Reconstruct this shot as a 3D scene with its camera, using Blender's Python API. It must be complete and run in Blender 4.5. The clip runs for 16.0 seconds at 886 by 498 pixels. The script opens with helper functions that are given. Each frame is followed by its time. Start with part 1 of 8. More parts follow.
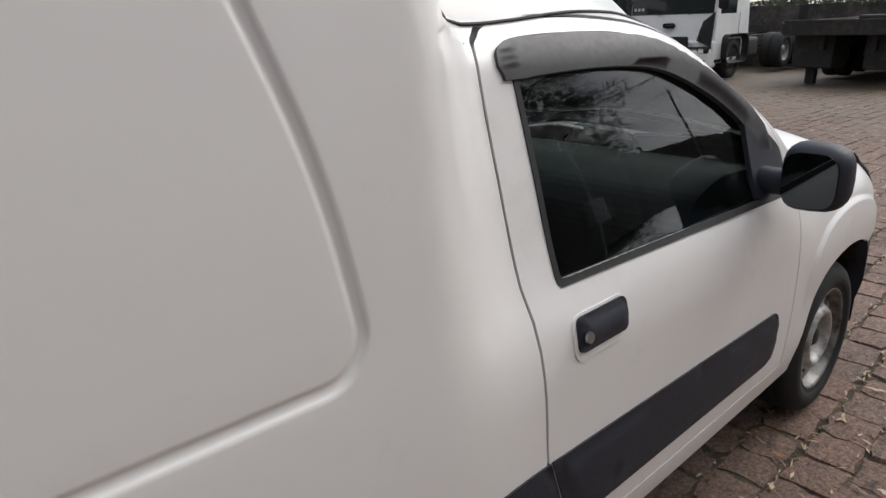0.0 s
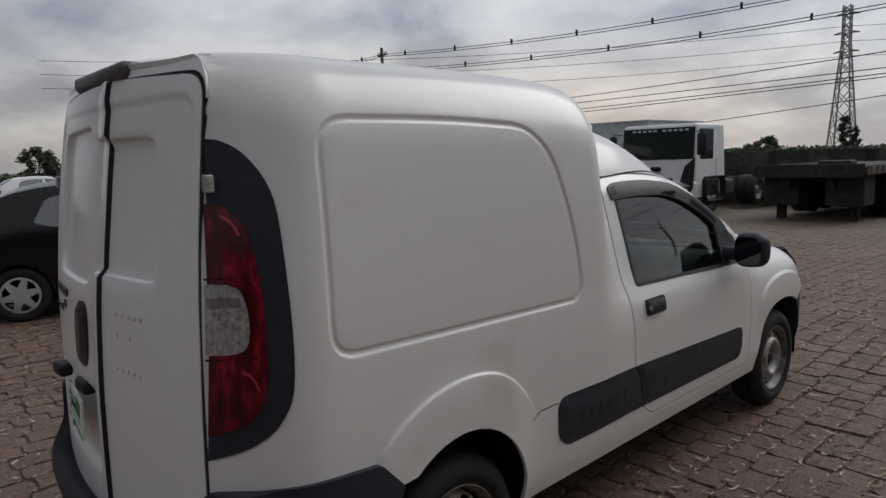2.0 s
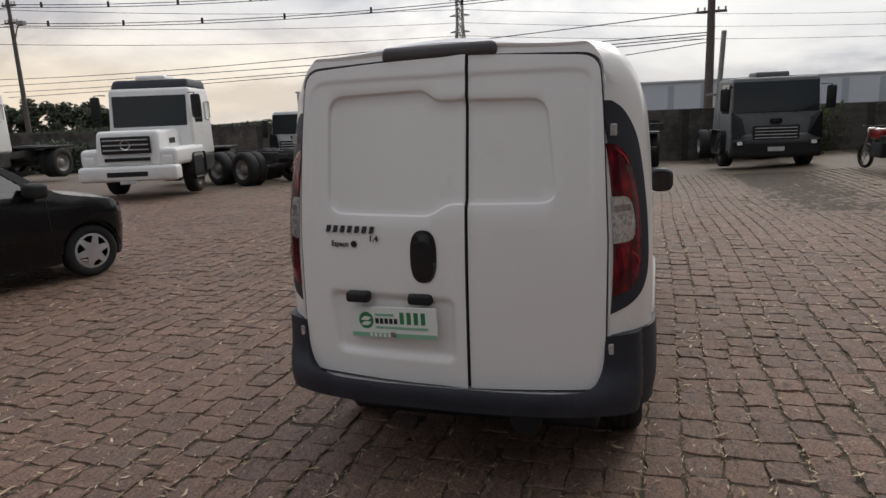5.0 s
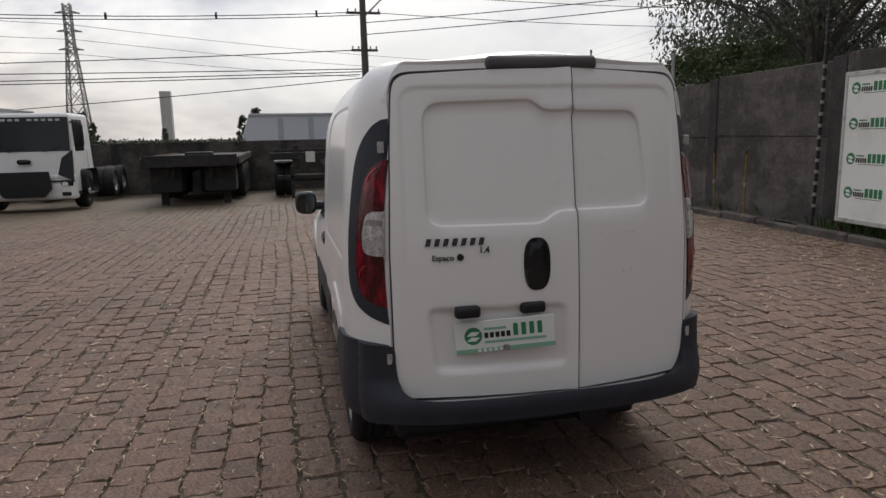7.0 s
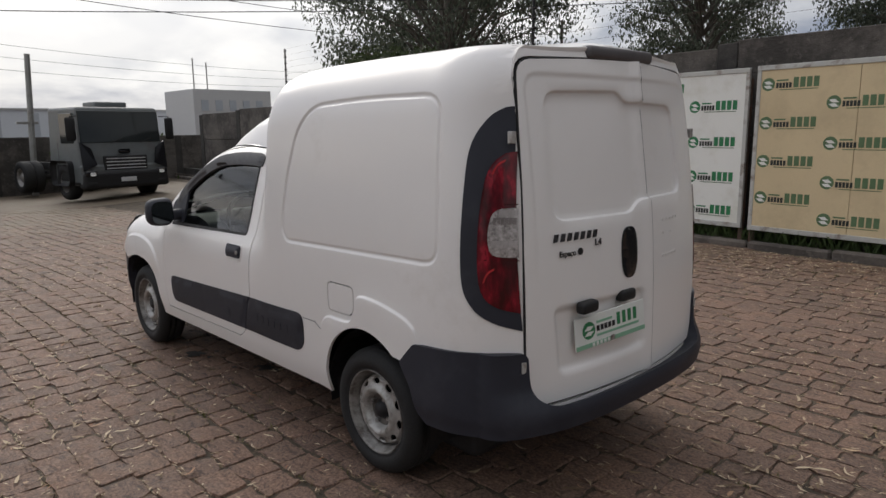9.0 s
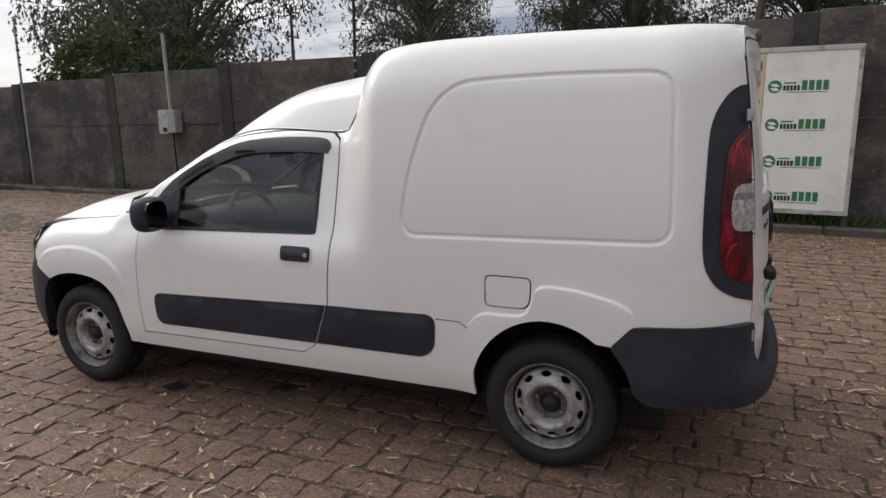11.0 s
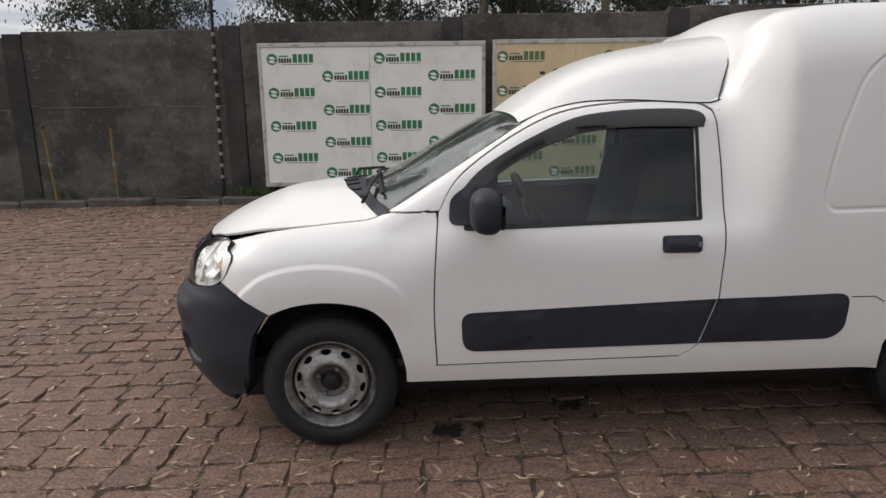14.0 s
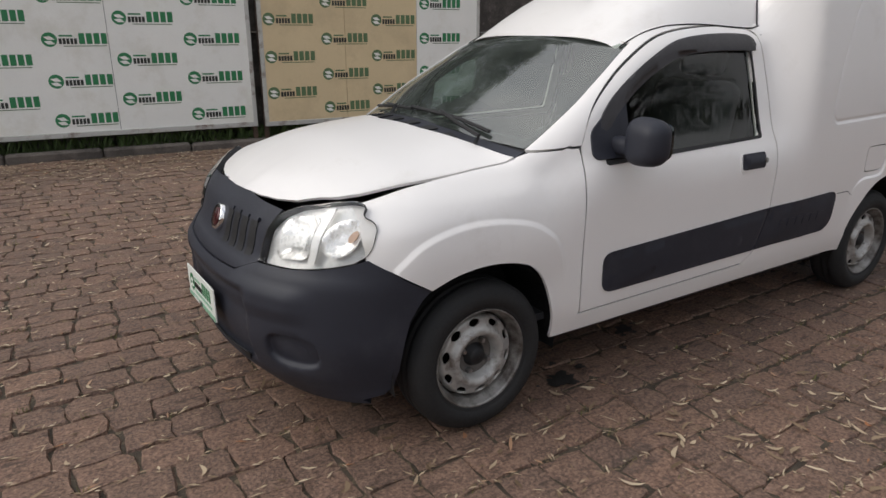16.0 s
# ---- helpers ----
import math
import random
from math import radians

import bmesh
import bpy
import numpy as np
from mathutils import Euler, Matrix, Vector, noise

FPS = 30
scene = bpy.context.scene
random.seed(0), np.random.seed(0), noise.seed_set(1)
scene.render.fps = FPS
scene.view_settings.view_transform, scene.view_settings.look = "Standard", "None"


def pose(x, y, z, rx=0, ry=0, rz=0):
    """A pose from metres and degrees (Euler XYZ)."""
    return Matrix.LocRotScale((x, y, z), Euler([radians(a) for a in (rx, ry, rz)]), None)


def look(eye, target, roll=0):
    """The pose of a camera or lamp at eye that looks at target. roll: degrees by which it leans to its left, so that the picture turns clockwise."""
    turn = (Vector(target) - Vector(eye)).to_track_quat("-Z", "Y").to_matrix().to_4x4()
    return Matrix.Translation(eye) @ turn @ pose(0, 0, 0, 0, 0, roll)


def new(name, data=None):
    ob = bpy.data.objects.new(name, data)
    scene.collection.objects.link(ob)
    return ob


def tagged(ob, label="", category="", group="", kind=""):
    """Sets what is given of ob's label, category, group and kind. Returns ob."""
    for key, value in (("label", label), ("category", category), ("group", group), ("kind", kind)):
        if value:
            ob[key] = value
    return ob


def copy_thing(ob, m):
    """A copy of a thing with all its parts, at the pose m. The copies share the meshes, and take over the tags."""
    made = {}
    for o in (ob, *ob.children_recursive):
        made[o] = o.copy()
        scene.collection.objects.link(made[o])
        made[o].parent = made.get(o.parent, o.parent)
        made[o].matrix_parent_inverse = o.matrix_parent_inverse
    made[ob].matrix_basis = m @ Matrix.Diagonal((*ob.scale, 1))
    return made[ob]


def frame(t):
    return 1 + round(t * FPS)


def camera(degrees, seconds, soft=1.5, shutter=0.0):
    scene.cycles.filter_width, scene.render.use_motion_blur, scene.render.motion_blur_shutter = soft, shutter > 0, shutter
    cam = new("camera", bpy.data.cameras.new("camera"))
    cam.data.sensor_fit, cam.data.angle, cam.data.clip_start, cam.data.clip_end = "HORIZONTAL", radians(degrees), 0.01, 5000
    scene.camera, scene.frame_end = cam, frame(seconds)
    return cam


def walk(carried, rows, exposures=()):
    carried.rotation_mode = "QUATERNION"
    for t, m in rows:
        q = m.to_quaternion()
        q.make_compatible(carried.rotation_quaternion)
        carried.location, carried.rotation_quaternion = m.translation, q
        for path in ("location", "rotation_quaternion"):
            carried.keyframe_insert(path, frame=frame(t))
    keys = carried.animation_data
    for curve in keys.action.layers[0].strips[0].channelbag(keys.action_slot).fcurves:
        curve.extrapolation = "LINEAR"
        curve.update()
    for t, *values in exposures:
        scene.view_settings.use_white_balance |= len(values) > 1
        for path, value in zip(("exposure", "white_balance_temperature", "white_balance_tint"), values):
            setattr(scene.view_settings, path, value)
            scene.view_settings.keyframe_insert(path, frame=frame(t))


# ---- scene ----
cam = camera(67.1, 16.0)
PATH = [
    (0, (1.073, -1.473, 1.463), (2.342, -0.074, 0.807), -2.2),
    (0.2, (0.934, -1.556, 1.487), (2.238, -0.147, 0.923), -0.8),
    (0.5, (0.681, -1.737, 1.495), (1.994, -0.292, 1.071), -1.8),
    (1, (0.345, -1.956, 1.526), (1.657, -0.492, 1.159), -2.0),
    (1.5, (-0.099, -2.129, 1.571), (1.227, -0.664, 1.266), -2.1),
    (2, (-0.556, -2.265, 1.555), (0.802, -0.821, 1.286), -1.9),
    (2.5, (-1.022, -2.296, 1.575), (0.552, -1.085, 1.344), -1.9),
    (3, (-1.476, -2.128, 1.562), (0.217, -1.091, 1.318), -2.1),
    (3.5, (-1.809, -1.853, 1.534), (-0.102, -0.867, 1.199), -2.1),
    (4, (-2.157, -1.525, 1.563), (-0.433, -0.582, 1.19), -1.9),
    (4.2, (-2.237, -1.384, 1.577), (-0.494, -0.478, 1.199), -2.0),
    (6.3, (-2.568, 0.384, 1.598), (-0.602, 0.289, 1.244), -1.6),
    (6.5, (-2.563, 0.602, 1.59), (-0.599, 0.426, 1.257), -1.5),
    (7, (-2.457, 1.035, 1.561), (-0.538, 0.587, 1.22), -1.2),
    (7.5, (-2.28, 1.425, 1.561), (-0.429, 0.755, 1.204), -1.2),
    (8, (-2.013, 1.801, 1.572), (-0.305, 0.83, 1.196), -0.8),
    (8.5, (-1.732, 2.164, 1.575), (-0.195, 0.947, 1.182), -1.0),
    (8.7, (-1.606, 2.301, 1.553), (-0.117, 1.02, 1.18), -0.8),
    (10.8, (0.049, 3.366, 1.525), (0.918, 1.61, 1.12), -0.9),
    (11, (0.245, 3.408, 1.532), (1.0, 1.6, 1.133), -0.7),
    (11.5, (0.755, 3.514, 1.51), (1.406, 1.667, 1.109), -0.7),
    (12, (1.234, 3.61, 1.509), (1.81, 1.734, 1.123), -0.8),
    (12.5, (1.739, 3.644, 1.512), (2.211, 1.74, 1.125), -0.8),
    (13, (2.218, 3.635, 1.5), (2.525, 1.7, 1.097), -0.8),
    (13.5, (2.695, 3.538, 1.491), (2.759, 1.584, 1.069), -0.7),
    (14, (3.21, 3.442, 1.476), (3.123, 1.493, 1.037), -0.6),
    (14.5, (3.707, 3.308, 1.435), (3.476, 1.389, 0.922), -0.6),
    (15, (4.14, 3.083, 1.466), (3.814, 1.226, 0.799), -0.8),
    (15.5, (4.521, 2.899, 1.451), (3.843, 1.132, 0.803), -0.3),
    (16, (4.883, 2.55, 1.433), (3.858, 0.949, 0.813), 0.1),
]
walk(cam, [(t, look(eye, target, roll)) for t, eye, target, roll in PATH],
     [(0, 0.62, 6400, 10), (0.5, 0.18, 6300, 10), (1, -0.08, 6300, 10), (1.5, -0.27, 6300, 10), (2, -0.3, 6300, 10), (2.5, -0.35, 6350, 10), (3, -0.35, 6400, 10), (3.5, -0.05, 6400, 10), (4, 0.26, 6530, 10), (6.5, 0.13, 6610, 10), (7.5, 0.21, 6610, 10), (8.5, 0.29, 6650, 10), (11, 0.57, 6700, 10), (13.5, 0.54, 6750, 10), (15, 0.54, 6680, 10), (15.5, 0.6, 6650, 10), (16, 0.42, 6620, 10)])

# ---------------------------------------------------------------- sky and sun: an overcast evening, glowing low over the yard's far wall
world = bpy.data.worlds.new("world")
scene.world = world
world.use_nodes = True
wt = world.node_tree
bg = wt.nodes["Background"]


def wnode(kind, **values):
    n = wt.nodes.new(kind)
    for k, v in values.items():
        n.inputs[k].default_value = v
    return n


def wmath(op, a, b=None):
    n = wt.nodes.new("ShaderNodeMath")
    n.operation = op
    for s, v in zip(n.inputs, (a, b)):
        if v is None:
            continue
        if isinstance(v, (int, float)):
            s.default_value = v
        else:
            wt.links.new(v, s)
    return n.outputs[0]


def wmix(fac, a, b):
    m = wt.nodes.new("ShaderNodeMix")
    m.data_type = "RGBA"
    for s, v in ((m.inputs[0], fac), (m.inputs[6], a), (m.inputs[7], b)):
        if isinstance(v, (int, float)):
            s.default_value = v
        elif isinstance(v, tuple):
            s.default_value = (*v, 1)
        else:
            wt.links.new(v, s)
    return m.outputs[2]


def wramp(fac, stops):
    r = wt.nodes.new("ShaderNodeValToRGB")
    e = r.color_ramp.elements
    while len(e) < len(stops):
        e.new(0.5)
    for el, (p, c) in zip(e, stops):
        el.position, el.color = p, (c, c, c, 1)
    wt.links.new(fac, r.inputs[0])
    return r.outputs[0]


SUN_AZ, SUN_EL = radians(102), radians(38)
sky = wt.nodes.new("ShaderNodeTexSky")
sky.sky_type, sky.sun_disc, sky.sun_elevation, sky.sun_rotation = "NISHITA", False, SUN_EL, SUN_AZ
clear = wt.nodes.new("ShaderNodeVectorMath")
clear.operation = "SCALE"
clear.inputs["Scale"].default_value = 0.10
wt.links.new(sky.outputs[0], clear.inputs[0])
tc = wt.nodes.new("ShaderNodeTexCoord")
sep = wt.nodes.new("ShaderNodeSeparateXYZ")
wt.links.new(tc.outputs["Generated"], sep.inputs[0])
up = wmath("MAXIMUM", sep.outputs[2], 0.0)
flat = wmath("ADD", up, 0.30)
com = wt.nodes.new("ShaderNodeCombineXYZ")
wt.links.new(wmath("DIVIDE", sep.outputs[0], flat), com.inputs[0])
wt.links.new(wmath("DIVIDE", sep.outputs[1], flat), com.inputs[1])
n1, n2 = wnode("ShaderNodeTexNoise", Scale=1.55, Detail=8.0, Roughness=0.55, Distortion=0.25), wnode("ShaderNodeTexNoise", Scale=0.62, Detail=4.0, Roughness=0.5)
for n in (n1, n2):
    wt.links.new(com.outputs[0], n.inputs["Vector"])
body = wramp(n1.outputs["Fac"], [(0.40, 0.0), (0.60, 1.0)])
cloud = wmix(body, (0.43, 0.49, 0.64), (1.30, 1.31, 1.34))
cloud = wmix(wramp(n2.outputs["Fac"], [(0.46, 0.0), (0.66, 0.80)]), cloud, (1.36, 1.35, 1.34))
# the low glow where the sun stands behind thin cloud
glow_dir = Vector((math.cos(radians(10)), math.sin(radians(10)), 0.10)).normalized()
dot = wt.nodes.new("ShaderNodeVectorMath")
dot.operation = "DOT_PRODUCT"
wt.links.new(tc.outputs["Generated"], dot.inputs[0])
dot.inputs[1].default_value = glow_dir
warm = wt.nodes.new("ShaderNodeVectorMath")
warm.operation = "DOT_PRODUCT"
wt.links.new(tc.outputs["Generated"], warm.inputs[0])
warm.inputs[1].default_value = Vector((math.cos(radians(48)), math.sin(radians(48)), 0.08)).normalized()
toward = wmath("MULTIPLY", wmath("POWER", wmath("MAXIMUM", warm.outputs["Value"], 0.0), 5.0), wramp(n2.outputs["Fac"], [(0.30, 1.0), (0.62, 0.45)]))
low = wramp(up, [(0.02, 1.0), (0.19, 0.0)])
cloud = wmix(wmath("MULTIPLY", wmath("MULTIPLY", toward, low), 0.92), cloud, (1.85, 1.48, 1.02))
# the sky is darker away from the glow
back = wmath("MULTIPLY", wmath("ADD", wmath("MULTIPLY", dot.outputs["Value"], 0.33), 0.665), wmath("ADD", wmath("MULTIPLY", up, 0.80), 0.68))
haze = wramp(up, [(0.0, 0.35), (0.09, 0.0)])
cloud = wmix(haze, cloud, (0.98, 0.99, 1.04))
shade = wt.nodes.new("ShaderNodeVectorMath")
shade.operation = "SCALE"
wt.links.new(cloud, shade.inputs[0])
wt.links.new(back, shade.inputs["Scale"])
allsky = wmix(0.93, clear.outputs[0], shade.outputs[0])
wt.links.new(allsky, bg.inputs[0])
bg.inputs[1].default_value = 0.84

sun = new("sun", bpy.data.lights.new("sun", "SUN"))
sun.data.energy, sun.data.angle, sun.data.color = 1.0, radians(35), (1.0, 0.95, 0.88)
sun.matrix_world = look((0, 0, 30), (-math.sin(SUN_AZ) * math.cos(SUN_EL) * 10, -math.cos(SUN_AZ) * math.cos(SUN_EL) * 10, 30 - math.sin(SUN_EL) * 10))


# ---------------------------------------------------------------- materials
def nodes_of(name):
    m = bpy.data.materials.new(name)
    m.use_nodes = True
    t = m.node_tree
    return m, t, t.nodes["Principled BSDF"]


def node(t, kind, **values):
    n = t.nodes.new(kind)
    for k, v in values.items():
        if k in n.inputs:
            n.inputs[k].default_value = v
    return n


def ramp(t, fac, stops):
    r = t.nodes.new("ShaderNodeValToRGB")
    e = r.color_ramp.elements
    while len(e) < len(stops):
        e.new(0.5)
    for el, (p, c) in zip(e, stops):
        el.position, el.color = p, (*c, 1)
    t.links.new(fac, r.inputs[0])
    return r.outputs[0]


def coords(t, scale=1.0, kind="Object"):
    tc = t.nodes.new("ShaderNodeTexCoord")
    if scale == 1.0:
        return tc.outputs[kind]
    mp = t.nodes.new("ShaderNodeMapping")
    mp.inputs["Scale"].default_value = (scale, scale, scale) if not isinstance(scale, tuple) else scale
    t.links.new(tc.outputs[kind], mp.inputs[0])
    return mp.outputs[0]


def noise_fac(t, vec, scale, detail=6.0, rough=0.6):
    n = node(t, "ShaderNodeTexNoise", Scale=scale, Detail=detail, Roughness=rough)
    t.links.new(vec, n.inputs["Vector"])
    return n.outputs["Fac"]


def mixed(t, fac, a, b, mode="MIX"):
    m = t.nodes.new("ShaderNodeMix")
    m.data_type, m.blend_type = "RGBA", mode
    for s, v in ((m.inputs[0], fac), (m.inputs[6], a), (m.inputs[7], b)):
        if isinstance(v, (int, float)):
            s.default_value = v
        elif isinstance(v, tuple):
            s.default_value = (*v, 1)
        else:
            t.links.new(v, s)
    return m.outputs[2]


def surface(name, col, rough=0.5, metal=0.0, var=0.12, scale=6.0, fine=60.0, bump=0.0, dirt=None, dirt_scale=1.5, dirt_at=(0.5, 0.7), coat=0.0, spec=0.5, rough_var=0.08):
    """A painted, moulded or plain surface: its colour varies at two scales, with some dirt and relief."""
    m, t, b = nodes_of(name)
    v = coords(t)
    big, small = noise_fac(t, v, scale, 4), noise_fac(t, v, fine, 5)
    lo, hi = tuple(c * (1 - var) for c in col), tuple(min(1, c * (1 + var)) for c in col)
    c = ramp(t, big, [(0.3, lo), (0.7, hi)])
    c = mixed(t, 0.35, c, ramp(t, small, [(0.3, lo), (0.7, hi)]))
    if dirt:
        f = ramp(t, noise_fac(t, v, dirt_scale, 9, 0.68), [(dirt_at[0], (0, 0, 0)), (dirt_at[1], (1, 1, 1))])
        c = mixed(t, f, c, dirt)
    t.links.new(c, b.inputs["Base Color"])
    r = ramp(t, small, [(0.3, (max(0, rough - rough_var),) * 3), (0.7, (min(1, rough + rough_var),) * 3)])
    t.links.new(r, b.inputs["Roughness"])
    b.inputs["Metallic"].default_value = metal
    b.inputs["Specular IOR Level"].default_value = spec
    if coat:
        b.inputs["Coat Weight"].default_value, b.inputs["Coat Roughness"].default_value = coat, 0.08
    if bump:
        bp = node(t, "ShaderNodeBump", Strength=0.6, Distance=bump)
        t.links.new(small, bp.inputs["Height"])
        t.links.new(bp.outputs[0], b.inputs["Normal"])
    return m


def thin_glass(name, tint, gloss=1.0, rough=0.0, ior=1.5):
    """A thin pane: what lies behind it, tinted, and a mirror image by Fresnel."""
    m, t, b = nodes_of(name)
    t.nodes.remove(b)
    tr, gl, mx = node(t, "ShaderNodeBsdfTransparent", Color=(*tint, 1)), node(t, "ShaderNodeBsdfGlossy", Roughness=rough), t.nodes.new("ShaderNodeMixShader")
    gl.inputs["Color"].default_value = (gloss, gloss, gloss, 1)
    fr = node(t, "ShaderNodeFresnel", IOR=ior)
    t.links.new(fr.outputs[0], mx.inputs[0])
    t.links.new(tr.outputs[0], mx.inputs[1])
    t.links.new(gl.outputs[0], mx.inputs[2])
    t.links.new(mx.outputs[0], t.nodes["Material Output"].inputs[0])
    return m


def hazed(m, amount, tone, scale):
    """Lays a thin, uneven pale film over a pane: dust, and reflected brightness painted in."""
    t = m.node_tree
    out = t.nodes["Material Output"]
    old = out.inputs[0].links[0].from_socket
    v = coords(t)
    f = ramp(t, noise_fac(t, v, scale, 9, 0.68), [(0.34, (amount * 0.55,) * 3), (0.68, (min(1, amount * 1.7),) * 3)])
    df, mx = node(t, "ShaderNodeBsdfDiffuse", Color=(*tone, 1)), t.nodes.new("ShaderNodeMixShader")
    t.links.new(f, mx.inputs[0])
    t.links.new(old, mx.inputs[1])
    t.links.new(df.outputs[0], mx.inputs[2])
    t.links.new(mx.outputs[0], out.inputs[0])
    return m


WHITE = surface("white_paint", (0.805, 0.782, 0.760), 0.32, var=0.014, scale=0.9, fine=9, coat=0.35, rough_var=0.04, dirt=(0.66, 0.625, 0.58), dirt_scale=1.7, dirt_at=(0.56, 0.80))
PLASTIC = surface("grey_plastic", (0.021, 0.023, 0.033), 0.54, var=0.18, scale=5, fine=220, bump=0.0006, spec=0.4, dirt=(0.042, 0.044, 0.055), dirt_scale=3.5, dirt_at=(0.52, 0.78))
VISOR = surface("smoked_plastic", (0.030, 0.028, 0.031), 0.48, var=0.12, dirt=(0.06, 0.057, 0.062), dirt_at=(0.5, 0.9))
RUBBER = surface("rubber", (0.014, 0.014, 0.015), 0.7, var=0.2)
BLACK = surface("black_parts", (0.008, 0.008, 0.009), 0.6, var=0.3)
BLACK_GLOSS = surface("black_gloss", (0.010, 0.010, 0.012), 0.14, var=0.2)
RED_LENS = surface("red_lens", (0.13, 0.003, 0.007), 0.10, var=0.6, scale=30, fine=140, bump=0.002, coat=0.25, spec=0.35)
t = RED_LENS.node_tree
# light and dark streaks in the colour stand in for highlights inside the lens
bowl = noise_fac(t, coords(t, (26.0, 26.0, 9.0)), 1.0, 3, 0.55)
t.links.new(ramp(t, bowl, [(0.36, (0.040, 0.001, 0.003)), (0.50, (0.090, 0.001, 0.007)), (0.60, (0.17, 0.003, 0.012)), (0.66, (0.30, 0.008, 0.024)), (0.72, (0.10, 0.002, 0.007))]), t.nodes["Principled BSDF"].inputs["Base Color"])
CLEAR_LENS = surface("clear_lens", (0.46, 0.43, 0.42), 0.12, metal=0.35, var=0.75, scale=55, fine=120, bump=0.002, coat=0.8)
RED_DARK = surface("red_rib", (0.045, 0.001, 0.003), 0.2, var=0.2)
RED_GLINT = surface("red_glint", (0.42, 0.020, 0.026), 0.14, var=0.3, scale=60, coat=0.6)
PRISM_PALE = surface("prism_pale", (0.46, 0.43, 0.42), 0.15, 0.3, var=0.2, scale=40)
PRISM_DARK = surface("prism_dark", (0.24, 0.215, 0.21), 0.2, 0.3, var=0.2, scale=40)
METAL = surface("metal", (0.42, 0.42, 0.42), 0.38, 1.0, dirt=(0.12, 0.09, 0.07), dirt_scale=20)
HINGE = surface("hinge_metal", (0.48, 0.47, 0.45), 0.45, 0.3, dirt=(0.2, 0.16, 0.12), dirt_scale=25)
CHROME = surface("chrome", (0.80, 0.80, 0.80), 0.10, 1.0, var=0.03)
MIRROR = surface("mirror", (0.08, 0.09, 0.095), 0.02, 1.0, var=0.01, rough_var=0.0)
BADGE_RED = surface("badge_red", (0.06, 0.012, 0.014), 0.25, 0.3, var=0.3, scale=40)
BADGE_GREY = surface("badge_grey", (0.06, 0.06, 0.065), 0.3, 0.5)
LAMP_INNER = surface("lamp_inner", (0.90, 0.90, 0.89), 0.30, 0.05, var=0.05, scale=14)
SILVERED = surface("silvered", (0.90, 0.90, 0.89), 0.28, 0.4, var=0.06, scale=20)
AMBER_PALE = surface("amber_pale", (0.62, 0.42, 0.30), 0.2)
LAMP_GLASS = thin_glass("lamp_glass", (0.97, 0.975, 0.97), 1.0, 0.03)
GLASS_SIDE = thin_glass("side_glass", (0.60, 0.70, 0.68), 1.0, 0.0, 1.56)
CAR_GLASS = thin_glass("car_glass", (0.60, 0.68, 0.66), 1.0, 0.0, 2.4)
GLASS_SCREEN = hazed(thin_glass("screen_glass", (0.50, 0.62, 0.55), 1.0, 0.01, 2.4), 0.06, (0.46, 0.53, 0.48), 4.0)
PLATE_WHITE = surface("plate_white", (0.72, 0.74, 0.70), 0.4, var=0.04)
GREEN_LIGHT = surface("green_light", (0.22, 0.42, 0.29), 0.45, var=0.08)
GREEN_MARK = surface("green_mark", (0.022, 0.19, 0.072), 0.5, var=0.15)
LAMP_COVER = surface("lamp_cover", (0.085, 0.078, 0.080), 0.45, var=0.15, dirt=(0.12, 0.11, 0.10), dirt_at=(0.5, 0.9))
RIM_DUST_SHADE = surface("rim_dust_shade", (0.14, 0.13, 0.12), 0.5, 0.3, var=0.3, scale=9, dirt=(0.04, 0.033, 0.028), dirt_scale=14, dirt_at=(0.45, 0.7))
TYRE = surface("tyre", (0.013, 0.013, 0.0135), 0.78, var=0.25, fine=120, bump=0.0008, dirt=(0.024, 0.022, 0.020), dirt_scale=5, dirt_at=(0.54, 0.82))
RIM_STEEL = surface("rim_steel", (0.25, 0.24, 0.225), 0.42, 0.35, var=0.25, scale=9, dirt=(0.055, 0.043, 0.035), dirt_scale=13, dirt_at=(0.42, 0.64))
STEEL = surface("wheel_steel", (0.42, 0.41, 0.39), 0.42, 0.35, var=0.16, scale=10, dirt=(0.09, 0.068, 0.052), dirt_scale=12, dirt_at=(0.48, 0.70))
GREY_TRIM = surface("grey_trim", (0.048, 0.050, 0.055), 0.65, fine=200, bump=0.0004)
LIGHT_TRIM = surface("light_trim", (0.24, 0.235, 0.22), 0.8)
FABRIC = surface("fabric", (0.035, 0.037, 0.042), 0.9, fine=300, bump=0.0008)


# ---------------------------------------------------------------- small tools
def smooth(a, b, x):
    t = max(0.0, min(1.0, (x - a) / (b - a)))
    return t * t * (3 - 2 * t)


def curve(*pts):
    """A smooth monotone curve through (x, y) pairs, as a function."""
    xs, ys = [p[0] for p in pts], [p[1] for p in pts]
    n = len(xs)
    d = [(ys[i + 1] - ys[i]) / (xs[i + 1] - xs[i]) for i in range(n - 1)]
    m = [d[0]] + [0 if d[i - 1] * d[i] <= 0 else 2 * d[i - 1] * d[i] / (d[i - 1] + d[i]) for i in range(1, n - 1)] + [d[-1]]

    def f(x):
        if x <= xs[0]:
            return ys[0]
        if x >= xs[-1]:
            return ys[-1]
        i = next(k for k in range(n - 1) if x <= xs[k + 1])
        h = xs[i + 1] - xs[i]
        t = (x - xs[i]) / h
        return ((1 + 2 * t) * (1 - t) ** 2 * ys[i] + t * (1 - t) ** 2 * h * m[i] + t * t * (3 - 2 * t) * ys[i + 1] + t * t * (t - 1) * h * m[i + 1])
    return f


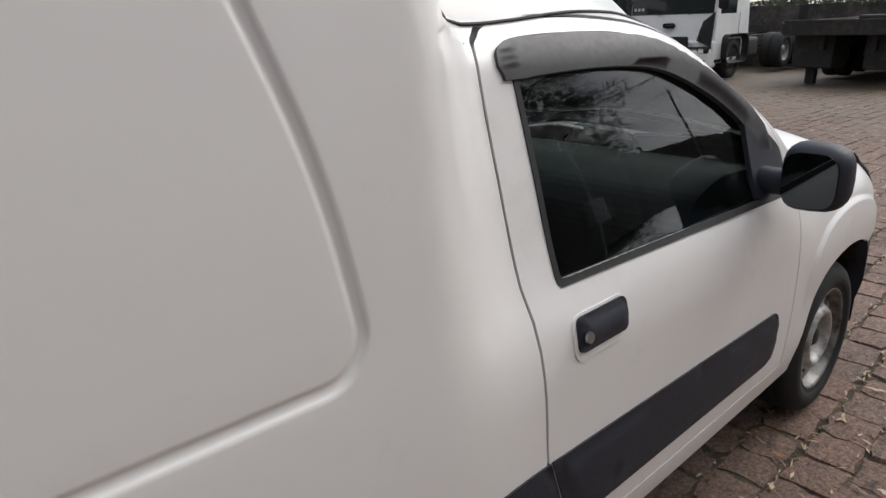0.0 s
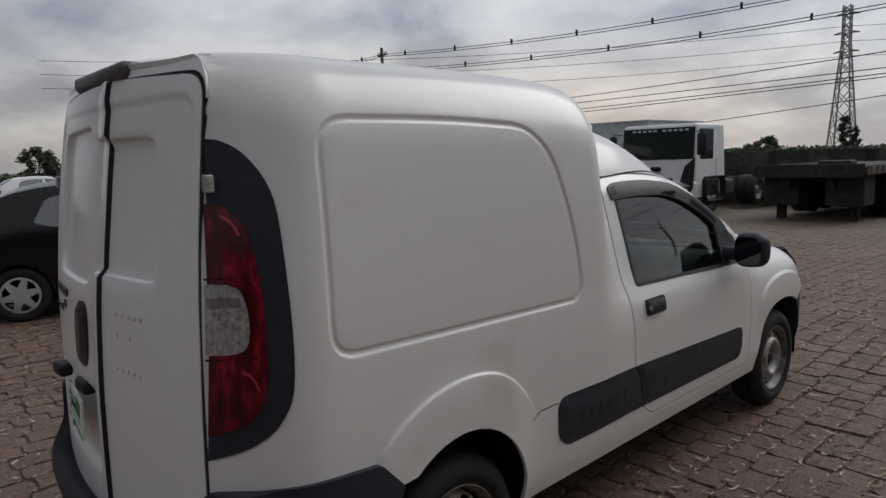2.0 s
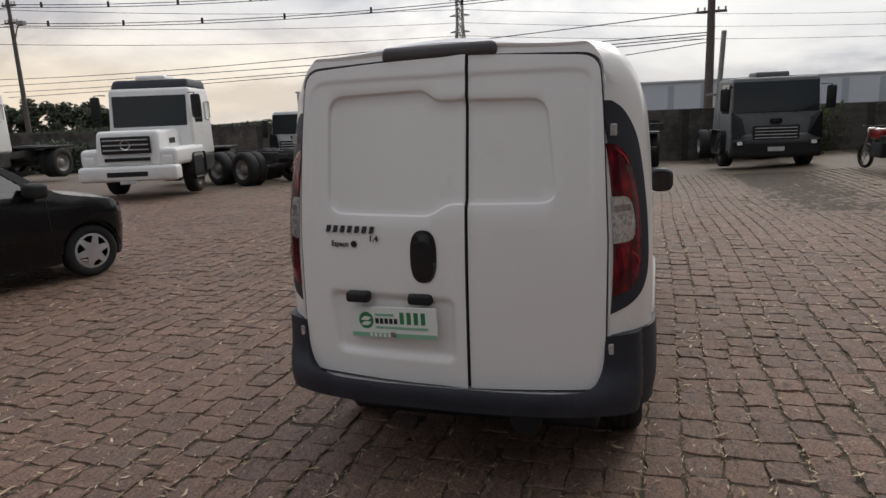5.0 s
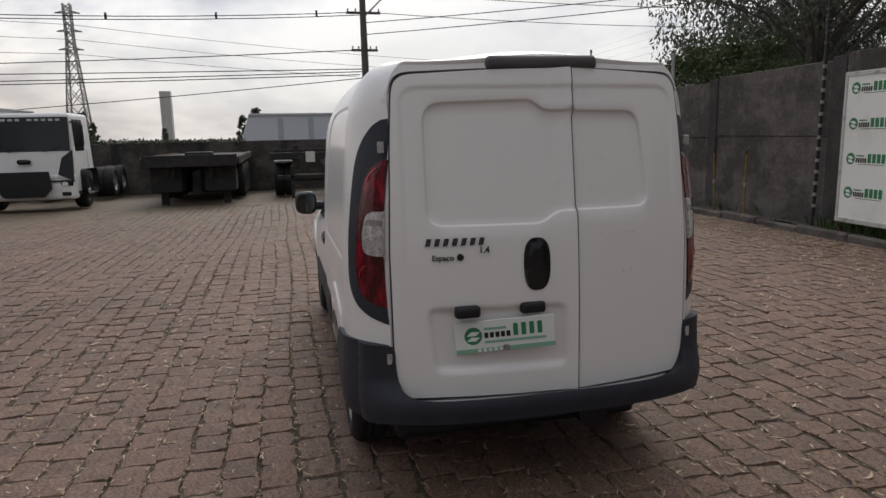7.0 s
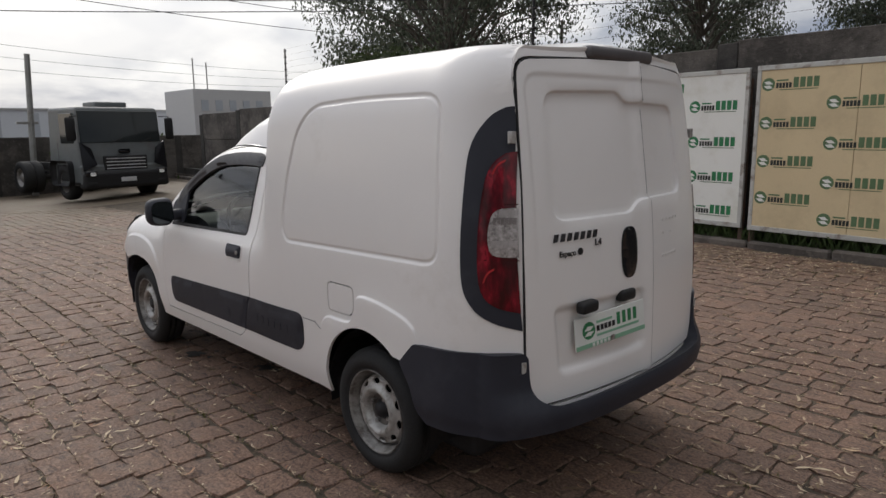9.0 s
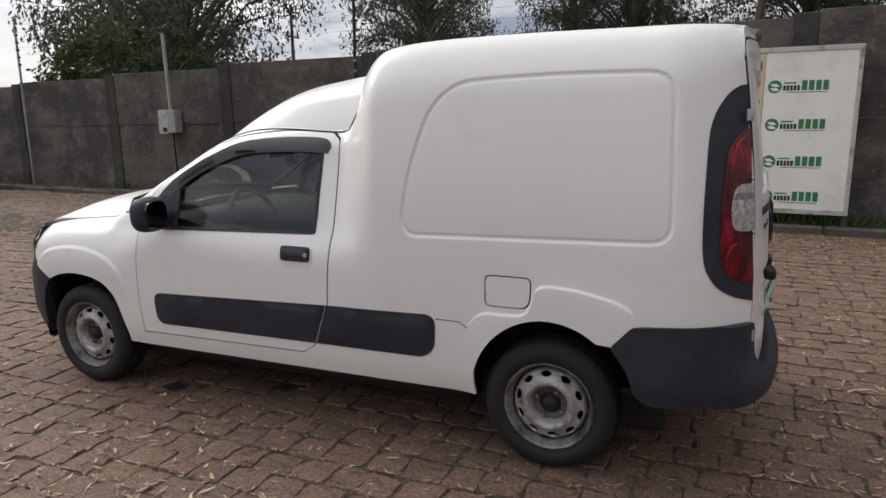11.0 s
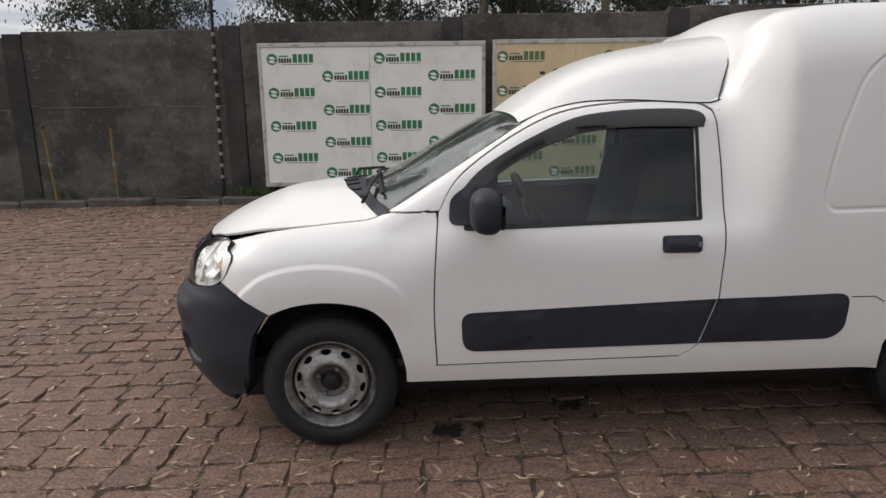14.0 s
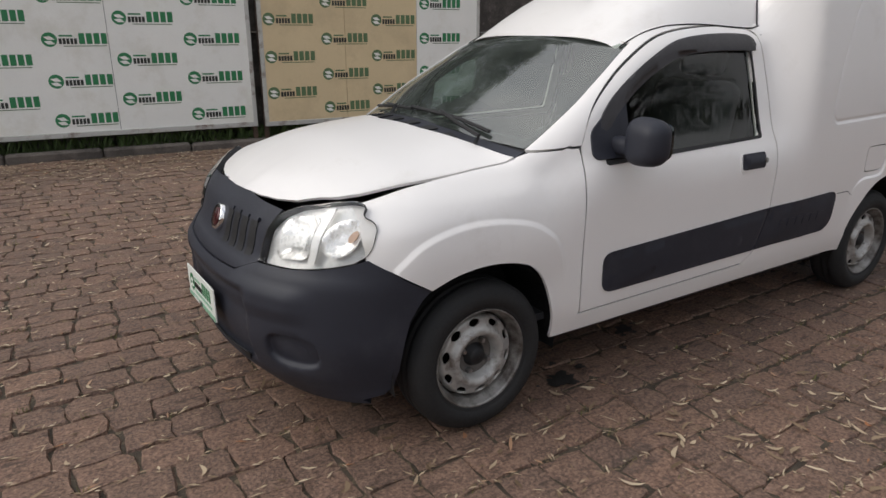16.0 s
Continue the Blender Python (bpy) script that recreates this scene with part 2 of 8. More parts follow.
def rounded(poly, r, n=5):
    """The closed polygon with its corners rounded; r is one radius or one for each corner."""
    out = []
    for i, p in enumerate(poly):
        a, b = Vector(poly[i - 1]), Vector(poly[(i + 1) % len(poly)])
        p = Vector(p)
        rr = r[i] if isinstance(r, (list, tuple)) else r
        d0, d1 = a - p, b - p
        k = min(rr, d0.length * 0.48, d1.length * 0.48)
        if k < 1e-4:
            out.append(tuple(p))
            continue
        s, e = p + d0.normalized() * k, p + d1.normalized() * k
        for j in range(n + 1):
            t = j / n
            out.append(tuple(s * (1 - t) ** 2 + p * 2 * t * (1 - t) + e * t * t))
    return out


def spline(pts, per=6, closed=False):
    """A Catmull-Rom line through points in the plane."""
    n, out = len(pts), []
    for i in range(n if closed else n - 1):
        p = [Vector(pts[(i + k) % n]) if closed else Vector(pts[max(0, min(n - 1, i + k))]) for k in (-1, 0, 1, 2)]
        for j in range(per):
            t = j / per
            q = 0.5 * (2 * p[1] + (p[2] - p[0]) * t + (2 * p[0] - 5 * p[1] + 4 * p[2] - p[3]) * t * t + (3 * p[1] - p[0] - 3 * p[2] + p[3]) * t ** 3)
            out.append(tuple(q))
    if not closed:
        out.append(tuple(pts[-1]))
    return out


def arc(cx, cy, r, a0, a1, n=16, ry=None):
    return [(cx + r * math.cos(radians(a0 + (a1 - a0) * i / n)), cy + (ry or r) * math.sin(radians(a0 + (a1 - a0) * i / n))) for i in range(n + 1)]


def dense(poly, step, closed=True):
    out = []
    n = len(poly)
    for i in range(n if closed else n - 1):
        a, b = poly[i], poly[(i + 1) % n]
        k = max(1, int(math.dist(a, b) / step))
        out += [(a[0] + (b[0] - a[0]) * j / k, a[1] + (b[1] - a[1]) * j / k) for j in range(k)]
    if not closed:
        out.append(poly[-1])
    return out


def inside(P, poly):
    """Which of the points (n, 2) lie in the polygon."""
    P, q = np.asarray(P, float), np.asarray(poly, float)
    x, y, c = P[:, 0], P[:, 1], np.zeros(len(P), bool)
    for (x0, y0), (x1, y1) in zip(q, np.roll(q, -1, 0)):
        if y0 != y1:
            c ^= ((y0 > y) != (y1 > y)) & (x < (x1 - x0) * (y - y0) / (y1 - y0) + x0)
    return c


def edge_distance(P, poly, closed=True):
    P, q = np.asarray(P, float), np.asarray(poly, float)
    best = np.full(len(P), 1e9)
    for a, b in zip(q if closed else q[:-1], np.roll(q, -1, 0) if closed else q[1:]):
        d = b - a
        t = np.clip(((P - a) @ d) / max(1e-12, d @ d), 0, 1)
        best = np.minimum(best, np.hypot(*(P - a - t[:, None] * d).T))
    return best


def mesh_object(name, verts, faces, material, parent=None, label="", smooth_shade=True, normals=None):
    me = bpy.data.meshes.new(name)
    me.from_pydata([tuple(v) for v in verts], [], faces)
    if smooth_shade:
        me.shade_smooth()
    if normals:
        me.normals_split_custom_set(normals)
    me.materials.append(material)
    ob = new(name, me)
    if parent:
        ob.parent = parent
    if label:
        ob["label"] = label
    return ob


def part(name, bm, material, parent=None, label="", smooth_shade=False):
    """Links a bmesh as one mesh object under a thing or a part."""
    me = bpy.data.meshes.new(name)
    bmesh.ops.recalc_face_normals(bm, faces=bm.faces)
    bm.to_mesh(me)
    bm.free()
    if smooth_shade:
        me.shade_smooth()
    me.materials.append(material)
    ob = new(name, me)
    if parent:
        ob.parent = parent
    if label:
        ob["label"] = label
    return ob


def box_bm(x0, x1, y0, y1, z0, z1, bevel=0.0, seg=2, m=None):
    bm = bmesh.new()
    bmesh.ops.create_cube(bm, size=1, matrix=Matrix.Translation(((x0 + x1) / 2, (y0 + y1) / 2, (z0 + z1) / 2)) @ Matrix.Diagonal((abs(x1 - x0), abs(y1 - y0), abs(z1 - z0), 1)))
    if bevel:
        bmesh.ops.bevel(bm, geom=bm.edges[:], offset=bevel, segments=seg, affect="EDGES", profile=0.5)
    if m is not None:
        bm.transform(m)
    return bm


def tube_bm(points, r, n=8, r1=None):
    """A round bar along points, tapering to r1."""
    bm = bmesh.new()
    rings, pts = [], [Vector(p) for p in points]
    for i, p in enumerate(pts):
        d = (pts[min(i + 1, len(pts) - 1)] - pts[max(i - 1, 0)]).normalized()
        a = d.cross(Vector((0, 0, 1)) if abs(d.z) < 0.9 else Vector((1, 0, 0))).normalized()
        b = d.cross(a)
        k = r + ((r1 if r1 is not None else r) - r) * i / max(1, len(pts) - 1)
        rings.append([bm.verts.new(p + (a * math.cos(math.tau * j / n) + b * math.sin(math.tau * j / n)) * k) for j in range(n)])
    for r0, r2 in zip(rings, rings[1:]):
        for j in range(n):
            bm.faces.new((r0[j], r0[(j + 1) % n], r2[(j + 1) % n], r2[j]))
    bm.faces.new(rings[0][::-1])
    bm.faces.new(rings[-1])
    return bm


def lathe_bm(profile, n=40, close=False):
    """Turns (radius, height) pairs about the y axis."""
    bm = bmesh.new()
    rows = [[bm.verts.new((r * math.cos(math.tau * j / n), h, r * math.sin(math.tau * j / n))) for j in range(n)] for r, h in profile]
    pairs = list(zip(rows, rows[1:])) + ([(rows[-1], rows[0])] if close else [])
    for a, b in pairs:
        for j in range(n):
            bm.faces.new((a[j], a[(j + 1) % n], b[(j + 1) % n], b[j]))
    return bm


def join_bm(*bms):
    """Several bmeshes as one."""
    out, me = bmesh.new(), bpy.data.meshes.new("tmp")
    for b in bms:
        b.to_mesh(me)
        b.free()
        out.from_mesh(me)
    bpy.data.meshes.remove(me)
    return out


def patch(name, S, outline, material, parent=None, holes=(), step=0.05, off=0.0, disp=None, thick=0.012, lines=(), label="", centre=None, fine=None):
    """A panel: the part of the surface S(a, b) inside an outline of its (a, b) plane, with its edges turned in."""
    fine = fine or step * 0.6
    loops = [dense(outline, fine)] + [dense(h, fine) for h in holes]
    co, ed, rails = [], [], []
    for lp in loops:
        k = len(co)
        co += lp
        ed += [(k + i, k + (i + 1) % len(lp)) for i in range(len(lp))]
    for ln, closed in lines:
        ln = dense(ln, fine, closed)
        ok = inside(ln, loops[0]) & (edge_distance(ln, loops[0]) > 0.25 * fine)
        for h in loops[1:]:
            ok &= ~inside(ln, h)
        k, last = len(co), None
        for i, (p, o) in enumerate(zip(ln, ok)):
            if o:
                if last == i - 1:
                    ed.append((len(co) - 1, len(co)))
                co.append(p)
                last = i
        if closed and len(ok) and ok[0] and ok[-1]:
            ed.append((len(co) - 1, k))
        rails.append(ln)
    o = np.array(loops[0])
    gx = np.arange(o[:, 0].min() + step * 0.3, o[:, 0].max(), step)
    gy = np.arange(o[:, 1].min() + step * 0.3, o[:, 1].max(), step)
    G = np.array([(a + (step / 2 if j % 2 else 0), b) for j, b in enumerate(gy) for a in gx]) if len(gx) and len(gy) else np.zeros((0, 2))
    if len(G):
        keep = inside(G, loops[0]) & (edge_distance(G, loops[0]) > step * 0.45)
        for h in loops[1:]:
            keep &= ~inside(G, h) & (edge_distance(G, h) > step * 0.45)
        for ln in rails:
            keep &= edge_distance(G, ln, False) > step * 0.35
        co += [tuple(p) for p in G[keep]]
    from mathutils.geometry import delaunay_2d_cdt
    vo, _, fo, *_ = delaunay_2d_cdt([Vector(c) for c in co], ed, [], 0, 1e-6)
    cen = np.array([[sum(vo[i].x for i in f) / 3, sum(vo[i].y for i in f) / 3] for f in fo])
    ok = inside(cen, loops[0])
    for h in loops[1:]:
        ok &= ~inside(cen, h)
    faces = []
    for f, k in zip(fo, ok):
        if k:
            p0, p1, p2 = (vo[i] for i in f)
            if abs((p1 - p0).cross(p2 - p0)) > 4e-3 * max((p1 - p0).length, (p2 - p1).length, (p0 - p2).length) ** 2:
                faces.append(tuple(f))
    used = sorted({i for f in faces for i in f})
    at = {i: k for k, i in enumerate(used)}
    ab = [(vo[i].x, vo[i].y) for i in used]
    q, e = np.array(ab), 1e-3
    zero = np.zeros(len(ab))
    extra = disp(q) if disp else zero
    da = disp(q + (e, 0)) - disp(q - (e, 0)) if disp else zero
    db = disp(q + (0, e)) - disp(q - (0, e)) if disp else zero
    P, N, M = [], [], []
    for (a, b), d, ga, gb in zip(ab, extra, da, db):
        p = Vector(S(a, b))
        ta, tb = Vector(S(a + e, b)) - Vector(S(a - e, b)), Vector(S(a, b + e)) - Vector(S(a, b - e))
        n = ta.cross(tb)
        n = n.normalized() if n.length > 1e-12 else Vector((0, 0, 1))
        c = Vector(centre) if centre else Vector((max(0.7, min(3.5, p.x)), 0, 0.8))
        if n.dot(p - c) < 0:
            n = -n
        P.append(p + n * (off + d))
        N.append(n)
        t = (ta + n * ga).cross(tb + n * gb)
        t = t.normalized() if t.length > 1e-12 else n
        M.append(t if t.dot(n) >= 0 else -t)
    out = []
    for f in faces:
        i, j, k = (at[t] for t in f)
        fn = (P[j] - P[i]).cross(P[k] - P[i])
        out.append((i, j, k) if fn.dot(N[i] + N[j] + N[k]) >= 0 else (i, k, j))
    loop_n = [M[i] for f in out for i in f]
    if thick:
        count = {}
        for f in out:
            for a, b in zip(f, f[1:] + f[:1]):
                count[(a, b)] = 1
        rim = [(a, b) for a, b in count if (b, a) not in count]
        m0, m1 = {}, {}
        for a, b in rim:
            for i in (a, b):
                if i not in m0:
                    m0[i] = len(P)
                    P.append(P[i].copy())
                    m1[i] = len(P)
                    P.append(P[i] - N[i] * thick)
        out += [(m0[b], m0[a], m1[a], m1[b]) for a, b in rim]
        loop_n += [Vector((0, 0, 0))] * (4 * len(rim))
    return mesh_object(name, P, out, material, parent, label, normals=loop_n)




# ---------------------------------------------------------------- the yard
def ground_z(x, y=0.0):
    """The yard falls away gently beyond the van."""
    k = max(0.0, min(x, 60.0) - 4.0)
    return -0.0225 * k * smooth(0, 6, k) * (0.3 + 0.7 * smooth(-7.5, -3.0, y))


def paving_material(name, far):
    m, t, b = nodes_of(name)
    v = coords(t)
    big, mid, small = noise_fac(t, v, 0.5, 4), noise_fac(t, v, 9.0, 7, 0.65), noise_fac(t, v, 75.0, 6, 0.7)
    c = ramp(t, mid, [(0.30, (0.085, 0.060, 0.049)), (0.5, (0.182, 0.131, 0.107)), (0.72, (0.275, 0.203, 0.165))])
    c = mixed(t, 0.6, c, ramp(t, small, [(0.38, (0.045, 0.033, 0.027)), (0.5, (0.18, 0.131, 0.107)), (0.63, (0.38, 0.29, 0.235))]))
    c = mixed(t, ramp(t, noise_fac(t, v, 34.0, 4, 0.7), [(0.58, (0, 0, 0)), (0.68, (0.75,) * 3)]), c, (0.055, 0.041, 0.034))
    if far:
        br = node(t, "ShaderNodeTexBrick", Scale=1.0)
        br.inputs["Mortar Size"].default_value, br.inputs["Brick Width"].default_value, br.inputs["Row Height"].default_value = 0.012, 0.186, 0.17
        br.inputs["Color1"].default_value, br.inputs["Color2"].default_value, br.inputs["Mortar"].default_value = (1, 1, 1, 1), (0.72, 0.70, 0.68, 1), (0.22, 0.20, 0.18, 1)
        t.links.new(v, br.inputs["Vector"])
        c = mixed(t, 1.0, c, br.outputs["Color"], "MULTIPLY")
    else:
        rnd = t.nodes.new("ShaderNodeObjectInfo") if far is None else t.nodes.new("ShaderNodeNewGeometry")
        f = rnd.outputs["Random"] if far is None else rnd.outputs["Random Per Island"]
        c = mixed(t, 1.0, c, ramp(t, f, [(0.0, (0.80, 0.79, 0.79)), (0.25, (0.93, 0.92, 0.91)), (0.65, (1.03, 0.99, 0.96)), (0.9, (1.10, 1.04, 1.00)), (0.98, (1.12, 1.08, 1.03)), (1.0, (0.90, 0.96, 0.95))]), "MULTIPLY")
    # dark cracks and chipped hollows across the faces, pale scuffs between them
    streak = noise_fac(t, coords(t, (7.0, 22.0, 10.0)), 1.0, 8, 0.72)
    c = mixed(t, ramp(t, streak, [(0.54, (0, 0, 0)), (0.64, (0.78,) * 3)]), c, (0.040, 0.029, 0.024))
    c = mixed(t, ramp(t, noise_fac(t, v, 17.0, 7, 0.7), [(0.56, (0, 0, 0)), (0.70, (0.50,) * 3)]), c, (0.33, 0.25, 0.21))
    c = mixed(t, ramp(t, big, [(0.45, (0, 0, 0)), (0.75, (0.35,) * 3)]), c, (0.075, 0.062, 0.052))
    c = mixed(t, 1.0, c, (0.92, 0.785, 0.70), "MULTIPLY")
    # damp and oily blotches
    c = mixed(t, ramp(t, noise_fac(t, v, 2.6, 7, 0.7), [(0.60, (0, 0, 0)), (0.72, (0.6,) * 3)]), c, (0.045, 0.038, 0.034))
    # trodden mud and dry grass over the far part of the yard
    sp = t.nodes.new("ShaderNodeSeparateXYZ")
    gp = t.nodes.new("ShaderNodeNewGeometry")
    t.links.new(gp.outputs["Position"], sp.inputs[0])
    mr = node(t, "ShaderNodeMapRange")
    for k, q in (("From Min", 6.0), ("From Max", 16.0), ("To Min", 0.0), ("To Max", 0.42)):
        mr.inputs[k].default_value = q
    t.links.new(sp.outputs[0], mr.inputs["Value"])
    ad = t.nodes.new("ShaderNodeMath")
    ad.operation = "ADD"
    t.links.new(mr.outputs[0], ad.inputs[0])
    t.links.new(noise_fac(t, gp.outputs["Position"], 1.1, 8, 0.65), ad.inputs[1])
    c = mixed(t, ramp(t, ad.outputs[0], [(0.68, (0, 0, 0)), (0.92, (0.75,) * 3)]), c, mixed(t, noise_fac(t, gp.outputs["Position"], 9, 6), (0.105, 0.085, 0.058), (0.20, 0.168, 0.115)))
    t.links.new(c, b.inputs["Base Color"])
    t.links.new(ramp(t, mid, [(0.3, (0.62,) * 3), (0.7, (0.85,) * 3)]), b.inputs["Roughness"])
    bp = node(t, "ShaderNodeBump", Strength=1.0, Distance=0.014)
    t.links.new(mixed(t, 0.35, mixed(t, 0.5, mid, small), mixed(t, 1.0, (1.0, 1.0, 1.0), streak, "SUBTRACT")), bp.inputs["Height"])
    t.links.new(bp.outputs[0], b.inputs["Normal"])
    return m


STONE = paving_material("paving_stone", None)
STONE_REST = paving_material("paving_stones_rest", False)
STONE_FAR = paving_material("paving_far", True)
SOIL = surface("soil", (0.060, 0.046, 0.032), 0.95, var=0.6, scale=9, fine=140, bump=0.01, dirt=(0.16, 0.12, 0.075), dirt_scale=26.0, dirt_at=(0.54, 0.62))


def wall_material(name, base, dark, streak):
    m, t, b = nodes_of(name)
    v, vs, vh = coords(t), coords(t, (2.2, 2.2, 0.5)), coords(t, (0.7, 0.7, 3.0))
    c = ramp(t, noise_fac(t, vh, 1.2, 9, 0.7), [(0.38, dark), (0.64, base)])
    c = mixed(t, 0.4, c, ramp(t, noise_fac(t, v, 24, 6), [(0.3, dark), (0.7, base)]))
    c = mixed(t, ramp(t, noise_fac(t, vs, 1.1, 9, 0.7), [(0.50, (0, 0, 0)), (0.75, (0.7,) * 3)]), c, streak)
    c = mixed(t, ramp(t, noise_fac(t, v, 2.4, 9, 0.7), [(0.56, (0, 0, 0)), (0.75, (0.5,) * 3)]), c, tuple(min(1, k * 1.6) for k in base))
    c = mixed(t, ramp(t, noise_fac(t, v, 0.8, 10, 0.72), [(0.46, (0, 0, 0)), (0.56, (0.80,) * 3)]), c, tuple(k * 0.60 for k in dark))
    c = mixed(t, ramp(t, noise_fac(t, v, 11.0, 8, 0.75), [(0.56, (0, 0, 0)), (0.66, (0.5,) * 3)]), c, tuple(k * 1.35 for k in base))
    t.links.new(c, b.inputs["Base Color"])
    b.inputs["Roughness"].default_value = 0.92
    bp = node(t, "ShaderNodeBump", Strength=0.8, Distance=0.02)
    t.links.new(noise_fac(t, v, 22, 9, 0.7), bp.inputs["Height"])
    t.links.new(bp.outputs[0], b.inputs["Normal"])
    return m


CONCRETE = wall_material("old_concrete", (0.158, 0.140, 0.124), (0.066, 0.059, 0.053), (0.034, 0.031, 0.028))
CONCRETE_DARK = wall_material("stained_concrete", (0.068, 0.063, 0.058), (0.042, 0.039, 0.036), (0.024, 0.023, 0.021))
KERB = wall_material("kerb_concrete", (0.165, 0.140, 0.120), (0.085, 0.072, 0.062), (0.05, 0.042, 0.037))

# ground: one sheet to the horizon
xs = [-400, -60, -12, -6, 4, 6, 8, 10, 13, 17, 22, 28, 40, 60, 120, 1500]
ys = [-1500, -120, -30, -7.5, -6, -4.5, -3, -1.5, 0, 1, 8, 30, 120, 1500]
gv = [(x, y, ground_z(x, y) - 0.022) for x in xs for y in ys]
gf = [(i * len(ys) + j, (i + 1) * len(ys) + j, (i + 1) * len(ys) + j + 1, i * len(ys) + j + 1) for i in range(len(xs) - 1) for j in range(len(ys) - 1)]
tagged(mesh_object("ground", gv, gf, SOIL, smooth_shade=False), "dark soil and dirt under and around the paving", "ground", kind="structure")
# far paving, where single stones can no longer be told apart
px, py = [17.0, 18, 20, 22, 25], [-8.2, -6, -4.5, -3, -1.5, 0, 1, 8, 16, 24, 40]
fv2 = [(x, y, ground_z(x, y) - 0.006) for x in px for y in py]
ff2 = [(i * len(py) + j, (i + 1) * len(py) + j, (i + 1) * len(py) + j + 1, i * len(py) + j + 1) for i in range(len(px) - 1) for j in range(len(py) - 1)]
k0 = len(fv2)
for x in (-9.0, 4, 10, 17):
    for y in (13.0, 24, 40):
        fv2.append((x, y, ground_z(x) - 0.006))
for i in range(3):
    for j in range(2):
        ff2.append((k0 + i * 3 + j, k0 + (i + 1) * 3 + j, k0 + (i + 1) * 3 + j + 1, k0 + i * 3 + j + 1))
tagged(mesh_object("pavement_far", fv2, ff2, STONE_FAR, smooth_shade=False), "worn reddish stone paving", "pavement", kind="structure")

# side wall: concrete panels between pilasters, its foot along a kerb
WALL_A, WALL_S = -6.50, -0.070


def wall_y(x):
    return WALL_A + WALL_S * (x - 2.0)


WALL_ANG = math.degrees(math.atan(WALL_S))


def along_wall(x, y_off=0.0, z=0.0):
    """A pose on the wall's face at x: its own x runs along the wall, its y into the yard."""
    return pose(x, wall_y(x) + y_off, z, 0, 0, WALL_ANG)


def wall_top(x):
    return 2.62 - 0.025 * (x - 2.0)


wall_side = tagged(part("wall_side", box_bm(-16, 27, -0.34, -0.10, -0.4, 0.2, m=pose(2, WALL_A, 0, 0, 0, WALL_ANG)), CONCRETE_DARK), "tall weathered grey concrete boundary wall", "wall", kind="structure")
posts = [-13.4 + 3.2 * i for i in range(12)]
for x0, x1 in zip(posts, posts[1:]):
    xm, L2 = (x0 + x1) / 2, 1.6
    zt, zg = wall_top(xm), ground_z(xm, -7)
    mid = zg + 1.42
    part("panel", box_bm(-1.46, 1.46, -0.22, -0.012, zg - 0.2, mid - 0.006, 0.008, 1, along_wall(xm)), CONCRETE, wall_side)
    part("panel", box_bm(-1.46, 1.46, -0.20, 0.0, mid, zt, 0.008, 1, along_wall(xm)), CONCRETE, wall_side)
for x in posts:
    part("pilaster", box_bm(-0.14, 0.14, -0.24, 0.012, ground_z(x, -7) - 0.2, wall_top(x) + 0.01, 0.008, 1, along_wall(x)), CONCRETE_DARK, wall_side)

# kerb and verge
kerb = tagged(part("kerb", box_bm(-16, 25, 0.26, 0.28, -0.5, 0.04, m=pose(2, WALL_A, 0, 0, 0, WALL_ANG)), KERB), "worn concrete kerb along the wall", "kerb", kind="structure")
for i in range(38):
    x = -13.5 + i * 1.0
    zg = ground_z(x, -7)
    part("kerb_stone", box_bm(-0.494, 0.494, 0.24, 0.37, zg - 0.2, zg + 0.095 + random.uniform(-0.02, 0.015), 0.025, 1, along_wall(x, random.uniform(-0.01, 0.01))), KERB, kerb)
vv = []
nvx = 200
for i in range(nvx + 1):
    x = -14 + 38 * i / nvx
    for yo in (-0.02, 0.08, 0.17, 0.25):
        vv.append((x, wall_y(x) + yo, ground_z(x, -7) + 0.075 + 0.035 * noise.noise((x * 2.1, yo * 9, 3))))
vf = [(i * 4 + j, (i + 1) * 4 + j, (i + 1) * 4 + j + 1, i * 4 + j + 1) for i in range(nvx) for j in range(3)]
tagged(mesh_object("verge", vv, vf, SOIL), "strip of soil and weeds between kerb and wall", "verge", kind="structure")

# far wall across the end of the yard
FAR_X = 24.2
wall_far = tagged(part("wall_far", box_bm(FAR_X, FAR_X + 0.25, -9, 46, -0.8, 1.44, 0.02, 1), CONCRETE), "low grey concrete wall at the yard's far end", "wall", kind="structure")
for i in range(18):
    y = -8 + i * 3.0
    part("wall_post", box_bm(FAR_X - 0.03, FAR_X - 0.002, y - 0.12, y + 0.12, -0.6, 1.41, 0.005, 1), CONCRETE_DARK, wall_far)


# ---------------------------------------------------------------- the van's surface
ZB = 0.26
V_ZT = curve((0.10, 1.822), (0.16, 1.834), (0.25, 1.848), (0.5, 1.853), (0.9, 1.855), (1.3, 1.851), (1.5, 1.842), (1.6, 1.831), (1.68, 1.815), (1.74, 1.785), (1.79, 1.735), (1.83, 1.64), (1.865, 1.545), (1.90, 1.505), (1.96, 1.488), (2.2, 1.488), (2.45, 1.468), (2.58, 1.438), (2.68, 1.40), (2.9, 1.272), (3.1, 1.15), (3.31, 1.02), (3.4, 0.98), (3.55, 0.965), (3.8, 0.94), (3.97, 0.905), (4.1, 0.865), (4.25, 0.80))
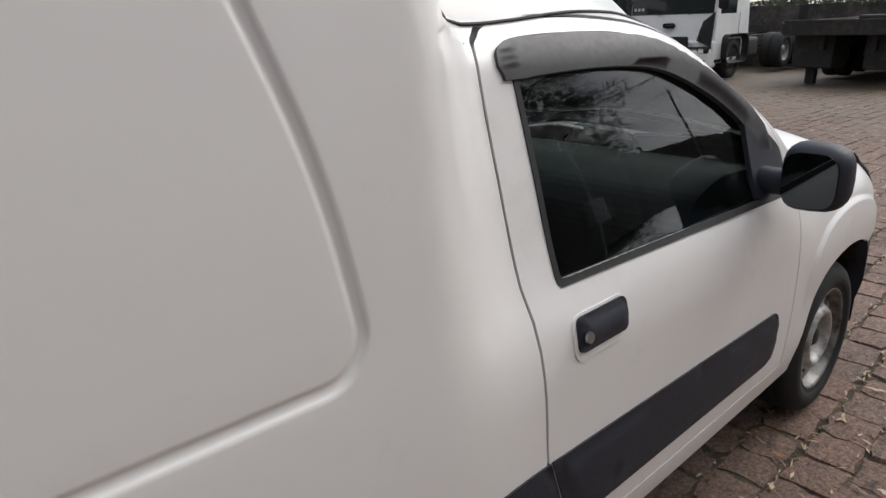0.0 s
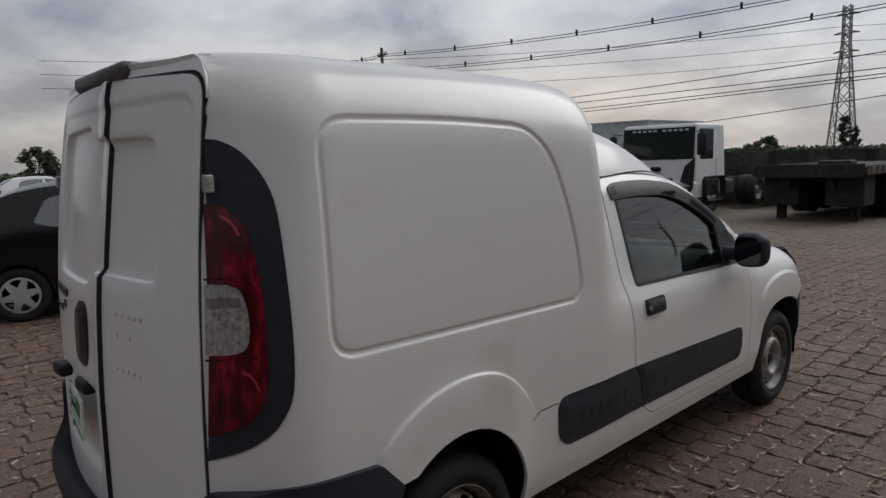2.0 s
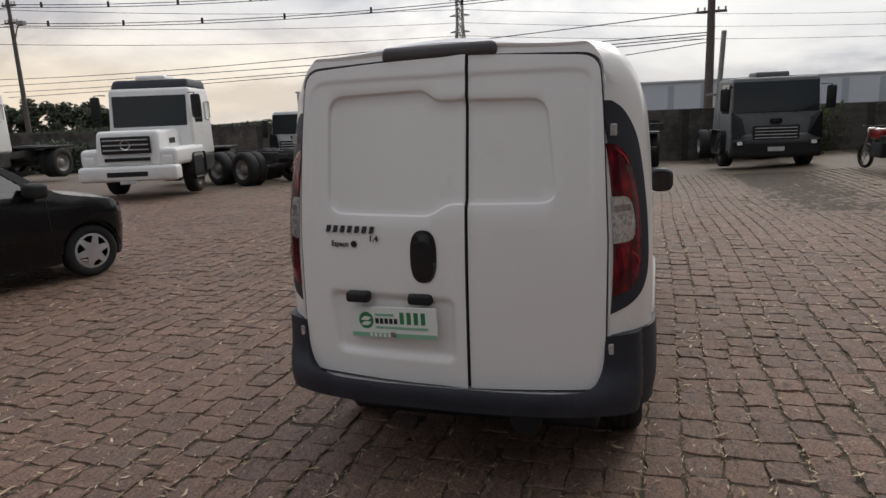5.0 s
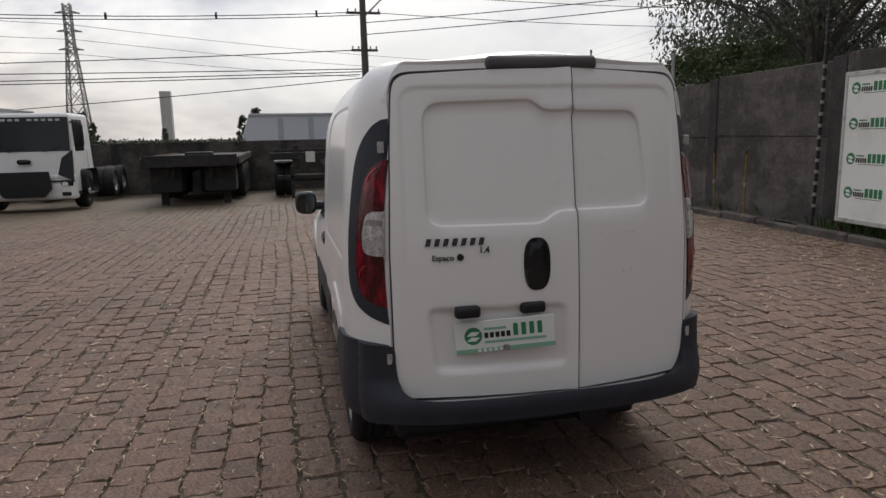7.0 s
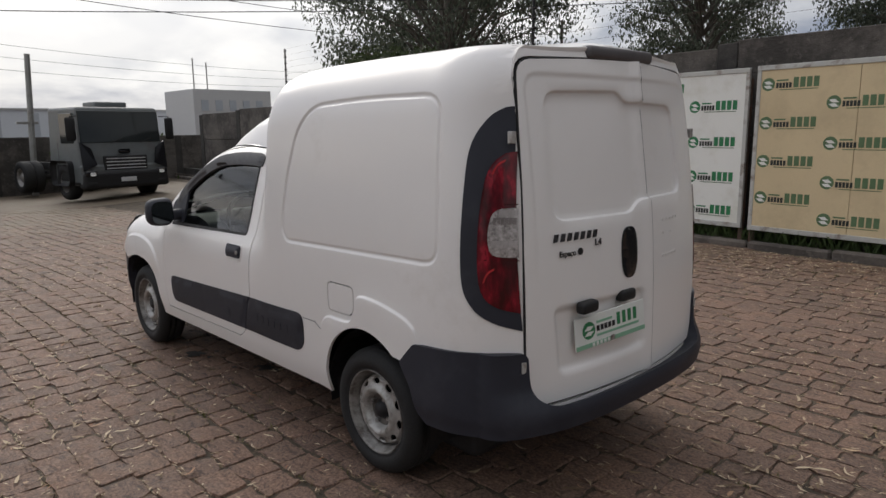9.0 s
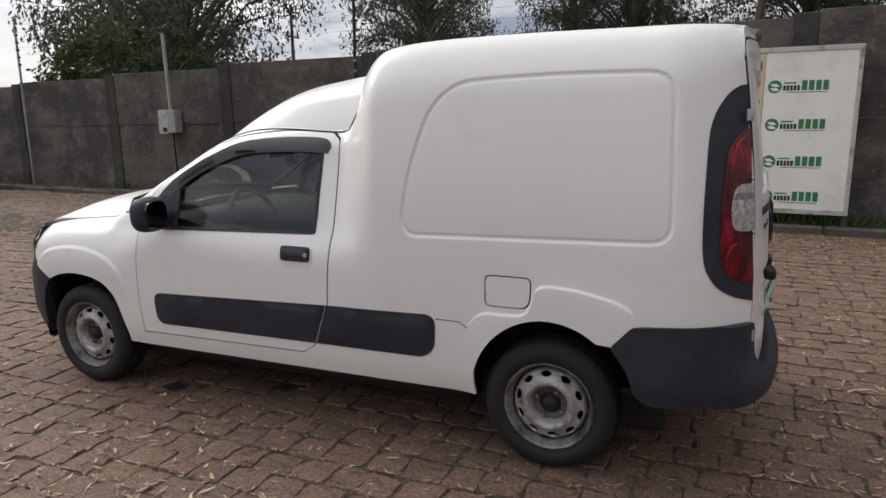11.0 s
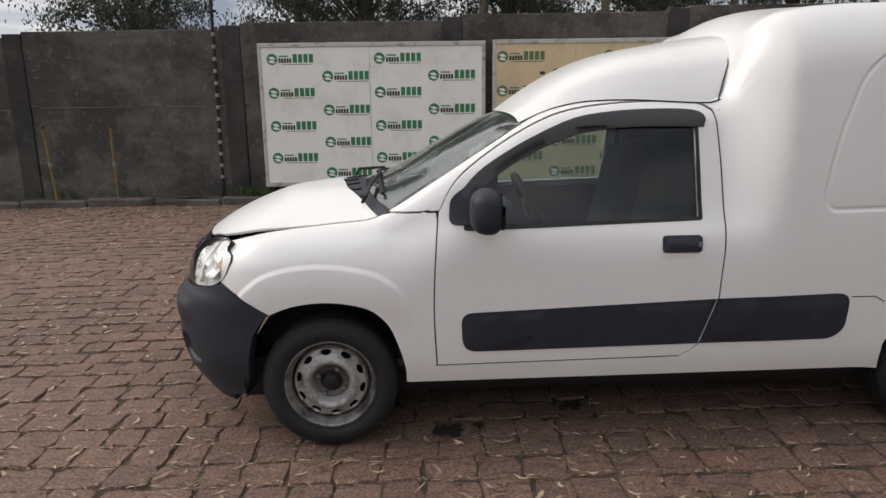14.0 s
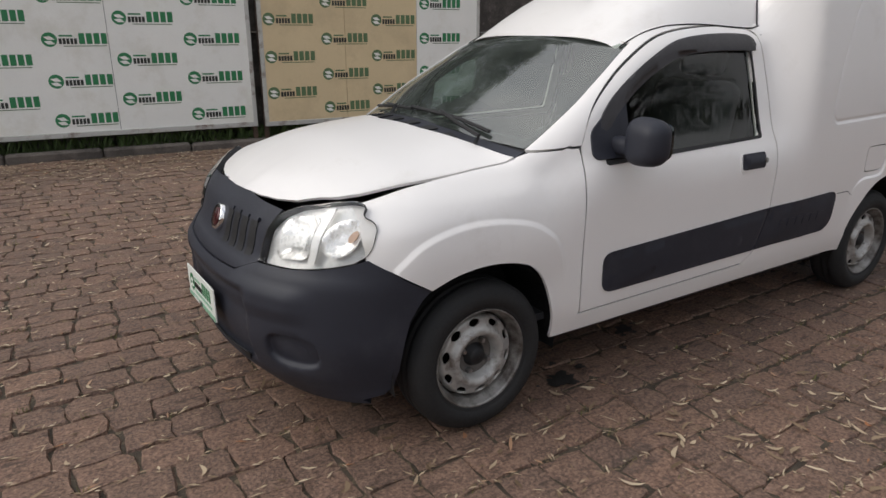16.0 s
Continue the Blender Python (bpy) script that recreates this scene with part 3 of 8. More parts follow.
V_ZS = curve((0.10, 1.725), (0.16, 1.70), (0.35, 1.63), (0.6, 1.59), (1.5, 1.58), (1.62, 1.56), (1.70, 1.53), (1.78, 1.47), (1.86, 1.39), (1.94, 1.36), (2.5, 1.35), (2.68, 1.31), (2.9, 1.185), (3.1, 1.06), (3.31, 0.93), (3.4, 0.87), (3.55, 0.84), (3.8, 0.81), (3.97, 0.775), (4.25, 0.70))
V_RY = curve((0.1, 0.056), (0.16, 0.064), (0.35, 0.11), (0.6, 0.15), (1.5, 0.17), (1.7, 0.17), (1.86, 0.13), (1.94, 0.12), (2.5, 0.11), (2.68, 0.09), (3.1, 0.06), (3.31, 0.055), (3.5, 0.09), (3.8, 0.095), (4.0, 0.07), (4.25, 0.04))
V_CROWN = curve((0.1, 0.024), (0.3, 0.044), (1.5, 0.044), (1.9, 0.03), (2.5, 0.035), (2.68, 0.045), (2.85, 0.085), (3.1, 0.105), (3.35, 0.115), (3.5, 0.115), (3.8, 0.10), (4.0, 0.07), (4.25, 0.03))
Y_BOX = curve((0.26, 0.765), (0.4, 0.80), (0.6, 0.812), (0.85, 0.818), (1.1, 0.812), (1.35, 0.797), (1.6, 0.772), (1.9, 0.725))
Y_CAB = curve((0.26, 0.765), (0.4, 0.795), (0.6, 0.803), (0.8, 0.803), (0.88, 0.795), (0.94, 0.778), (0.985, 0.753), (1.2, 0.69), (1.37, 0.64), (1.5, 0.60))
Y_FEN = curve((0.26, 0.765), (0.45, 0.80), (0.7, 0.803), (0.8, 0.79), (0.88, 0.76), (0.95, 0.72), (1.03, 0.70), (1.2, 0.67))
X_REAR = curve((0.30, 0.03), (0.5, 0.018), (0.8, 0.022), (1.1, 0.034), (1.3, 0.052), (1.5, 0.078), (1.65, 0.101), (1.8, 0.130), (1.9, 0.160))
X_NOSE = curve((0.16, 4.17), (0.22, 4.25), (0.32, 4.33), (0.45, 4.355), (0.58, 4.345), (0.645, 4.33), (0.70, 4.285), (0.80, 4.25), (0.88, 4.185), (1.0, 4.08))
NOSE0 = 3.72


REAR_BOW = 0.185


def x_edge(z):
    return X_REAR(z) + 0.082


def side_y(x, z):
    k = smooth(1.66, 1.92, x)
    y = Y_BOX(z) * (1 - k) + Y_CAB(z) * k
    k = smooth(3.02, 3.32, x)
    y = y * (1 - k) + Y_FEN(z) * k
    t = max(0.0, min(1.0, (x - x_edge(z)) / 0.29))
    y -= 0.155 * (1 - 0.26 * smooth(1.5, 1.8, z)) * (1 - t) ** 2.2
    if x > NOSE0:
        q = min(0.999, (x - NOSE0) / (X_NOSE(z) - NOSE0))
        y *= (1 - q ** 2.5) ** (1 / 2.5)
    return y


def van_v(x, z):
    """The height z on the van's side, as the surface's second coordinate."""
    zs, zt = V_ZS(x), V_ZT(x)
    if z <= zs:
        return (z - ZB) / (zs - ZB)
    return 1 + math.asin(min(1, (z - zs) / (zt - zs))) / (math.pi / 2)


def van_surface(side):
    def S(x, v):
        zs, zt, ry = V_ZS(x), V_ZT(x), V_RY(x)
        if v <= 1:
            z = ZB + v * (zs - ZB)
            return (x, side * side_y(x, z), z)
        f = min(v - 1, 1) * math.pi / 2
        z = zs + (zt - zs) * math.sin(f)
        y = side_y(x, z) - ry * (1 - math.cos(f))
        if v <= 2:
            return (x, side * y, z)
        yc, q = y, v - 2
        y = yc * (1 - q)
        flat = smooth(2.5, 2.8, x)
        z += V_CROWN(x) * ((1 - flat) * 0.5 * (1 + math.cos(math.pi * (1 - q))) + flat * (1 - (1 - q) ** 2))
        return (x, side * y, z)
    return S


def on_side(pts, close=False):
    return [(x, van_v(x, z)) for x, z in dense(pts, 0.03, close)]


def rear_surface(y, z):
    return (X_REAR(z) + REAR_BOW * y * y, y, z)


def nose_surface(a, z):
    """The front end; a runs over the plan from one side (-1) to the other (1)."""
    w = side_y(NOSE0, z)
    f = a * math.pi / 2
    c, s = abs(math.cos(f)) ** (2 / 2.5), abs(math.sin(f)) ** (2 / 2.5) * (1 if a > 0 else -1)
    return (NOSE0 + (X_NOSE(z) - NOSE0) * c, w * s, z)


def roof_height(x, y):
    """The height of the van's skin above a point of its plan."""
    S = van_surface(1)
    lo, hi = 0.9, 3.0
    for _ in range(30):
        m = (lo + hi) / 2
        if S(x, m)[1] > abs(y):
            lo = m
        else:
            hi = m
    return S(x, lo)[2]




def on_nose(pts):
    return [((1 if y >= 0 else -1) * math.asin(min(1, abs(y / side_y(NOSE0, z)) ** 1.25)) / (math.pi / 2), z) for y, z in pts]


VAN = tagged(new("van"), "white panel van with tall cargo box, grey bumpers, steel wheels", "van")

ARCH_R = [(1.19, 0.302), (1.197, 0.36)] + arc(0.868, 0.30, 0.345, 18, 126, 16, 0.390)[:] + [(0.615, 0.612)]
ARCH_F = spline([(3.25, 0.296), (3.255, 0.371), (3.283, 0.474), (3.321, 0.560), (3.38, 0.622), (3.447, 0.650), (3.534, 0.665), (3.62, 0.667), (3.706, 0.655), (3.759, 0.639), (3.807, 0.619)], 3)
DOOR = spline([(3.118, 0.378), (3.128, 0.60), (3.122, 0.80), (3.105, 1.02)], 5)[:-1] + spline([(3.105, 1.02), (3.03, 1.145), (2.87, 1.268), (2.68, 1.375), (2.51, 1.428), (2.27, 1.452), (2.03, 1.452)], 5)[:-1] + spline([(2.03, 1.452), (1.965, 1.43), (1.93, 1.36), (1.918, 1.0), (1.93, 0.75), (1.945, 0.58), (2.005, 0.45), (2.085, 0.392)], 5)
GLASS = rounded([(3.0, 0.965), (2.022, 0.985), (2.022, 1.395), (2.27, 1.395), (2.50, 1.375), (2.68, 1.315), (2.86, 1.21)], [0.02, 0.015, 0.02, 0.1, 0.1, 0.1, 0.1])
PANEL = rounded([(0.385, 1.022), (1.50, 0.997), (1.545, 1.06), (1.505, 1.30), (1.41, 1.565), (1.285, 1.672), (0.90, 1.692), (0.405, 1.688)], [0.10, 0.05, 0.08, 0.2, 0.12, 0.14, 0.2, 0.12])
FUEL = rounded([(0.94, 0.725), (1.14, 0.725), (1.14, 0.865), (0.935, 0.865)], [0.05, 0.03, 0.03, 0.03])
LIGHT_OUT = [(x_edge(1.622), 1.622)] + spline([(x_edge(1.622) + 0.022, 1.619), (0.244, 1.583), (0.287, 1.490), (0.296, 1.340), (0.291, 1.015), (0.252, 0.900), (0.185, 0.842), (x_edge(0.811), 0.811)], 4)
LIGHT_RED = [(x_edge(1.46) + 0.004, 1.462)] + spline([(0.186, 1.456), (0.216, 1.420), (0.234, 1.346), (0.239, 1.185), (0.228, 0.985), (0.186, 0.908), (x_edge(0.878) + 0.004, 0.878)], 4)
LIGHT_CLEAR = [(x_edge(1.262) + 0.008, 1.262)] + spline([(0.178, 1.260), (0.201, 1.240), (0.209, 1.175), (0.201, 1.110), (0.178, 1.088), (x_edge(1.085) + 0.008, 1.085)], 4)
FLARE_R = spline([(0.515, 0.735), (0.53, 0.768), (0.585, 0.800), (0.68, 0.824), (0.78, 0.840), (0.88, 0.842), (0.925, 0.815), (0.942, 0.760), (0.975, 0.712), (1.06, 0.704), (1.13, 0.704), (1.185, 0.680), (1.225, 0.630)], 5)
FLARE_RR = spline([(0.525, 0.71), (0.545, 0.745), (0.62, 0.800), (0.74, 0.853), (0.90, 0.874), (1.05, 0.845), (1.165, 0.760), (1.235, 0.66)], 5)
FLARE_F = spline([(3.945, 0.70), (3.909, 0.735), (3.847, 0.781), (3.763, 0.811), (3.659, 0.826), (3.553, 0.825), (3.446, 0.811), (3.36, 0.787), (3.295, 0.748), (3.25, 0.703), (3.215, 0.62), (3.205, 0.52)], 4)


def step_in(poly, depth, width):
    """A recess inside a polygon (in x and z), with a rounded step at its edge."""
    def d(ab, to_xz):
        P = np.array([to_xz(a, b) for a, b in ab])
        dist = np.where(inside(P, poly), edge_distance(P, poly), 0)
        t = np.clip(dist / width, 0, 1)
        return -depth * t * t * (3 - 2 * t)
    return d


def side_xz(a, b):
    zs = V_ZS(a)
    if b <= 1:
        return (a, ZB + b * (zs - ZB))
    return (a, zs + (V_ZT(a) - zs) * math.sin(min(b - 1, 1) * math.pi / 2))


def inset_loops(poly, widths):
    """Loops a little inside a polygon, to give a step its edges."""
    out, c = [], np.mean(np.array(poly), 0)
    q = np.array(poly)
    for w in widths:
        nrm = np.roll(q, -1, 0) - np.roll(q, 1, 0)
        nrm = np.stack([-nrm[:, 1], nrm[:, 0]], 1) / np.maximum(1e-9, np.hypot(*nrm.T))[:, None]
        r = q + nrm * w
        if abs(np.linalg.norm(r - c, axis=1).mean()) > abs(np.linalg.norm(q - c, axis=1).mean()):
            r = q - nrm * w
        out.append([tuple(p) for p in r])
    return out


def beside(line, widths):
    """Lines beside an open one, on its lower side."""
    q = np.array(line)
    g = np.gradient(q, axis=0)
    n = np.stack([-g[:, 1], g[:, 0]], 1) / np.maximum(1e-9, np.hypot(*g.T))[:, None]
    if n[len(n) // 2, 1] > 0:
        n = -n
    return [[tuple(p) for p in q + n * w] for w in widths]


def panel_step(ab, to_xz):
    """The pressed groove round the side panel, and the panel's slight recess."""
    P = np.array([to_xz(a, b) for a, b in ab])
    d = np.where(inside(P, PANEL), edge_distance(P, PANEL), 0)
    t = np.clip(d / 0.032, 0, 1)
    return -0.0070 * np.sin(np.pi * t) ** 2 - 0.003 * t * t * (3 - 2 * t)


for side in (1, -1):
    S = van_surface(side)
    flare = (FLARE_R if side > 0 else FLARE_RR) + [(1.26, 0.3), (0.5, 0.3)]
    flare_f = FLARE_F + [(3.2, 0.3), (4.0, 0.3)]

    def body_disp(ab, side=side, flare=flare):
        d = panel_step(ab, side_xz)
        P = np.array([side_xz(a, b) for a, b in ab])
        t = np.clip(np.where(inside(P, flare), edge_distance(P, (FLARE_R if side > 0 else FLARE_RR), False), 0) / 0.016, 0, 1)
        fade = np.clip((1.25 - P[:, 0]) / 0.16, 0, 1)
        d = d + 0.014 * t * t * (3 - 2 * t) * fade * fade * (3 - 2 * fade)
        return d

    # main shell: box side, sill, roof half and pillar
    rear_edge = [(x_edge(z), z) for z in np.linspace(0.60, 1.79, 22)]
    top_edge = []
    for q in np.linspace(0, 1, 9):
        y = (side_y(0.17, 1.80) - V_RY(0.17)) * (1 - q)
        top_edge.append((X_REAR(1.81) + REAR_BOW * y * y + 0.004, 2 + q))
    lower = [(0.56, 0.60)] + ARCH_R[::-1] + [(1.30, 0.308), (2.2, 0.301), (3.245, 0.295), (3.245, 0.372)]
    screen_edge = [(3.312, 1.95), (3.1, 1.95), (2.9, 1.95), (2.70, 1.94)]
    screen_top = [(2.70, 2.1), (2.735, 2.4), (2.75, 3.0)]
    outline = on_side(rear_edge)[::-1] + on_side(lower) + on_side([(3.11, 0.370), (2.085, 0.384)])
    gap = [(x - 0.007 * (x < 1.99 or z < 0.46), z + 0.008 * (z > 1.0) * (x > 1.94)) for x, z in DOOR[::-1] if x < 3.09 or z > 0.99]
    outline += on_side(gap) + on_side([(3.11, 1.028), (3.30, 1.018)]) + screen_edge + screen_top + [(2.6, 3.0), (0.3, 3.0)] + top_edge[::-1]
    loops = [(on_side(lp, True), True) for lp in [PANEL] + inset_loops(PANEL, (0.008, 0.016, 0.024, 0.032))]
    fl = FLARE_R if side > 0 else FLARE_RR
    loops += [(on_side(lp), False) for lp in [fl] + beside(fl, (0.008, 0.016))]
    holes = [on_side(LIGHT_OUT[1:-1] + [(0.128, 0.84), (0.192, 1.600)])]
    if side > 0:
        holes.append(on_side(FUEL, True))
    patch("body_side", S, outline, WHITE, VAN, holes, step=0.045, disp=body_disp, lines=loops, thick=0.014)
    # tail light
    lamp = patch("tail_light_surround", S, on_side(LIGHT_OUT, True), PLASTIC, VAN, step=0.04, off=0.004, thick=0.02, label="dark grey plastic tail light surround")
    LR = on_side(LIGHT_RED, True)
    def bulge(ab):
        return 0.006 * np.clip(edge_distance(ab, LR) / 0.03, 0, 1)
    patch("red_lens", S, LR, RED_LENS, lamp, [on_side(LIGHT_CLEAR, True)], step=0.012, off=0.007, disp=bulge, thick=0.01, label="glossy red lamp lens")
    patch("clear_lens", S, on_side(LIGHT_CLEAR, True), CLEAR_LENS, lamp, step=0.012, off=0.011, thick=0.01, label="clear ribbed reversing lamp lens")
    # prism rows in the clear part; bright arcs painted in the red ones as reflections
    for r in range(6):
        z0 = 1.094 + r * 0.0272
        xa, xb = x_edge(z0 + 0.012) + 0.012, (0.184, 0.198, 0.203, 0.203, 0.198, 0.184)[r]
        n = 6
        for i in range(n):
            u0, u1 = xa + (xb - xa) * i / n, xa + (xb - xa) * (i + 0.93) / n
            patch("prism", S, on_side([(u0, z0), (u1, z0), (u1, z0 + 0.0245), (u0, z0 + 0.0245)]), (CLEAR_LENS, PRISM_PALE, CLEAR_LENS, CLEAR_LENS, PRISM_DARK, PRISM_PALE)[r], lamp, step=0.05, off=0.0118 + 0.0010 * ((i + r) % 2), thick=0.003)
    # dark ribs that part the three chambers
    for z0 in (1.272, 1.071):
        patch("chamber_rib", S, on_side([(x_edge(z0) + 0.008, z0), (0.215, z0 + 0.002), (0.215, z0 + 0.006), (x_edge(z0) + 0.008, z0 + 0.005)]), RED_DARK, lamp, step=0.03, off=0.0128, thick=0.002)
    for zc in (1.372, 0.985):
        swoop = [(0.176 + 0.046 * math.cos(t) * 0.85, zc + 0.062 * math.sin(t)) for t in np.linspace(radians(80), radians(5), 9)]
        swoop += [(0.176 + 0.040 * math.cos(t) * 0.85, zc + 0.054 * math.sin(t)) for t in np.linspace(radians(10), radians(74), 9)]
        patch("streak", S, on_side(swoop, True), RED_GLINT, lamp, step=0.05, off=0.0142, thick=0.002)
    if side > 0:
        patch("fuel_flap", S, on_side(rounded([(0.946, 0.731), (1.134, 0.731), (1.134, 0.859), (0.941, 0.859)], [0.046, 0.026, 0.026, 0.026]), True), WHITE, VAN, step=0.05, thick=0.012)

    # seam between the sill and the rear quarter
    patch("panel_seam", S, on_side([(1.366, 0.6435), (1.262, 0.6435), (1.172, 0.590), (1.172, 0.5862), (1.263, 0.6397), (1.366, 0.6397)]), RUBBER, VAN, step=0.05, off=0.0012, thick=0.0005)

    # front wing
    wing = on_side([(3.252, 0.296)] + ARCH_F[1:] + [(3.94, 0.701), (4.008, 0.730)]) + on_side([(4.012, 0.80), (4.0, 0.86)]) + [(3.995, 1.80), (3.8, 1.86), (3.55, 1.88), (3.42, 1.88), (3.35, 1.90)] + on_side([(3.312, 1.010), (3.118, 1.018)]) + on_side([(x + 0.006, z) for x, z in DOOR[:16:1] if z < 1.0][::-1])

    def wing_disp(ab, flare_f=flare_f):
        P = np.array([side_xz(a, b) for a, b in ab])
        t = np.clip(np.where(inside(P, flare_f), edge_distance(P, FLARE_F, False), 0) / 0.028, 0, 1)
        fade = np.clip((P[:, 1] - 0.52) / 0.16, 0, 1)
        return 0.011 * t * t * (3 - 2 * t) * fade * fade * (3 - 2 * fade)
    patch("front_wing", S, wing, WHITE, VAN, step=0.04, disp=wing_disp, lines=[(on_side(lp), False) for lp in [FLARE_F] + beside(FLARE_F, (0.009, 0.019, 0.028))], thick=0.014)

    # cab door with its fittings
    # black band just under the skin stands in for shade in the door gap
    frame_in = inset_loops(DOOR, (0.035,))[0]
    frame_out = [(2 * p[0] - q[0], 2 * p[1] - q[1]) for p, q in zip(DOOR, inset_loops(DOOR, (0.022,))[0])]
    patch("door_gap_shade", S, on_side(frame_out, True), RUBBER, VAN, [on_side(frame_in, True)], step=0.06, off=-0.006, thick=0.004)
    door = patch("cab_door", S, on_side(DOOR, True), WHITE, VAN, [on_side(GLASS, True)], step=0.045, thick=0.02)
    patch("window_seal", S, on_side(rounded([(3.015, 0.948), (2.008, 0.972), (2.008, 1.405), (2.27, 1.405), (2.50, 1.384), (2.685, 1.325), (2.87, 1.215)], [0.03, 0.015, 0.02, 0.1, 0.1, 0.1, 0.1]), True), RUBBER, door, [on_side(GLASS, True)], step=0.04, off=0.003, thick=0.012)
    pane = patch("window_pane", S, on_side(GLASS, True), GLASS_SIDE, door, step=0.06, off=-0.012, thick=0.0, label="lightly tinted side window glass")
    pane.visible_shadow = False
    patch("mirror_sail", S, on_side(rounded([(3.066, 0.970), (2.86, 0.966), (2.86, 1.205), (2.90, 1.19), (3.058, 1.075)], [0.035, 0.01, 0.01, 0.03, 0.03]), True), PLASTIC, door, step=0.04, off=0.008, thick=0.014)
    VIS = spline([(3.025, 1.085), (2.94, 1.178), (2.79, 1.274), (2.62, 1.356), (2.48, 1.400), (2.27, 1.420), (2.06, 1.420), (1.99, 1.405), (1.975, 1.375)], 4) + [(1.985, 1.350), (2.06, 1.350)] + spline([(2.06, 1.352), (2.28, 1.352), (2.48, 1.335), (2.64, 1.285), (2.80, 1.205), (2.92, 1.115), (2.97, 1.06)], 4)
    VS = on_side(VIS, True)
    def vis_disp(ab):
        t = np.clip(edge_distance(ab, VS) / 0.028, 0, 1)
        return 0.010 * t * t * (3 - 2 * t)
    patch("wind_deflector", S, VS, VISOR, door, step=0.03, off=0.007, disp=vis_disp, thick=0.016, label="smoked plastic wind deflector")
    handle_hole = rounded([(2.185, 0.845), (2.02, 0.845), (2.02, 0.915), (2.185, 0.915)], 0.018)
    patch("handle_recess", S, on_side(rounded([(2.195, 0.828), (2.01, 0.828), (2.01, 0.92), (2.195, 0.92)], 0.03), True), WHITE, door, step=0.03, off=0.003, thick=0.008)
    HH = on_side(handle_hole, True)
    patch("door_handle", S, HH, PLASTIC, door, step=0.015, off=0.008, disp=lambda ab, HH=HH: 0.014 * np.sqrt(np.clip(edge_distance(ab, HH) / 0.03, 0, 1)), thick=0.01, label="dark plastic pull handle")
    patch("key_lock", S, on_side(arc(2.035, 0.878, 0.011, 0, 350, 14)), METAL, door, step=0.01, off=0.024, thick=0.006)
    CL = rounded([(3.02, 0.605), (3.012, 0.435), (2.0105, 0.447), (1.9425, 0.643)], [0.05, 0.06, 0.0, 0.0])
    CLs = on_side(CL, True)
    RIDGE = on_side([(2.96, 0.508), (2.15, 0.525)])
    def clad_disp(ab, CLs=CLs):
        t = np.clip(edge_distance(ab, CLs) / 0.03, 0, 1)
        r = np.clip(1 - edge_distance(ab, RIDGE, False) / 0.012, 0, 1)
        return 0.012 * np.sqrt(t) + 0.006 * r
    patch("door_cladding", S, CLs, PLASTIC, door, step=0.03, off=0.004, disp=clad_disp, thick=0.012, lines=[(RIDGE, False)], label="grey plastic side moulding")
    patch("raised_line", S, on_side([(2.93, 0.506), (2.16, 0.522), (2.16, 0.528), (2.93, 0.512)]), PLASTIC, door, step=0.03, off=0.021, thick=0.005)
    CL2 = on_side(rounded([(1.9375, 0.643), (2.0035, 0.447), (1.43, 0.455), (1.378, 0.50), (1.368, 0.66)], [0, 0, 0.06, 0.06, 0.06]), True)
    clad = patch("quarter_cladding", S, CL2, PLASTIC, VAN, step=0.03, off=0.004, disp=lambda ab, CL2=CL2: 0.012 * np.sqrt(np.clip(edge_distance(ab, CL2) / 0.03, 0, 1)), thick=0.012, label="grey plastic side moulding")
    for i in range(6):
        x0 = 1.86 - i * 0.062
        patch("raised_bar", S, on_side([(x0, 0.535), (x0 - 0.042, 0.535), (x0 - 0.048, 0.575), (x0 - 0.006, 0.575)]), PLASTIC, clad, step=0.03, off=0.018, thick=0.006)

    # door mirror
    zm = 1.044 if side > 0 else 1.038
    mv, mf, nu, nw = [], [], 24, 16
    for i in range(nw + 1):
        u = -math.pi / 2 + math.pi * i / nw
        for j in range(nu):
            q = math.tau * j / nu
            cu, su = abs(math.cos(u)) ** 0.55, math.copysign(abs(math.sin(u)) ** 0.75, u)
            cy, cz = math.copysign(abs(math.cos(q)) ** 0.62, math.cos(q)), math.copysign(abs(math.sin(q)) ** 0.62, math.sin(q))
            grow = 1 - 0.10 * smooth(0.0, 1.0, su)
            mv.append((2.925 + 0.064 * su, side * (0.884 + 0.084 * cu * cy * grow), zm + 0.090 * cu * cz * grow * (1 - 0.06 * cy)))
    mf = [(i * nu + j, i * nu + (j + 1) % nu, (i + 1) * nu + (j + 1) % nu, (i + 1) * nu + j) for i in range(nw) for j in range(nu)]
    mir = mesh_object("door_mirror", mv, mf, PLASTIC, VAN, "black plastic door mirror")
    part("mirror_arm", box_bm(2.885, 2.965, side * 0.71, side * 0.84, zm - 0.060, zm + 0.008, 0.028, 4), PLASTIC, mir, "", True)
    ring = [(0.884 + 0.066 * math.copysign(abs(math.cos(q)) ** 0.55, math.cos(q)), zm + 0.070 * math.copysign(abs(math.sin(q)) ** 0.55, math.sin(q))) for q in np.linspace(0, math.tau, 28, False)]
    bm = bmesh.new()
    lo, hi = [bm.verts.new((2.870, side * y, z)) for y, z in ring], [bm.verts.new((2.8585, side * y, z)) for y, z in ring]
    bm.faces.new(hi)
    for i in range(28):
        bm.faces.new((lo[i], lo[(i + 1) % 28], hi[(i + 1) % 28], hi[i]))
    bmesh.ops.recalc_face_normals(bm, faces=bm.faces[:])
    part("mirror_glass", bm, MIRROR, mir, "silvered mirror glass")

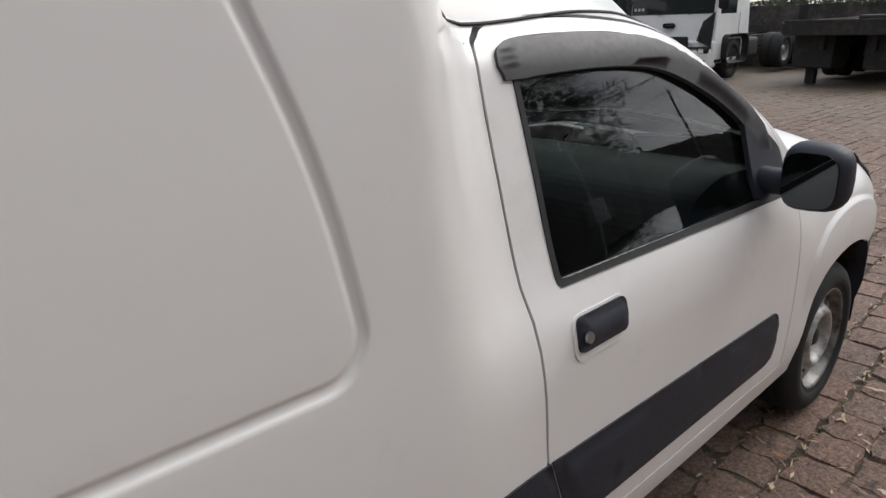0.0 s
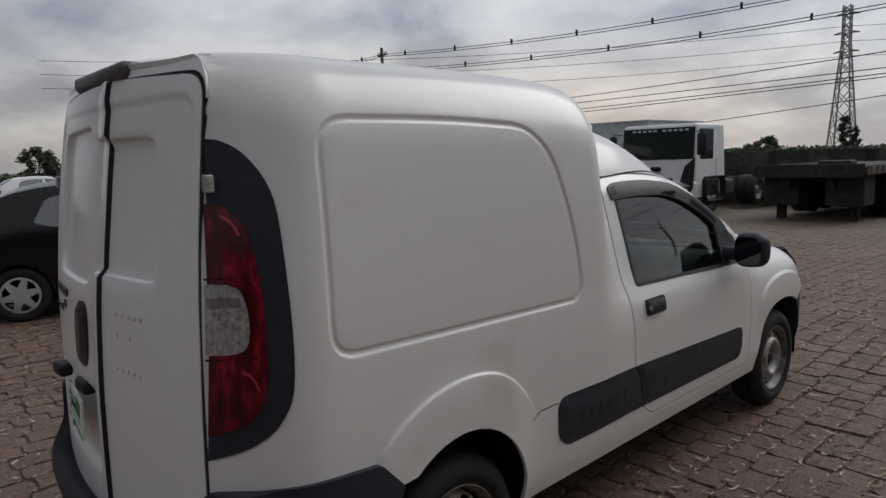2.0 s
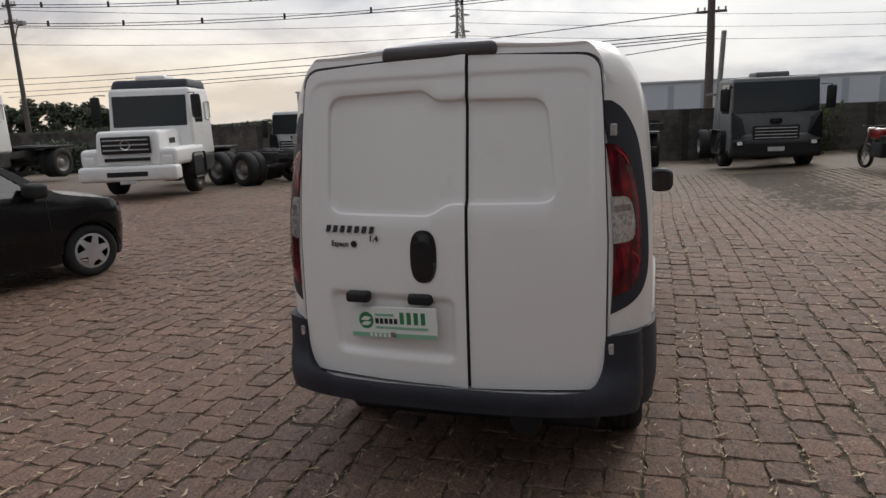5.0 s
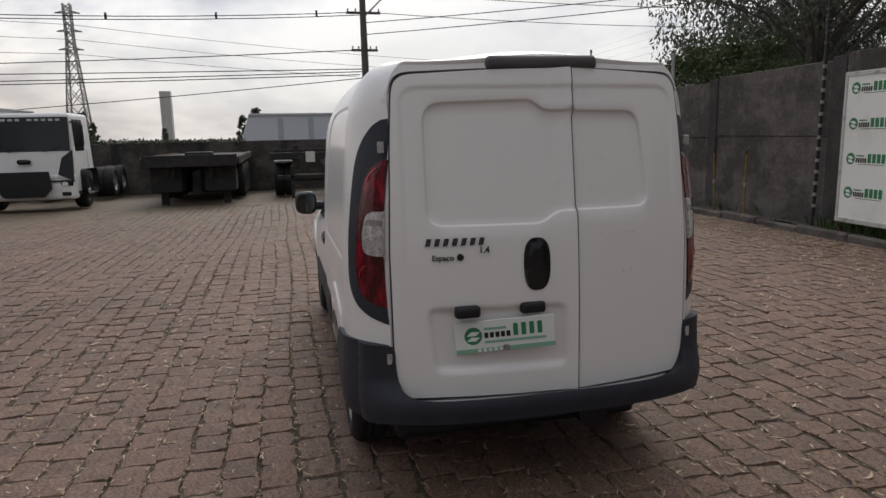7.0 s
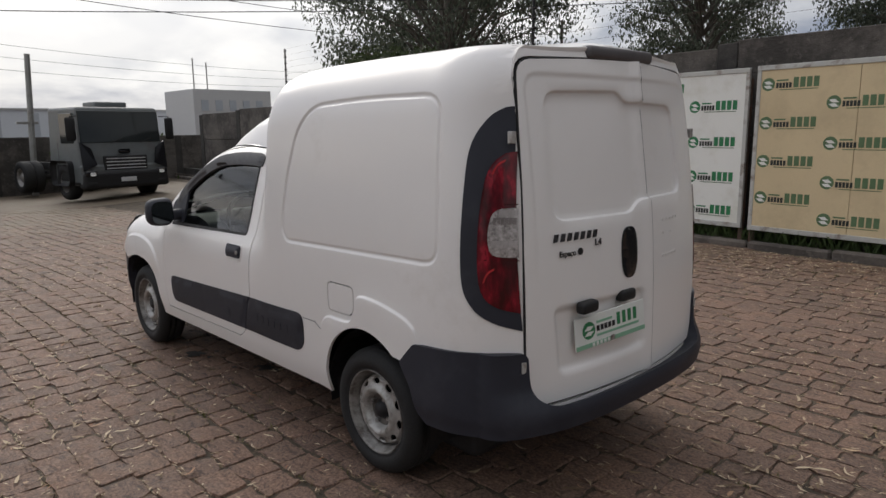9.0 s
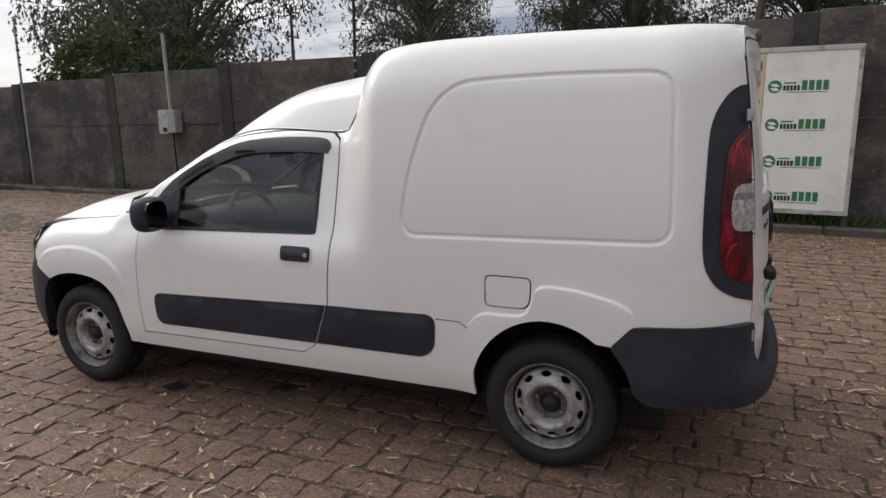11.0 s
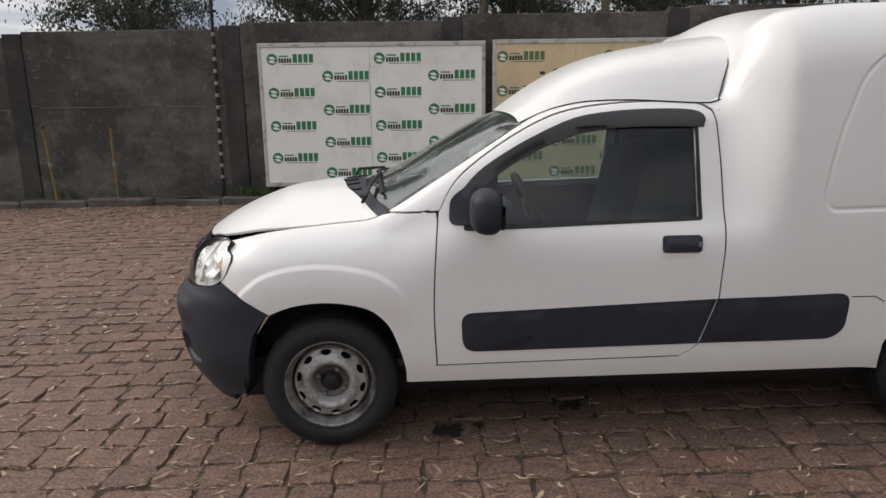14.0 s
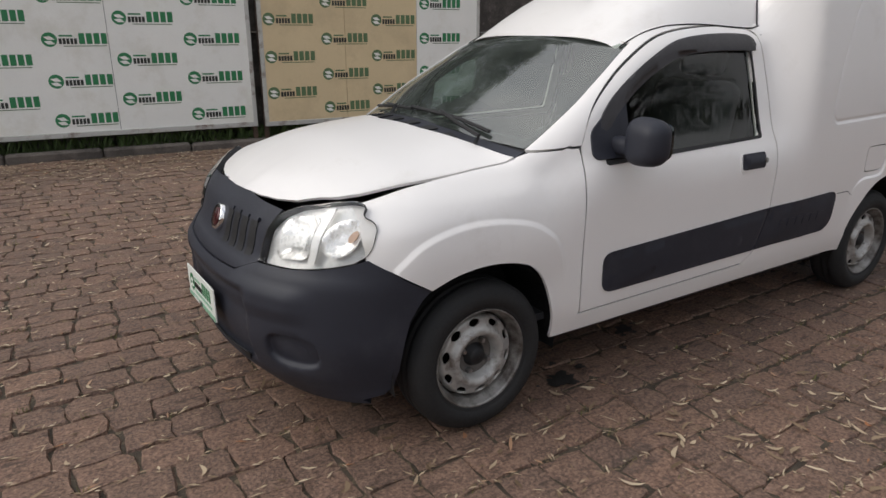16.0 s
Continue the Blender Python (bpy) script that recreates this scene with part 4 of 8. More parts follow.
# roof seam, windscreen and cowl
def whole(xv):
    """A half outline from the side to the middle, mirrored to the whole width."""
    return [(x, v) for x, v in xv] + [(x, 6 - v) for x, v in xv[::-1] if v < 2.999]


L, Rr = van_surface(1), van_surface(-1)


def S_top(x, v):
    return L(x, v) if v <= 3 else Rr(x, 6 - v)


screen = patch("windscreen", S_top, whole([(2.765, 3.0), (2.75, 2.4), (2.715, 2.1), (2.71, 1.97), (2.9, 1.97), (3.1, 1.97), (3.302, 1.98), (3.38, 2.3), (3.43, 2.6), (3.45, 3.0)]), GLASS_SCREEN, VAN, step=0.07, off=-0.003, thick=0.0, label="raked windscreen glass")
screen.visible_shadow = False
band = whole([(2.75, 3.0), (2.735, 2.4), (2.70, 2.1), (2.70, 1.95), (2.9, 1.95), (3.1, 1.95), (3.312, 1.95), (3.41, 2.3), (3.46, 2.6), (3.48, 3.0)])
hole = whole([(2.80, 3.0), (2.785, 2.4), (2.755, 2.12), (2.76, 2.05), (2.9, 2.035), (3.1, 2.035), (3.262, 2.045), (3.335, 2.3), (3.385, 2.6), (3.41, 3.0)])
patch("screen_border", S_top, band, BLACK, VAN, [hole], step=0.05, off=-0.009, thick=0.004)
cowl = patch("cowl", S_top, whole([(3.45, 3.0), (3.43, 2.6), (3.38, 2.3), (3.314, 1.96), (3.36, 1.96), (3.44, 2.3), (3.53, 2.6), (3.58, 3.0)]), PLASTIC, VAN, step=0.03, off=-0.004, thick=0.03, label="black plastic cowl below the windscreen")
for i in range(9):
    v0 = 2.25 + i * 0.175
    v = v0 if v0 <= 3 else v0
    xm = 3.40 + 0.07 * (1 - abs(v - 3) / 0.8) + 0.02
    patch("cowl_slot", S_top, [(xm + 0.0, v - 0.05), (xm + 0.07, v - 0.05), (xm + 0.07, v + 0.03), (xm, v + 0.03)], BLACK, cowl, step=0.05, off=0.002, thick=0.004)


def wiper(base, tip, blade, name):
    a, b = Vector(base), Vector(tip)
    arm = part(name, tube_bm([a, a + Vector((-0.02, 0, 0.030)), a.lerp(b, 0.5) + Vector((0, 0, 0.022)), b + Vector((0, 0, 0.012))], 0.008, 6), BLACK, VAN, "black wiper arm")
    part("wiper_blade", tube_bm([Vector(top_point(*q)) for q in blade], 0.008, 6), RUBBER, arm)


def top_point(x, y):
    v = 3.0
    for k in range(80):
        v = 3 - k * 0.0125
        if S_top(x, v)[1] >= abs(y):
            break
    p = S_top(x, v if y >= 0 else 6 - v)
    return (p[0], p[1], p[2] + 0.014)


wiper(top_point(3.435, 0.50), top_point(3.375, 0.17), [(3.345, 0.47), (3.36, 0.30), (3.375, 0.15), (3.375, -0.06)], "wiper")
wiper(top_point(3.50, -0.02), top_point(3.365, -0.30), [(3.39, -0.04), (3.375, -0.20), (3.35, -0.36), (3.315, -0.50)], "wiper")

# bonnet, standing a little open at its front edge
def S_hood(x, v):
    p = S_top(x, v)
    k = smooth(3.60, 4.05, x) * (1 - 0.60 * smooth(4.08, 4.19, x))
    return (p[0], p[1], p[2] + 0.003 + 0.022 * k * (0.3 + 0.7 * smooth(-0.6, 0.6, p[1])))


def hood_disp(ab):
    # two faint ridges along the bonnet
    d = np.zeros(len(ab))
    for i, (x, v) in enumerate(ab):
        q = abs(v - 3)
        d[i] = 0.003 * smooth(0.85, 0.50, q) * smooth(3.5, 3.7, x)
        d[i] -= 0.002 * smooth(0.25, 0.15, q) * smooth(3.8, 4.1, x)
    return d


hood = whole([(3.565, 3.0), (3.52, 2.6), (3.44, 2.3), (3.36, 1.99), (3.42, 1.93), (3.55, 1.92), (3.8, 1.90), (3.97, 1.90), (4.0, 1.96), (4.06, 2.04), (4.115, 2.08), (4.15, 2.22), (4.175, 2.42), (4.19, 2.7), (4.195, 3.0)])
patch("bonnet", S_hood, hood, WHITE, VAN, step=0.05, disp=hood_disp, thick=0.010, label="white bonnet not fully latched")
part("engine_bay", box_bm(3.5, 4.05, -0.45, 0.45, 0.5, 0.85, 0.03), BLACK, VAN)

# front end: bumper, grille panel and headlights
def bump_disp(ab):
    d = np.zeros(len(ab))
    for i, (a, z) in enumerate(ab):
        y = nose_surface(a, z)[1]
        ay = abs(y)
        d[i] += 0.016 * smooth(0.645, 0.60, z) * smooth(0.66, 0.56, ay) * smooth(0.50, 0.56, z)
        d[i] -= 0.020 * smooth(0.40, 0.36, ay) * smooth(0.60, 0.57, z) * smooth(0.30, 0.34, z)
        q = (abs(ay - 0.565) / 0.088) ** 3 + (abs(z - 0.405) / 0.062) ** 3
        d[i] -= 0.026 * smooth(1.15, 0.62, q)
    return d


def nose_at(x, z, s):
    """The front end's coordinates at a place along the side."""
    return (s * math.acos(((x - NOSE0) / (X_NOSE(z) - NOSE0)) ** 1.25) / (math.pi / 2), z)


EDGE_F = [(3.807, 0.619), (3.843, 0.588), (3.886, 0.521), (3.908, 0.428), (3.916, 0.339), (3.926, 0.275), (3.955, 0.243), (4.02, 0.222)]
bumper = [nose_at(x, z, -1) for x, z in EDGE_F] + [(a, 0.205) for a in np.linspace(-0.70, 0.70, 9)] + [nose_at(x, z, 1) for x, z in EDGE_F[::-1]]
bumper += on_nose([(0.771, 0.700), (0.736, 0.740), (0.69, 0.716), (0.63, 0.700), (0.57, 0.690), (0.49, 0.685), (0.40, 0.683), (0.37, 0.672), (0.30, 0.640), (0, 0.632), (-0.30, 0.640), (-0.37, 0.672), (-0.40, 0.683), (-0.49, 0.685), (-0.57, 0.690), (-0.63, 0.700), (-0.69, 0.716), (-0.736, 0.740), (-0.771, 0.700)])
FOG_LOOPS = []
for s in (1, -1):
    for k in (1.05, 0.95, 0.85):
        FOG_LOOPS.append((on_nose([(s * (0.565 + 0.088 * k * math.copysign(abs(math.cos(t)) ** 0.667, math.cos(t))), 0.405 + 0.062 * k * math.copysign(abs(math.sin(t)) ** 0.667, math.sin(t))) for t in np.linspace(0, math.tau, 32, False)]), True))
front = patch("front_bumper", nose_surface, bumper, PLASTIC, VAN, step=0.022, off=0.003, disp=bump_disp, lines=FOG_LOOPS, thick=0.06, label="scuffed dark grey plastic front bumper")
for s in (1, -1):
    patch("fog_blank", nose_surface, on_nose([(s * (0.570 + 0.045 * math.copysign(abs(math.cos(t)) ** 0.7, math.cos(t))), 0.402 + 0.030 * math.copysign(abs(math.sin(t)) ** 0.7, math.sin(t))) for t in np.linspace(0, math.tau, 20, False)]), PLASTIC, front, step=0.03, off=-0.022, thick=0.006)
patch("air_intake", nose_surface, on_nose([(-0.36, 0.335), (-0.30, 0.25), (0.30, 0.25), (0.36, 0.335)]), BLACK, front, step=0.05, off=0.003, thick=0.006)
grille = patch("grille_panel", nose_surface, on_nose([(0.398, 0.686), (0.37, 0.675), (0.30, 0.645), (0, 0.637), (-0.30, 0.645), (-0.37, 0.675), (-0.398, 0.686), (-0.398, 0.80), (-0.415, 0.858), (-0.25, 0.867), (-0.13, 0.877), (0.13, 0.877), (0.25, 0.867), (0.415, 0.858), (0.398, 0.80)]), PLASTIC, VAN, step=0.03, off=0.0, thick=0.02, label="dark grey plastic grille panel")
# four upright slots beside the badge, on one side only
for i in range(4):
    y = 0.086 + i * 0.068
    slot = on_nose([(y + 0.012, 0.688), (y + 0.058, 0.692), (y + 0.046, 0.808), (y, 0.808)])
    patch("grille_slot", nose_surface, slot, BLACK, grille, step=0.03, off=0.003, thick=0.003)
    patch("slot_hood", nose_surface, on_nose([(y - 0.006, 0.806), (y + 0.052, 0.806), (y + 0.050, 0.818), (y - 0.004, 0.818)]), PLASTIC, grille, step=0.03, off=0.010, thick=0.010)
bm = lathe_bm([(0.0005, 0.012), (0.036, 0.010), (0.047, 0.014), (0.052, 0.008), (0.052, -0.01)], 28)
bm.transform(Matrix.Translation((X_NOSE(0.755) + 0.004, 0, 0.755)) @ Matrix.Rotation(radians(-20), 4, "Y") @ Matrix.Rotation(radians(-90), 4, "Z"))
part("round_badge", bm, CHROME, grille, "plain round chrome-rimmed badge", True)
bm = lathe_bm([(0.0005, 0.014), (0.034, 0.013), (0.036, 0.009)], 28)
bm.transform(Matrix.Translation((X_NOSE(0.755) + 0.006, 0, 0.755)) @ Matrix.Rotation(radians(-20), 4, "Y") @ Matrix.Rotation(radians(-90), 4, "Z"))
part("badge_disc", bm, BADGE_RED, grille, "plain dark red badge disc", True)
LAMP = rounded([(0.396, 0.689), (0.486, 0.689), (0.571, 0.694), (0.655, 0.708), (0.710, 0.724), (0.733, 0.750), (0.738, 0.785), (0.730, 0.832), (0.711, 0.858), (0.682, 0.872), (0.672, 0.903), (0.640, 0.913), (0.582, 0.904), (0.480, 0.878), (0.424, 0.850), (0.400, 0.800), (0.392, 0.740)], 0.012, 3)
for s in (1, -1):
    lamp_o = on_nose([(s * y, z) for y, z in LAMP])
    mid = np.mean(np.array(lamp_o), 0)
    shell = patch("headlight", nose_surface, lamp_o, LAMP_INNER, VAN, step=0.02, off=-0.03, disp=lambda ab, q=lamp_o: -0.012 * np.clip(edge_distance(ab, q) / 0.05, 0, 1), thick=0.0, label="clear headlight with a silvered reflector")
    # silvered bowl behind the main bulb, bright divider, round indicator chamber and its bulb
    bowl = on_nose([(s * y, z) for y, z in rounded([(0.455, 0.712), (0.585, 0.722), (0.575, 0.868), (0.45, 0.85)], 0.03)])
    patch("reflector", nose_surface, bowl, SILVERED, shell, step=0.014, off=-0.014, disp=lambda ab, q=bowl: -0.030 * np.sqrt(np.clip(edge_distance(ab, q) / 0.05, 0, 1)), thick=0.004, label="silvered reflector")
    patch("reflector_step", nose_surface, on_nose([(s * y, z) for y, z in ((0.475, 0.755), (0.57, 0.765), (0.565, 0.80), (0.472, 0.79))]), SILVERED, shell, step=0.02, off=-0.010, thick=0.01)
    patch("divider", nose_surface, on_nose([(s * y, z) for y, z in ((0.590, 0.712), (0.612, 0.716), (0.612, 0.81), (0.600, 0.892), (0.578, 0.886), (0.588, 0.80))]), LAMP_INNER, shell, step=0.02, off=-0.006, thick=0.012)
    oval = on_nose([(s * (0.662 + 0.047 * math.cos(t)), 0.803 + 0.062 * math.sin(t)) for t in np.linspace(0, math.tau, 24, False)])
    patch("indicator_chamber", nose_surface, oval, SILVERED, shell, step=0.014, off=-0.008, disp=lambda ab, q=oval: -0.028 * np.sqrt(np.clip(edge_distance(ab, q) / 0.04, 0, 1)), thick=0.006)
    bulb = on_nose([(s * (0.690 + 0.009 * math.cos(t)), 0.812 + 0.020 * math.sin(t)) for t in np.linspace(0, math.tau, 12, False)])
    patch("indicator_bulb", nose_surface, bulb, AMBER_PALE, shell, step=0.02, off=-0.012, thick=0.01)
    lens = patch("headlight_lens", nose_surface, lamp_o, LAMP_GLASS, shell, step=0.02, off=0.004, disp=lambda ab, q=lamp_o: 0.012 * np.sqrt(np.clip(edge_distance(ab, q) / 0.06, 0, 1)), thick=0.0)
    lens.visible_shadow = False
    patch("headlight_seal", nose_surface, lamp_o, BLACK, shell, [[tuple(np.array(p) + (mid - p) * 0.014) for p in lamp_o]], step=0.04, off=0.002, thick=0.03)

# fairing over the cab
F_TOP = curve((1.70, 1.77), (1.9, 1.745), (2.05, 1.722), (2.25, 1.688), (2.36, 1.655), (2.5, 1.585), (2.62, 1.505), (2.70, 1.445), (2.76, 1.40))
fv, ff, nx, ny = [], [], 22, 28
for i in range(nx + 1):
    x = 1.70 + (2.742 - 1.70) * i / nx
    base = V_ZT(max(1.9, x)) - 0.012
    w = 0.585 - 0.05 * smooth(1.9, 2.7, x)
    for j in range(ny + 1):
        t = -1 + 2 * j / ny
        c = abs(t)
        prof = (1 - c ** 5) ** (1 / 1.7) * (1 - 0.10 * t * t)
        bow = 0.035 * (1 - t * t) * smooth(2.3, 2.7, x)
        y = t * w * (1 - 0.08 * prof)
        skin = roof_height(max(1.9, x), y) - 0.018
        h = max(0.004, F_TOP(x) - base)
        fv.append((x + bow, y, max(skin, base + h * prof) if c < 0.999 else skin))
for i in range(nx):
    for j in range(ny):
        a = i * (ny + 1) + j
        ff.append((a, a + ny + 1, a + ny + 2, a + 1))
mesh_object("roof_fairing", fv, ff, WHITE, VAN, "white moulded fairing on the cab roof")
def fairing_at(x, t):
    i, j = (x - 1.70) / (2.742 - 1.70) * nx, (t + 1) / 2 * ny
    return Vector(fv[int(round(i)) * (ny + 1) + int(round(j))])


# thin black tubes draw the dark seam line along the fairing's foot and rear edge
for s in (1, -1):
    foot = [fairing_at(1.70 + (2.742 - 1.70) * i / nx, s) + Vector((0, s * 0.003, 0.019)) for i in range(4, nx + 1)]
    part("fairing_seam", tube_bm(foot, 0.0035, 5), RUBBER, VAN)
rim_pts = []
for j in range(ny + 1):
    y, z = fv[4 * (ny + 1) + j][1], fv[4 * (ny + 1) + j][2] + (0.019 if j in (0, ny) else 0)
    lo, hi = 1.72, 1.96
    for _ in range(24):
        mid_x = (lo + hi) / 2
        if roof_height(mid_x, y) > z:
            lo = mid_x
        else:
            hi = mid_x
    rim_pts.append((lo + 0.004, y, z))
part("fairing_seam", tube_bm(rim_pts, 0.0035, 5), RUBBER, VAN)
part("aerial_base", box_bm(2.56, 2.585, 0.12, 0.145, 1.585, 1.60, 0.005), BLACK, VAN)

# rear doors
DOOR_L = rounded([(-0.110, 0.492), (0.652, 0.497), (0.655, 1.10), (0.635, 1.55), (0.615, 1.794), (0.25, 1.811), (-0.110, 1.814)], [0, 0.075, 0, 0.1, 0.075, 0, 0])
DOOR_R = rounded([(-0.1205, 0.492), (-0.1205, 1.814), (-0.30, 1.811), (-0.615, 1.794), (-0.635, 1.55), (-0.655, 1.10), (-0.652, 0.497)], [0, 0, 0, 0.075, 0.1, 0, 0.075])
RIDGE_P = rounded([(0.51, 1.195), (0.505, 1.685), (0.06, 1.695), (0.01, 1.652), (-0.425, 1.645), (-0.47, 1.24), (-0.035, 1.24), (0.03, 1.192)], [0.08, 0.08, 0.05, 0.05, 0.07, 0.07, 0.04, 0.04])
RIM = rounded([(0.615, 0.545), (0.60, 1.755), (-0.60, 1.755), (-0.615, 0.545)], 0.09)
PLATE_P = rounded([(0.53, 0.885), (-0.075, 0.88), (-0.08, 0.585), (0.50, 0.585)], 0.06)


def rear_disp(ab):
    P = np.asarray(ab)
    t = np.clip(np.where(inside(P, RIDGE_P), edge_distance(P, RIDGE_P), 0) / 0.012, 0, 1)
    d = -0.019 * t * t * (3 - 2 * t)
    t = np.clip(np.where(inside(P, PLATE_P), edge_distance(P, PLATE_P), 0) / 0.045, 0, 1)
    d = d - 0.026 * t * t * (3 - 2 * t)
    t = np.clip(np.where(inside(P, RIM), edge_distance(P, RIM), 0) / 0.03, 0, 1)
    return d - 0.008 * t * t * (3 - 2 * t) * np.clip((P[:, 1] - 0.9) / 0.5, 0, 1)


rl = [(RIDGE_P, True), (PLATE_P, True)] + [(lp, True) for lp in inset_loops(RIDGE_P, (0.006, 0.012))] + [(lp, True) for lp in inset_loops(PLATE_P, (0.025, 0.05))] + [(RIM, True)] + [(lp, True) for lp in inset_loops(RIM, (0.015, 0.03))]
RC = (1.0, 0, 0.9)
for k, dr in enumerate((DOOR_L, DOOR_R)):
    inner = [(p[0] if abs(p[0] + 0.118) < 0.03 else q[0], q[1]) for p, q in zip(dr, inset_loops(dr, (0.006,))[0])]
    patch("door_seal", rear_surface, dr, RUBBER, VAN, [inner], step=0.05, disp=rear_disp, off=-0.003, thick=0.028, centre=RC, label="black rubber door seal")
    rd = patch("rear_door", rear_surface, inner, WHITE, VAN, step=0.045, disp=rear_disp if k else lambda ab: rear_disp(ab) + 0.012 * np.clip((-0.03 - np.asarray(ab)[:, 0]) / 0.06, 0, 1), lines=rl, thick=0.03, centre=RC, label="white steel rear door")
    s = 1 if k == 0 else -1
    for z in (1.512, 0.672):
        x, y, _ = rear_surface(s * 0.66, z)
        hg = part("hinge", box_bm(x - 0.012, x + 0.012, s * 0.654, s * 0.678, z - 0.022, z + 0.022, 0.004), HINGE, rd, "bare metal door hinge")
    if k == 0:
        # the black edge of the door that closes last stands a little proud
        ev = [(rear_surface(-0.112, z)[0] - float(rear_disp([(-0.112, z)])[0]) + dx, y, z) for z in np.linspace(0.503, 1.811, 60) for dx, y in ((-0.0115, -0.1105), (-0.0115, -0.1135), (0.03, -0.1135))]
        mesh_object("edge_seal", ev, [(3 * i + j, 3 * i + j + 1, 3 * i + j + 4, 3 * i + j + 3) for i in range(59) for j in range(2)], RUBBER, rd, "black rubber edge seal")
        HO = [(0.065 + 0.056 * math.copysign(abs(math.cos(t)) ** 0.75, math.cos(t)), 1.035 + 0.107 * math.copysign(abs(math.sin(t)) ** 0.75, math.sin(t))) for t in np.linspace(0, math.tau, 32, False)]
        patch("handle", rear_surface, HO, BLACK_GLOSS, rd, step=0.02, off=0.003, disp=lambda ab: 0.014 * np.sqrt(np.clip(edge_distance(ab, HO) / 0.03, 0, 1)), thick=0.012, centre=RC, label="black plastic pull handle")
        for y in (0.36, 0.085):
            part("plate_lamp", box_bm(X_REAR(0.86) - 0.016, X_REAR(0.86) + 0.03, y - 0.052, y + 0.052, 0.835, 0.882, 0.014, 3), BLACK, rd, "black plate lamp housing", True)
        # model badge as slanted dark bars, with the small printed words under it
        for i in range(7):
            y0 = 0.515 - i * 0.035
            patch("badge_bar", rear_surface, [(y0, 1.122), (y0 - 0.019, 1.124), (y0 - 0.026, 1.152), (y0 - 0.007, 1.152)], BADGE_GREY, rd, step=0.03, off=0.004, thick=0.005, centre=RC)
    else:
        for z, ys in ((1.135, (-0.22, -0.26, -0.30, -0.335, -0.37)), (1.075, (-0.225, -0.305)), (0.975, (-0.22, -0.255, -0.29, -0.325, -0.36))):
            for y in ys:
                patch("ghost_mark", rear_surface, [(y, z), (y - 0.014, z), (y - 0.016, z + 0.012), (y - 0.002, z + 0.012)], WHITE, rd, step=0.03, off=0.002, thick=0.002, centre=RC)
patch("door_gap", rear_surface, [(-0.105, 0.47), (-0.135, 0.47), (-0.135, 1.808), (-0.105, 1.808)], BLACK, VAN, step=0.06, off=-0.045, thick=0, centre=RC)
patch("door_frame", rear_surface, rounded([(0.672, 0.45), (0.675, 1.10), (0.655, 1.55), (0.625, 1.802), (-0.625, 1.802), (-0.655, 1.55), (-0.675, 1.10), (-0.672, 0.45)], 0.06), RUBBER, VAN, step=0.06, off=-0.055, thick=0.02, centre=RC)

# the white surround of the door opening, closing the shell round the doors
ring_side = [(side_y(x_edge(z), z), z) for z in np.linspace(0.455, 1.69, 18)]
zs0, zt0, ry0 = V_ZS(0.17), V_ZT(0.17), V_RY(0.17)
ring_top = []
for f in np.linspace(0, math.pi / 2, 9):
    z = zs0 + (zt0 - zs0) * math.sin(f)
    ring_top.append((side_y(x_edge(z), z) - ry0 * (1 - math.cos(f)), z))
yc = ring_top[-1][0]
ring_top += [(yc * (1 - q), zt0 + V_CROWN(0.17) * 0.5 * (1 + math.cos(math.pi * (1 - q)))) for q in np.linspace(0.12, 1, 8)]
half_ring = ring_side + ring_top[1:]
surround = half_ring + [(-y, z) for y, z in half_ring[::-1][1:]]
opening = rounded([(0.658, 0.486), (0.661, 1.10), (0.641, 1.55), (0.621, 1.800), (0.25, 1.812), (-0.118, 1.814), (-0.25, 1.812), (-0.621, 1.800), (-0.641, 1.55), (-0.661, 1.10), (-0.658, 0.486)], [0.075, 0, 0.1, 0.075, 0, 0, 0, 0.075, 0.1, 0, 0.075])
rim = sorted((tuple(p) for p in opening if p[1] >= 1.70), key=lambda p: p[0])
patch("door_header", rear_surface, [p for p in surround if p[1] >= 1.70] + rim, WHITE, VAN, step=0.05, off=-0.003, thick=0.03, centre=RC)
rim = sorted((tuple(p) for p in opening if p[1] < 0.60 and abs(p[0]) <= 0.645), key=lambda p: -p[0])
patch("door_threshold", rear_surface, rim + [(-surround[0][0], 0.455), (surround[0][0], 0.455)], WHITE, VAN, step=0.05, off=-0.003, thick=0.03, centre=RC)


def flat_text(body, size, m, material, parent, name, depth=0.001):
    cu = bpy.data.curves.new(name, "FONT")
    cu.body, cu.size, cu.extrude, cu.align_x, cu.offset = body, size, depth, "LEFT", 0.0007
    tmp = bpy.data.objects.new("tmp", cu)
    me = bpy.data.meshes.new_from_object(tmp)
    bpy.data.objects.remove(tmp)
    me.transform(m)
    o = m.translation
    for v in me.vertices:
        v.co.x += rear_surface(v.co.y, v.co.z)[0] - rear_surface(o.y, o.z)[0]
    me.materials.clear()
    me.materials.append(material)
    ob = new(name, me)
    if parent:
        ob.parent = parent
    return ob


def rear_face(y, z, off=0.006):
    """Turns things drawn in x and y so that they stand on the rear doors."""
    x = X_REAR(z) + REAR_BOW * y * y
    return Matrix.Translation((x - off, y, z)) @ Matrix(((0, 0, -1, 0), (-1, 0, 0, 0), (0, 1, 0, 0), (0, 0, 0, 1)))


flat_text("1.4", 0.035, rear_face(0.305, 1.092), BADGE_GREY, VAN, "badge_number", 0.002)
flat_text("Espaço", 0.031, rear_face(0.49, 1.065, 0.003), BLACK, VAN, "small_lettering", 0.0005)
